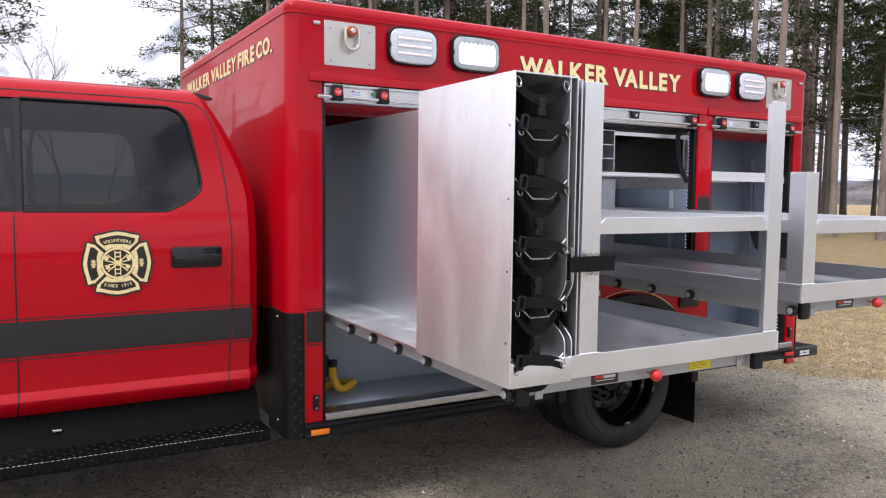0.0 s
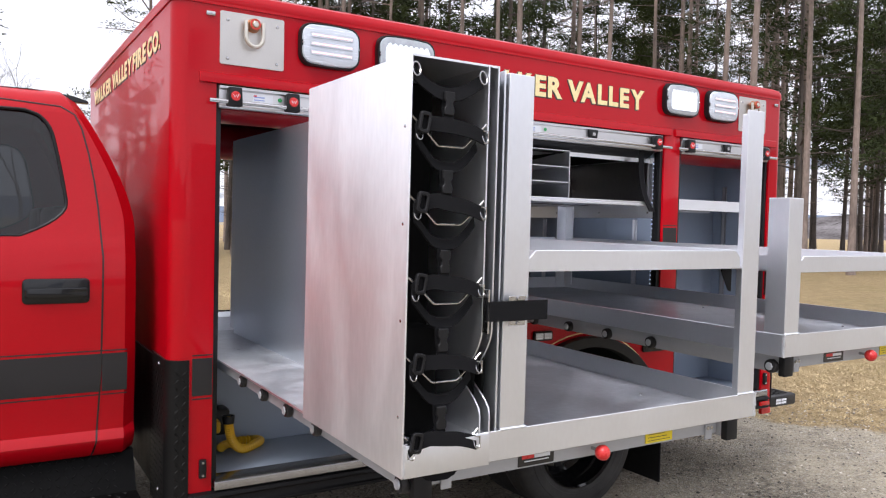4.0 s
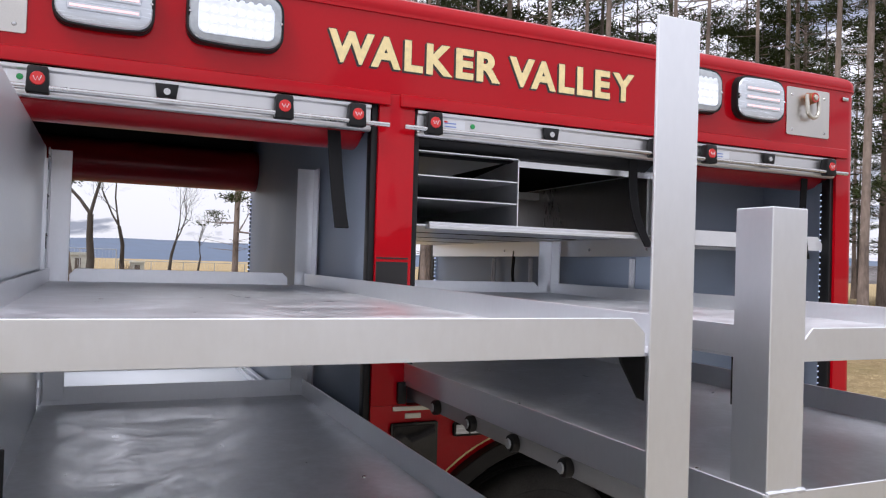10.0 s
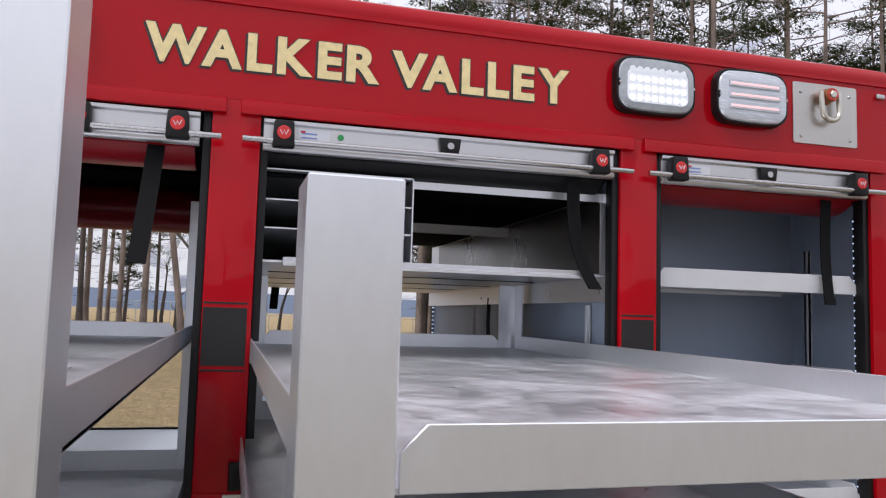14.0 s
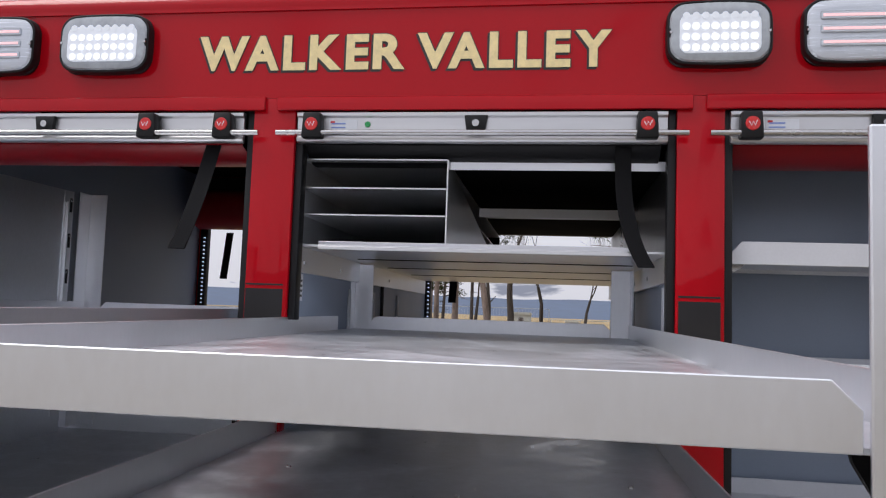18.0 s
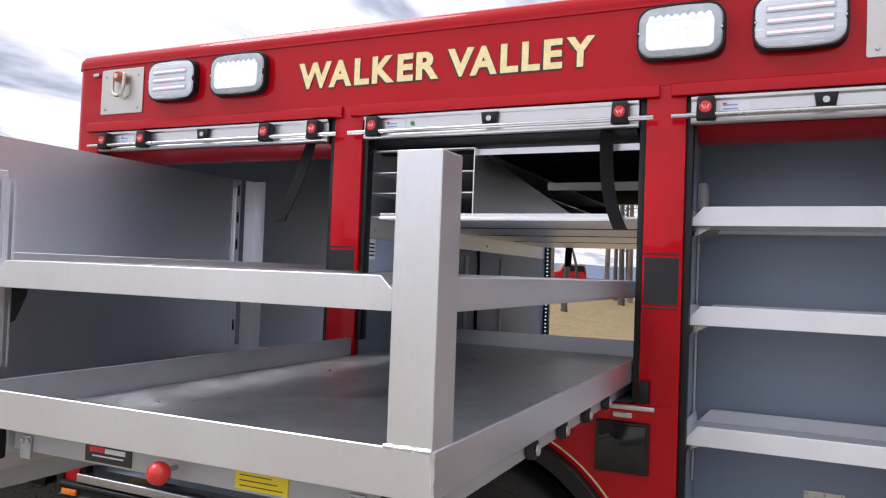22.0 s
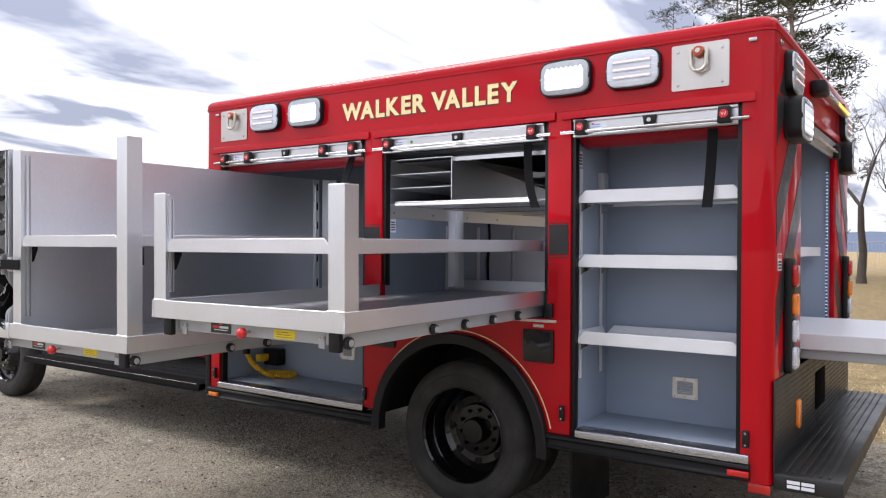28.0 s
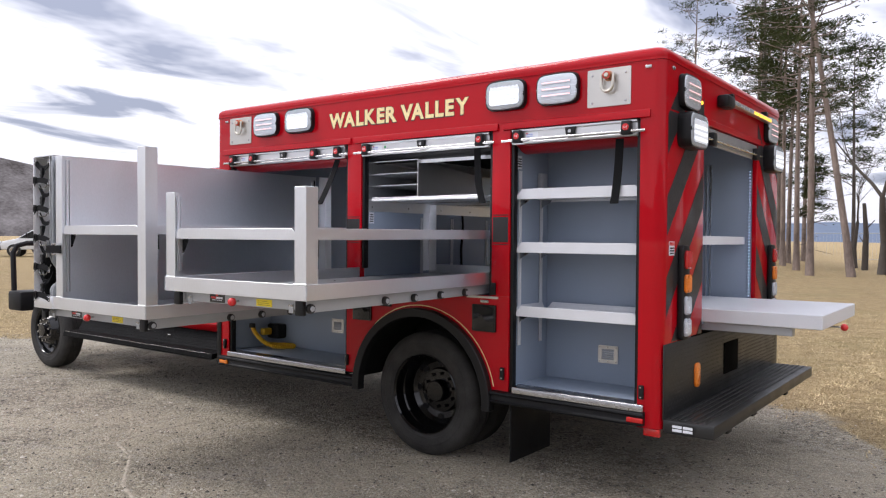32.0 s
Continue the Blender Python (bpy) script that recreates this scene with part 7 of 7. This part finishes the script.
for i in range(90):
    a, lean_ = rb_.uniform(0, 6.28), rb_.uniform(0.05, 0.75)
    p = Vector((rb_.gauss(0, 0.12), rb_.gauss(0, 0.12), -0.05))
    for k in range(3):
        q = p + Vector((math.cos(a) * lean_, math.sin(a) * lean_, 1.0)).normalized() * rb_.uniform(0.35, 0.62)
        limb(dv, df, p, q, 0.016 - 0.004 * k, 0.012 - 0.004 * k, 4)
        p, a, lean_ = q, a + rb_.gauss(0, 0.6), lean_ + rb_.gauss(0, 0.2)
mesh_part("twigs", dv, df, BARK, bush)
rnd = random.Random(4)
spots = []
while len(spots) < 118:
    a, d = rnd.uniform(15.5, 66), rnd.uniform(40, 82)
    x, y = -1.2 + d * math.sin(radians(a)), -3.3 + d * math.cos(radians(a))
    if all((x - u) ** 2 + (y - v) ** 2 > 4.0 for u, v in spots):
        spots.append((x, y))
for x, y in spots:
    put(pines[rnd.choice((0, 1, 2, 2, 3, 3))], x, y, rnd.uniform(0, 360), rnd.uniform(0.85, 1.15))

# the front row: bare trunks with their crowns high up
for i in range(19):
    a, d = 17.5 + 2.6 * i + rnd.uniform(-0.9, 0.9), rnd.uniform(33, 40)
    put((tall_pine, bent_pine)[i % 3 == 1], -1.2 + d * math.sin(radians(a)), -3.3 + d * math.cos(radians(a)), rnd.uniform(0, 360), rnd.uniform(0.9, 1.1))

# ---- fence across the field ----
GALV = mat("galvanised_wire", (0.42, 0.44, 0.46), 0.5, 0.6, var=0.1)
for x0, x1, h, y in ((-12.5, 1.8, 2.9, 88.0), (2.0, 46.0, 1.7, 88.0)):
    fence = thing("fence", ((x0 + x1) / 2, y, land(x0, y)), "tall wire fence on thin steel posts across the field", "fence")
    n = int((x1 - x0) / 3.2)
    zg = land((x0 + x1) / 2, y)
    for i in range(n + 1):
        x = x0 + (x1 - x0) * i / n
        part("post", rods(((x, y, zg - 0.3), (x, y, zg + h)), r=0.045, seg=8), GALV, fence)
    part("top_rail", rods(((x0, y, zg + h), (x1, y, zg + h)), r=0.035, seg=8), GALV, fence)
    part("bottom_rail", rods(((x0, y, zg + 0.12), (x1, y, zg + 0.12)), r=0.02, seg=6), GALV, fence)
    wv, wf = [], []
    for i in range(int((x1 - x0) / 0.34)):
        limb(wv, wf, Vector((x0 + 0.34 * i, y + 0.03, zg + 0.1)), Vector((x0 + 0.34 * i, y + 0.03, zg + h)), 0.009, 0.009, 3)
    w = mesh_part("wire_mesh", [v - ORG[fence] for v in wv], wf, GALV, fence)
    tagged(w, "close upright fence wires", kind="stuff")

# ---- sheds beyond the fence ----
SHED = mat("pale_grey_green_boards", (0.42, 0.43, 0.40), 0.8, var=0.15, scale=2)
for x, y, w_, h in ((-3.0, 128.0, 3.2, 2.9), (5.4, 128.0, 2.0, 1.7)):
    zg = land(x, y)
    sh = thing("shed", (x, y, zg), "small pale shed with a low roof beyond the fence", "shed", "sheds beyond the fence")
    part("wall", boxes((x - w_ / 2, x + w_ / 2, y - 2, y + 2, zg - 0.1, zg + h * 0.86), b=0.02), SHED, sh)
    part("roof", prism([(x - w_ / 2 - 0.2, zg + h * 0.86), (x + w_ / 2 + 0.2, zg + h * 0.86), (x + w_ / 2, zg + h), (x - w_ / 2, zg + h)], "y", y - 2.2, y + 2.2), SHED, sh)
    part("door", boxes((x - 0.4, x + 0.4, y - 2.05, y - 2.001, zg + 0.02, zg + h * 0.7), b=0.01), BARKG, sh)

# ---- parked vehicles ----
GLASSD = mat("dark_vehicle_glass", (0.02, 0.022, 0.025), 0.06, var=0.1, rvar=0.02)
VRED = mat("red_vehicle_paint", (0.45, 0.01, 0.015), 0.3, var=0.05, coat=0.6)
VBLK = mat("black_vehicle_paint", (0.010, 0.010, 0.012), 0.25, var=0.05, coat=0.8)
VWHT = mat("white_vehicle_paint", (0.72, 0.74, 0.76), 0.3, var=0.04, coat=0.6)
SHAPES = {
    "pickup": ([(2.8, 0.5), (2.85, 0.95), (2.7, 1.25), (1.35, 1.35), (0.75, 1.95), (-1.15, 1.97), (-1.35, 1.38), (-2.9, 1.36), (-2.95, 0.60)], [(1.15, 1.36), (0.70, 1.87), (-1.05, 1.88), (-1.18, 1.36)]),
    "chassis": ([(2.7, 0.5), (2.75, 0.95), (2.6, 1.26), (1.35, 1.36), (0.85, 1.98), (-1.05, 2.02), (-1.2, 1.40), (-1.22, 0.58)], [(1.15, 1.38), (0.78, 1.88), (-0.95, 1.91), (-1.05, 1.38)]),
    "suv": ([(2.3, 0.5), (2.35, 0.95), (2.2, 1.12), (1.05, 1.2), (0.6, 1.78), (-1.9, 1.82), (-2.25, 1.25), (-2.3, 0.55)], [(0.95, 1.22), (0.55, 1.70), (-1.8, 1.72), (-2.05, 1.24)]),
    "van": ([(2.5, 0.45), (2.55, 0.8), (2.4, 0.98), (1.6, 1.15), (0.7, 1.72), (-2.3, 1.78), (-2.55, 1.1), (-2.55, 0.5)], [(1.5, 1.18), (0.75, 1.64), (-2.1, 1.68), (-2.3, 1.18)]),
}


def vehicle(name, shape, paint, x, y, yaw, label):
    t = thing(name, (0, 0, 0), label, "vehicle", "vehicles parked across the field")
    side, glass = SHAPES[shape]
    part("body", prism(side, "y", -0.9, 0.9, 0.07), paint, t)
    for s in (-1, 1):
        part("side_window", prism(glass, "y", s * 0.895, s * 0.908), GLASSD, t)
        part("headlight", bev(boxes((2.52, 2.74, s * 0.72 - 0.14, s * 0.72 + 0.14, 0.82, 0.98)), 0.03, 2), CLEARL, t)
        for wx in (1.75 if shape != "suv" else 1.45, {"suv": -1.4, "chassis": -2.75}.get(shape, -1.75)):
            w = part("wheel", lathe([(0.0, -0.11), (0.22, -0.12), (0.38, -0.11), (0.40, -0.06), (0.40, 0.06), (0.38, 0.11), (0.22, 0.12), (0.0, 0.11)], (wx, s * 0.86, 0.40), "y", 24), RUBBER, t)
            part("rim", lathe([(0.0, s * 0.10), (0.10, s * 0.125), (0.22, s * 0.135), (0.24, s * 0.125)], (wx, s * 0.86, 0.40), "y", 20), STEEL, w)
    if shape == "chassis":
        part("frame_rail", bev(boxes((-3.6, -1.2, -0.45, -0.33, 0.62, 0.80), (-3.6, -1.2, 0.33, 0.45, 0.62, 0.80), (-3.3, -3.2, -0.44, 0.44, 0.63, 0.78)), 0.01, 1), PLASTIC, t, "bare black chassis rails")
        part("fuel_tank", bev(boxes((-2.3, -1.5, -0.85, -0.45, 0.45, 0.75)), 0.05, 2), PLASTIC, t)
    for s in (-1, 1):
        part("door_pillar", boxes((-0.16, -0.08, s * 0.900 - 0.012, s * 0.900 + 0.012, 1.15, 1.90 if shape in ("pickup", "chassis") else 1.72), b=0.004), paint, t)
        part("mirror", bev(boxes((0.95, 1.05, s * 1.0 - 0.12, s * 1.0 + 0.12, 1.25, 1.50)), 0.03, 2), PLASTIC, t)
    g = [p for p in side if p[1] > 1.0][1:3]
    (xa, za), (xb, zb) = g
    part("windscreen", prism([(xa - 0.06, za + 0.06), (xb + 0.06, zb - 0.06), (xb + 0.085, zb - 0.045), (xa - 0.035, za + 0.075)], "y", -0.78, 0.78), GLASSD, t)
    part("grille", bev(boxes((2.2 if shape == "suv" else 2.62, 2.38 if shape == "suv" else 2.78, -0.5, 0.5, 0.62, 0.9)), 0.02, 1), STEEL, t)
    part("bumper", bev(boxes((2.1 if shape == "suv" else 2.5, 2.42 if shape == "suv" else 2.85, -0.9, 0.9, 0.42, 0.60)), 0.03, 2), VBLK if paint is not VWHT else PLASTIC, t)
    t.matrix_world = pose(x, y, land(x, y), 0, 0, yaw)
    return t


for x, y, yaw in ((-22.0, 64.5, 216), (-16.0, 66.0, 214)):
    vehicle("chassis_truck", "chassis", VRED, x, y, yaw, "red crew cab on a bare black chassis in the field")
vehicle("pickup_truck", "pickup", VBLK, -52.5, 25.5, 235, "black pickup truck parked on the far lot")
vehicle("van", "van", VWHT, -45.2, 20.6, 235, "white van parked beside a black pickup")
vehicle("parked_car", "suv", VBLK, -56.0, 19.5, 230, "black car parked on the far lot")

# ---- grass tufts and loose stones ----
GRASS = mat("dry_grass_blades", (0.36, 0.26, 0.13), 0.85, spec=0.1, var=0.35, scale=3, fine=30, second=(0.66, 0.53, 0.32))
STONE = mat("loose_grey_stone", (0.13, 0.115, 0.10), 0.9, spec=0.2, var=0.4, scale=40, fine=200, second=(0.25, 0.23, 0.20))


_t = STONE.node_tree
_g = _t.nodes.new("ShaderNodeNewGeometry")
_q = _t.nodes.new("ShaderNodeValToRGB")
for _i, (_p, _c) in enumerate(((0.0, (0.06, 0.053, 0.046)), (0.55, (0.20, 0.178, 0.15)), (0.85, (0.42, 0.38, 0.325)), (1.0, (0.75, 0.70, 0.63)))):
    _e = _q.color_ramp.elements[_i] if _i < 2 else _q.color_ramp.elements.new(_p)
    _e.position, _e.color = _p, (*_c, 1)
_t.links.new(_g.outputs["Random Per Island"], _q.inputs[0])
_t.links.new(_q.outputs[0], _t.nodes["Principled BSDF"].inputs["Base Color"])


def edge_y(x):
    ks = [(-30, -8), (-10, -0.6), (-5.9, 0.95), (-4.2, 2.6), (0, 3.2), (3.4, 3.1), (4.2, 2.5), (4.75, 1.0), (5.3, 0.25), (10, -2.4), (30, -12)]
    for (xa, ya), (xb, yb) in zip(ks, ks[1:]):
        if xa <= x <= xb:
            return ya + (yb - ya) * (x - xa) / (xb - xa)
    return 0.0


rnd = random.Random(12)
gv, gf = [], []
while len(gf) < 130000:
    if rnd.random() < 0.5:
        x, y = rnd.uniform(3.6, 12.0), rnd.uniform(-1.5, 16.0)
    else:
        x, y = rnd.uniform(-14.0, 4.0), rnd.uniform(0.0, 14.0)
    if y < edge_y(x) + rnd.uniform(-0.35, 0.5):
        continue
    h, a, l = rnd.uniform(0.006, 0.028), rnd.uniform(0, 6.28), rnd.uniform(0.02, 0.06)
    k = len(gv)
    c, s = math.cos(a) * 0.004, math.sin(a) * 0.004
    g0 = land(x, y)
    gv += [(x - s, y + c, g0), (x + s, y - c, g0), (x + l * math.cos(a), y + l * math.sin(a), g0 + h)]
    gf.append((k, k + 1, k + 2))
g = mesh_part("grass", gv, gf, GRASS, None, smooth=False)
tagged(g, "short dry straw-coloured winter grass", "grass", kind="stuff")
sv, sf = [], []
for i in range(28000):
    x, y = rnd.uniform(-6.5, 6.5), rnd.uniform(-3.6, 1.2)
    if i % 9 == 0:
        y = edge_y(x) + rnd.gauss(-0.3, 0.35)
    r = abs(rnd.gauss(0, 0.0042)) + 0.0035
    k = len(sv)
    sv += [(x + r * math.cos(q) * rnd.uniform(0.7, 1.2), y + r * math.sin(q) * rnd.uniform(0.7, 1.2), GZ) for q in (0.3, 1.6, 2.8, 4.0, 5.2)] + [(x, y, GZ + r * rnd.uniform(0.35, 0.8))]
    sf += [(k + j, k + (j + 1) % 5, k + 5) for j in range(5)]
g = mesh_part("gravel", sv, sf, STONE, None, smooth=False)
tagged(g, "loose small stones scattered on the asphalt", "gravel", kind="stuff")
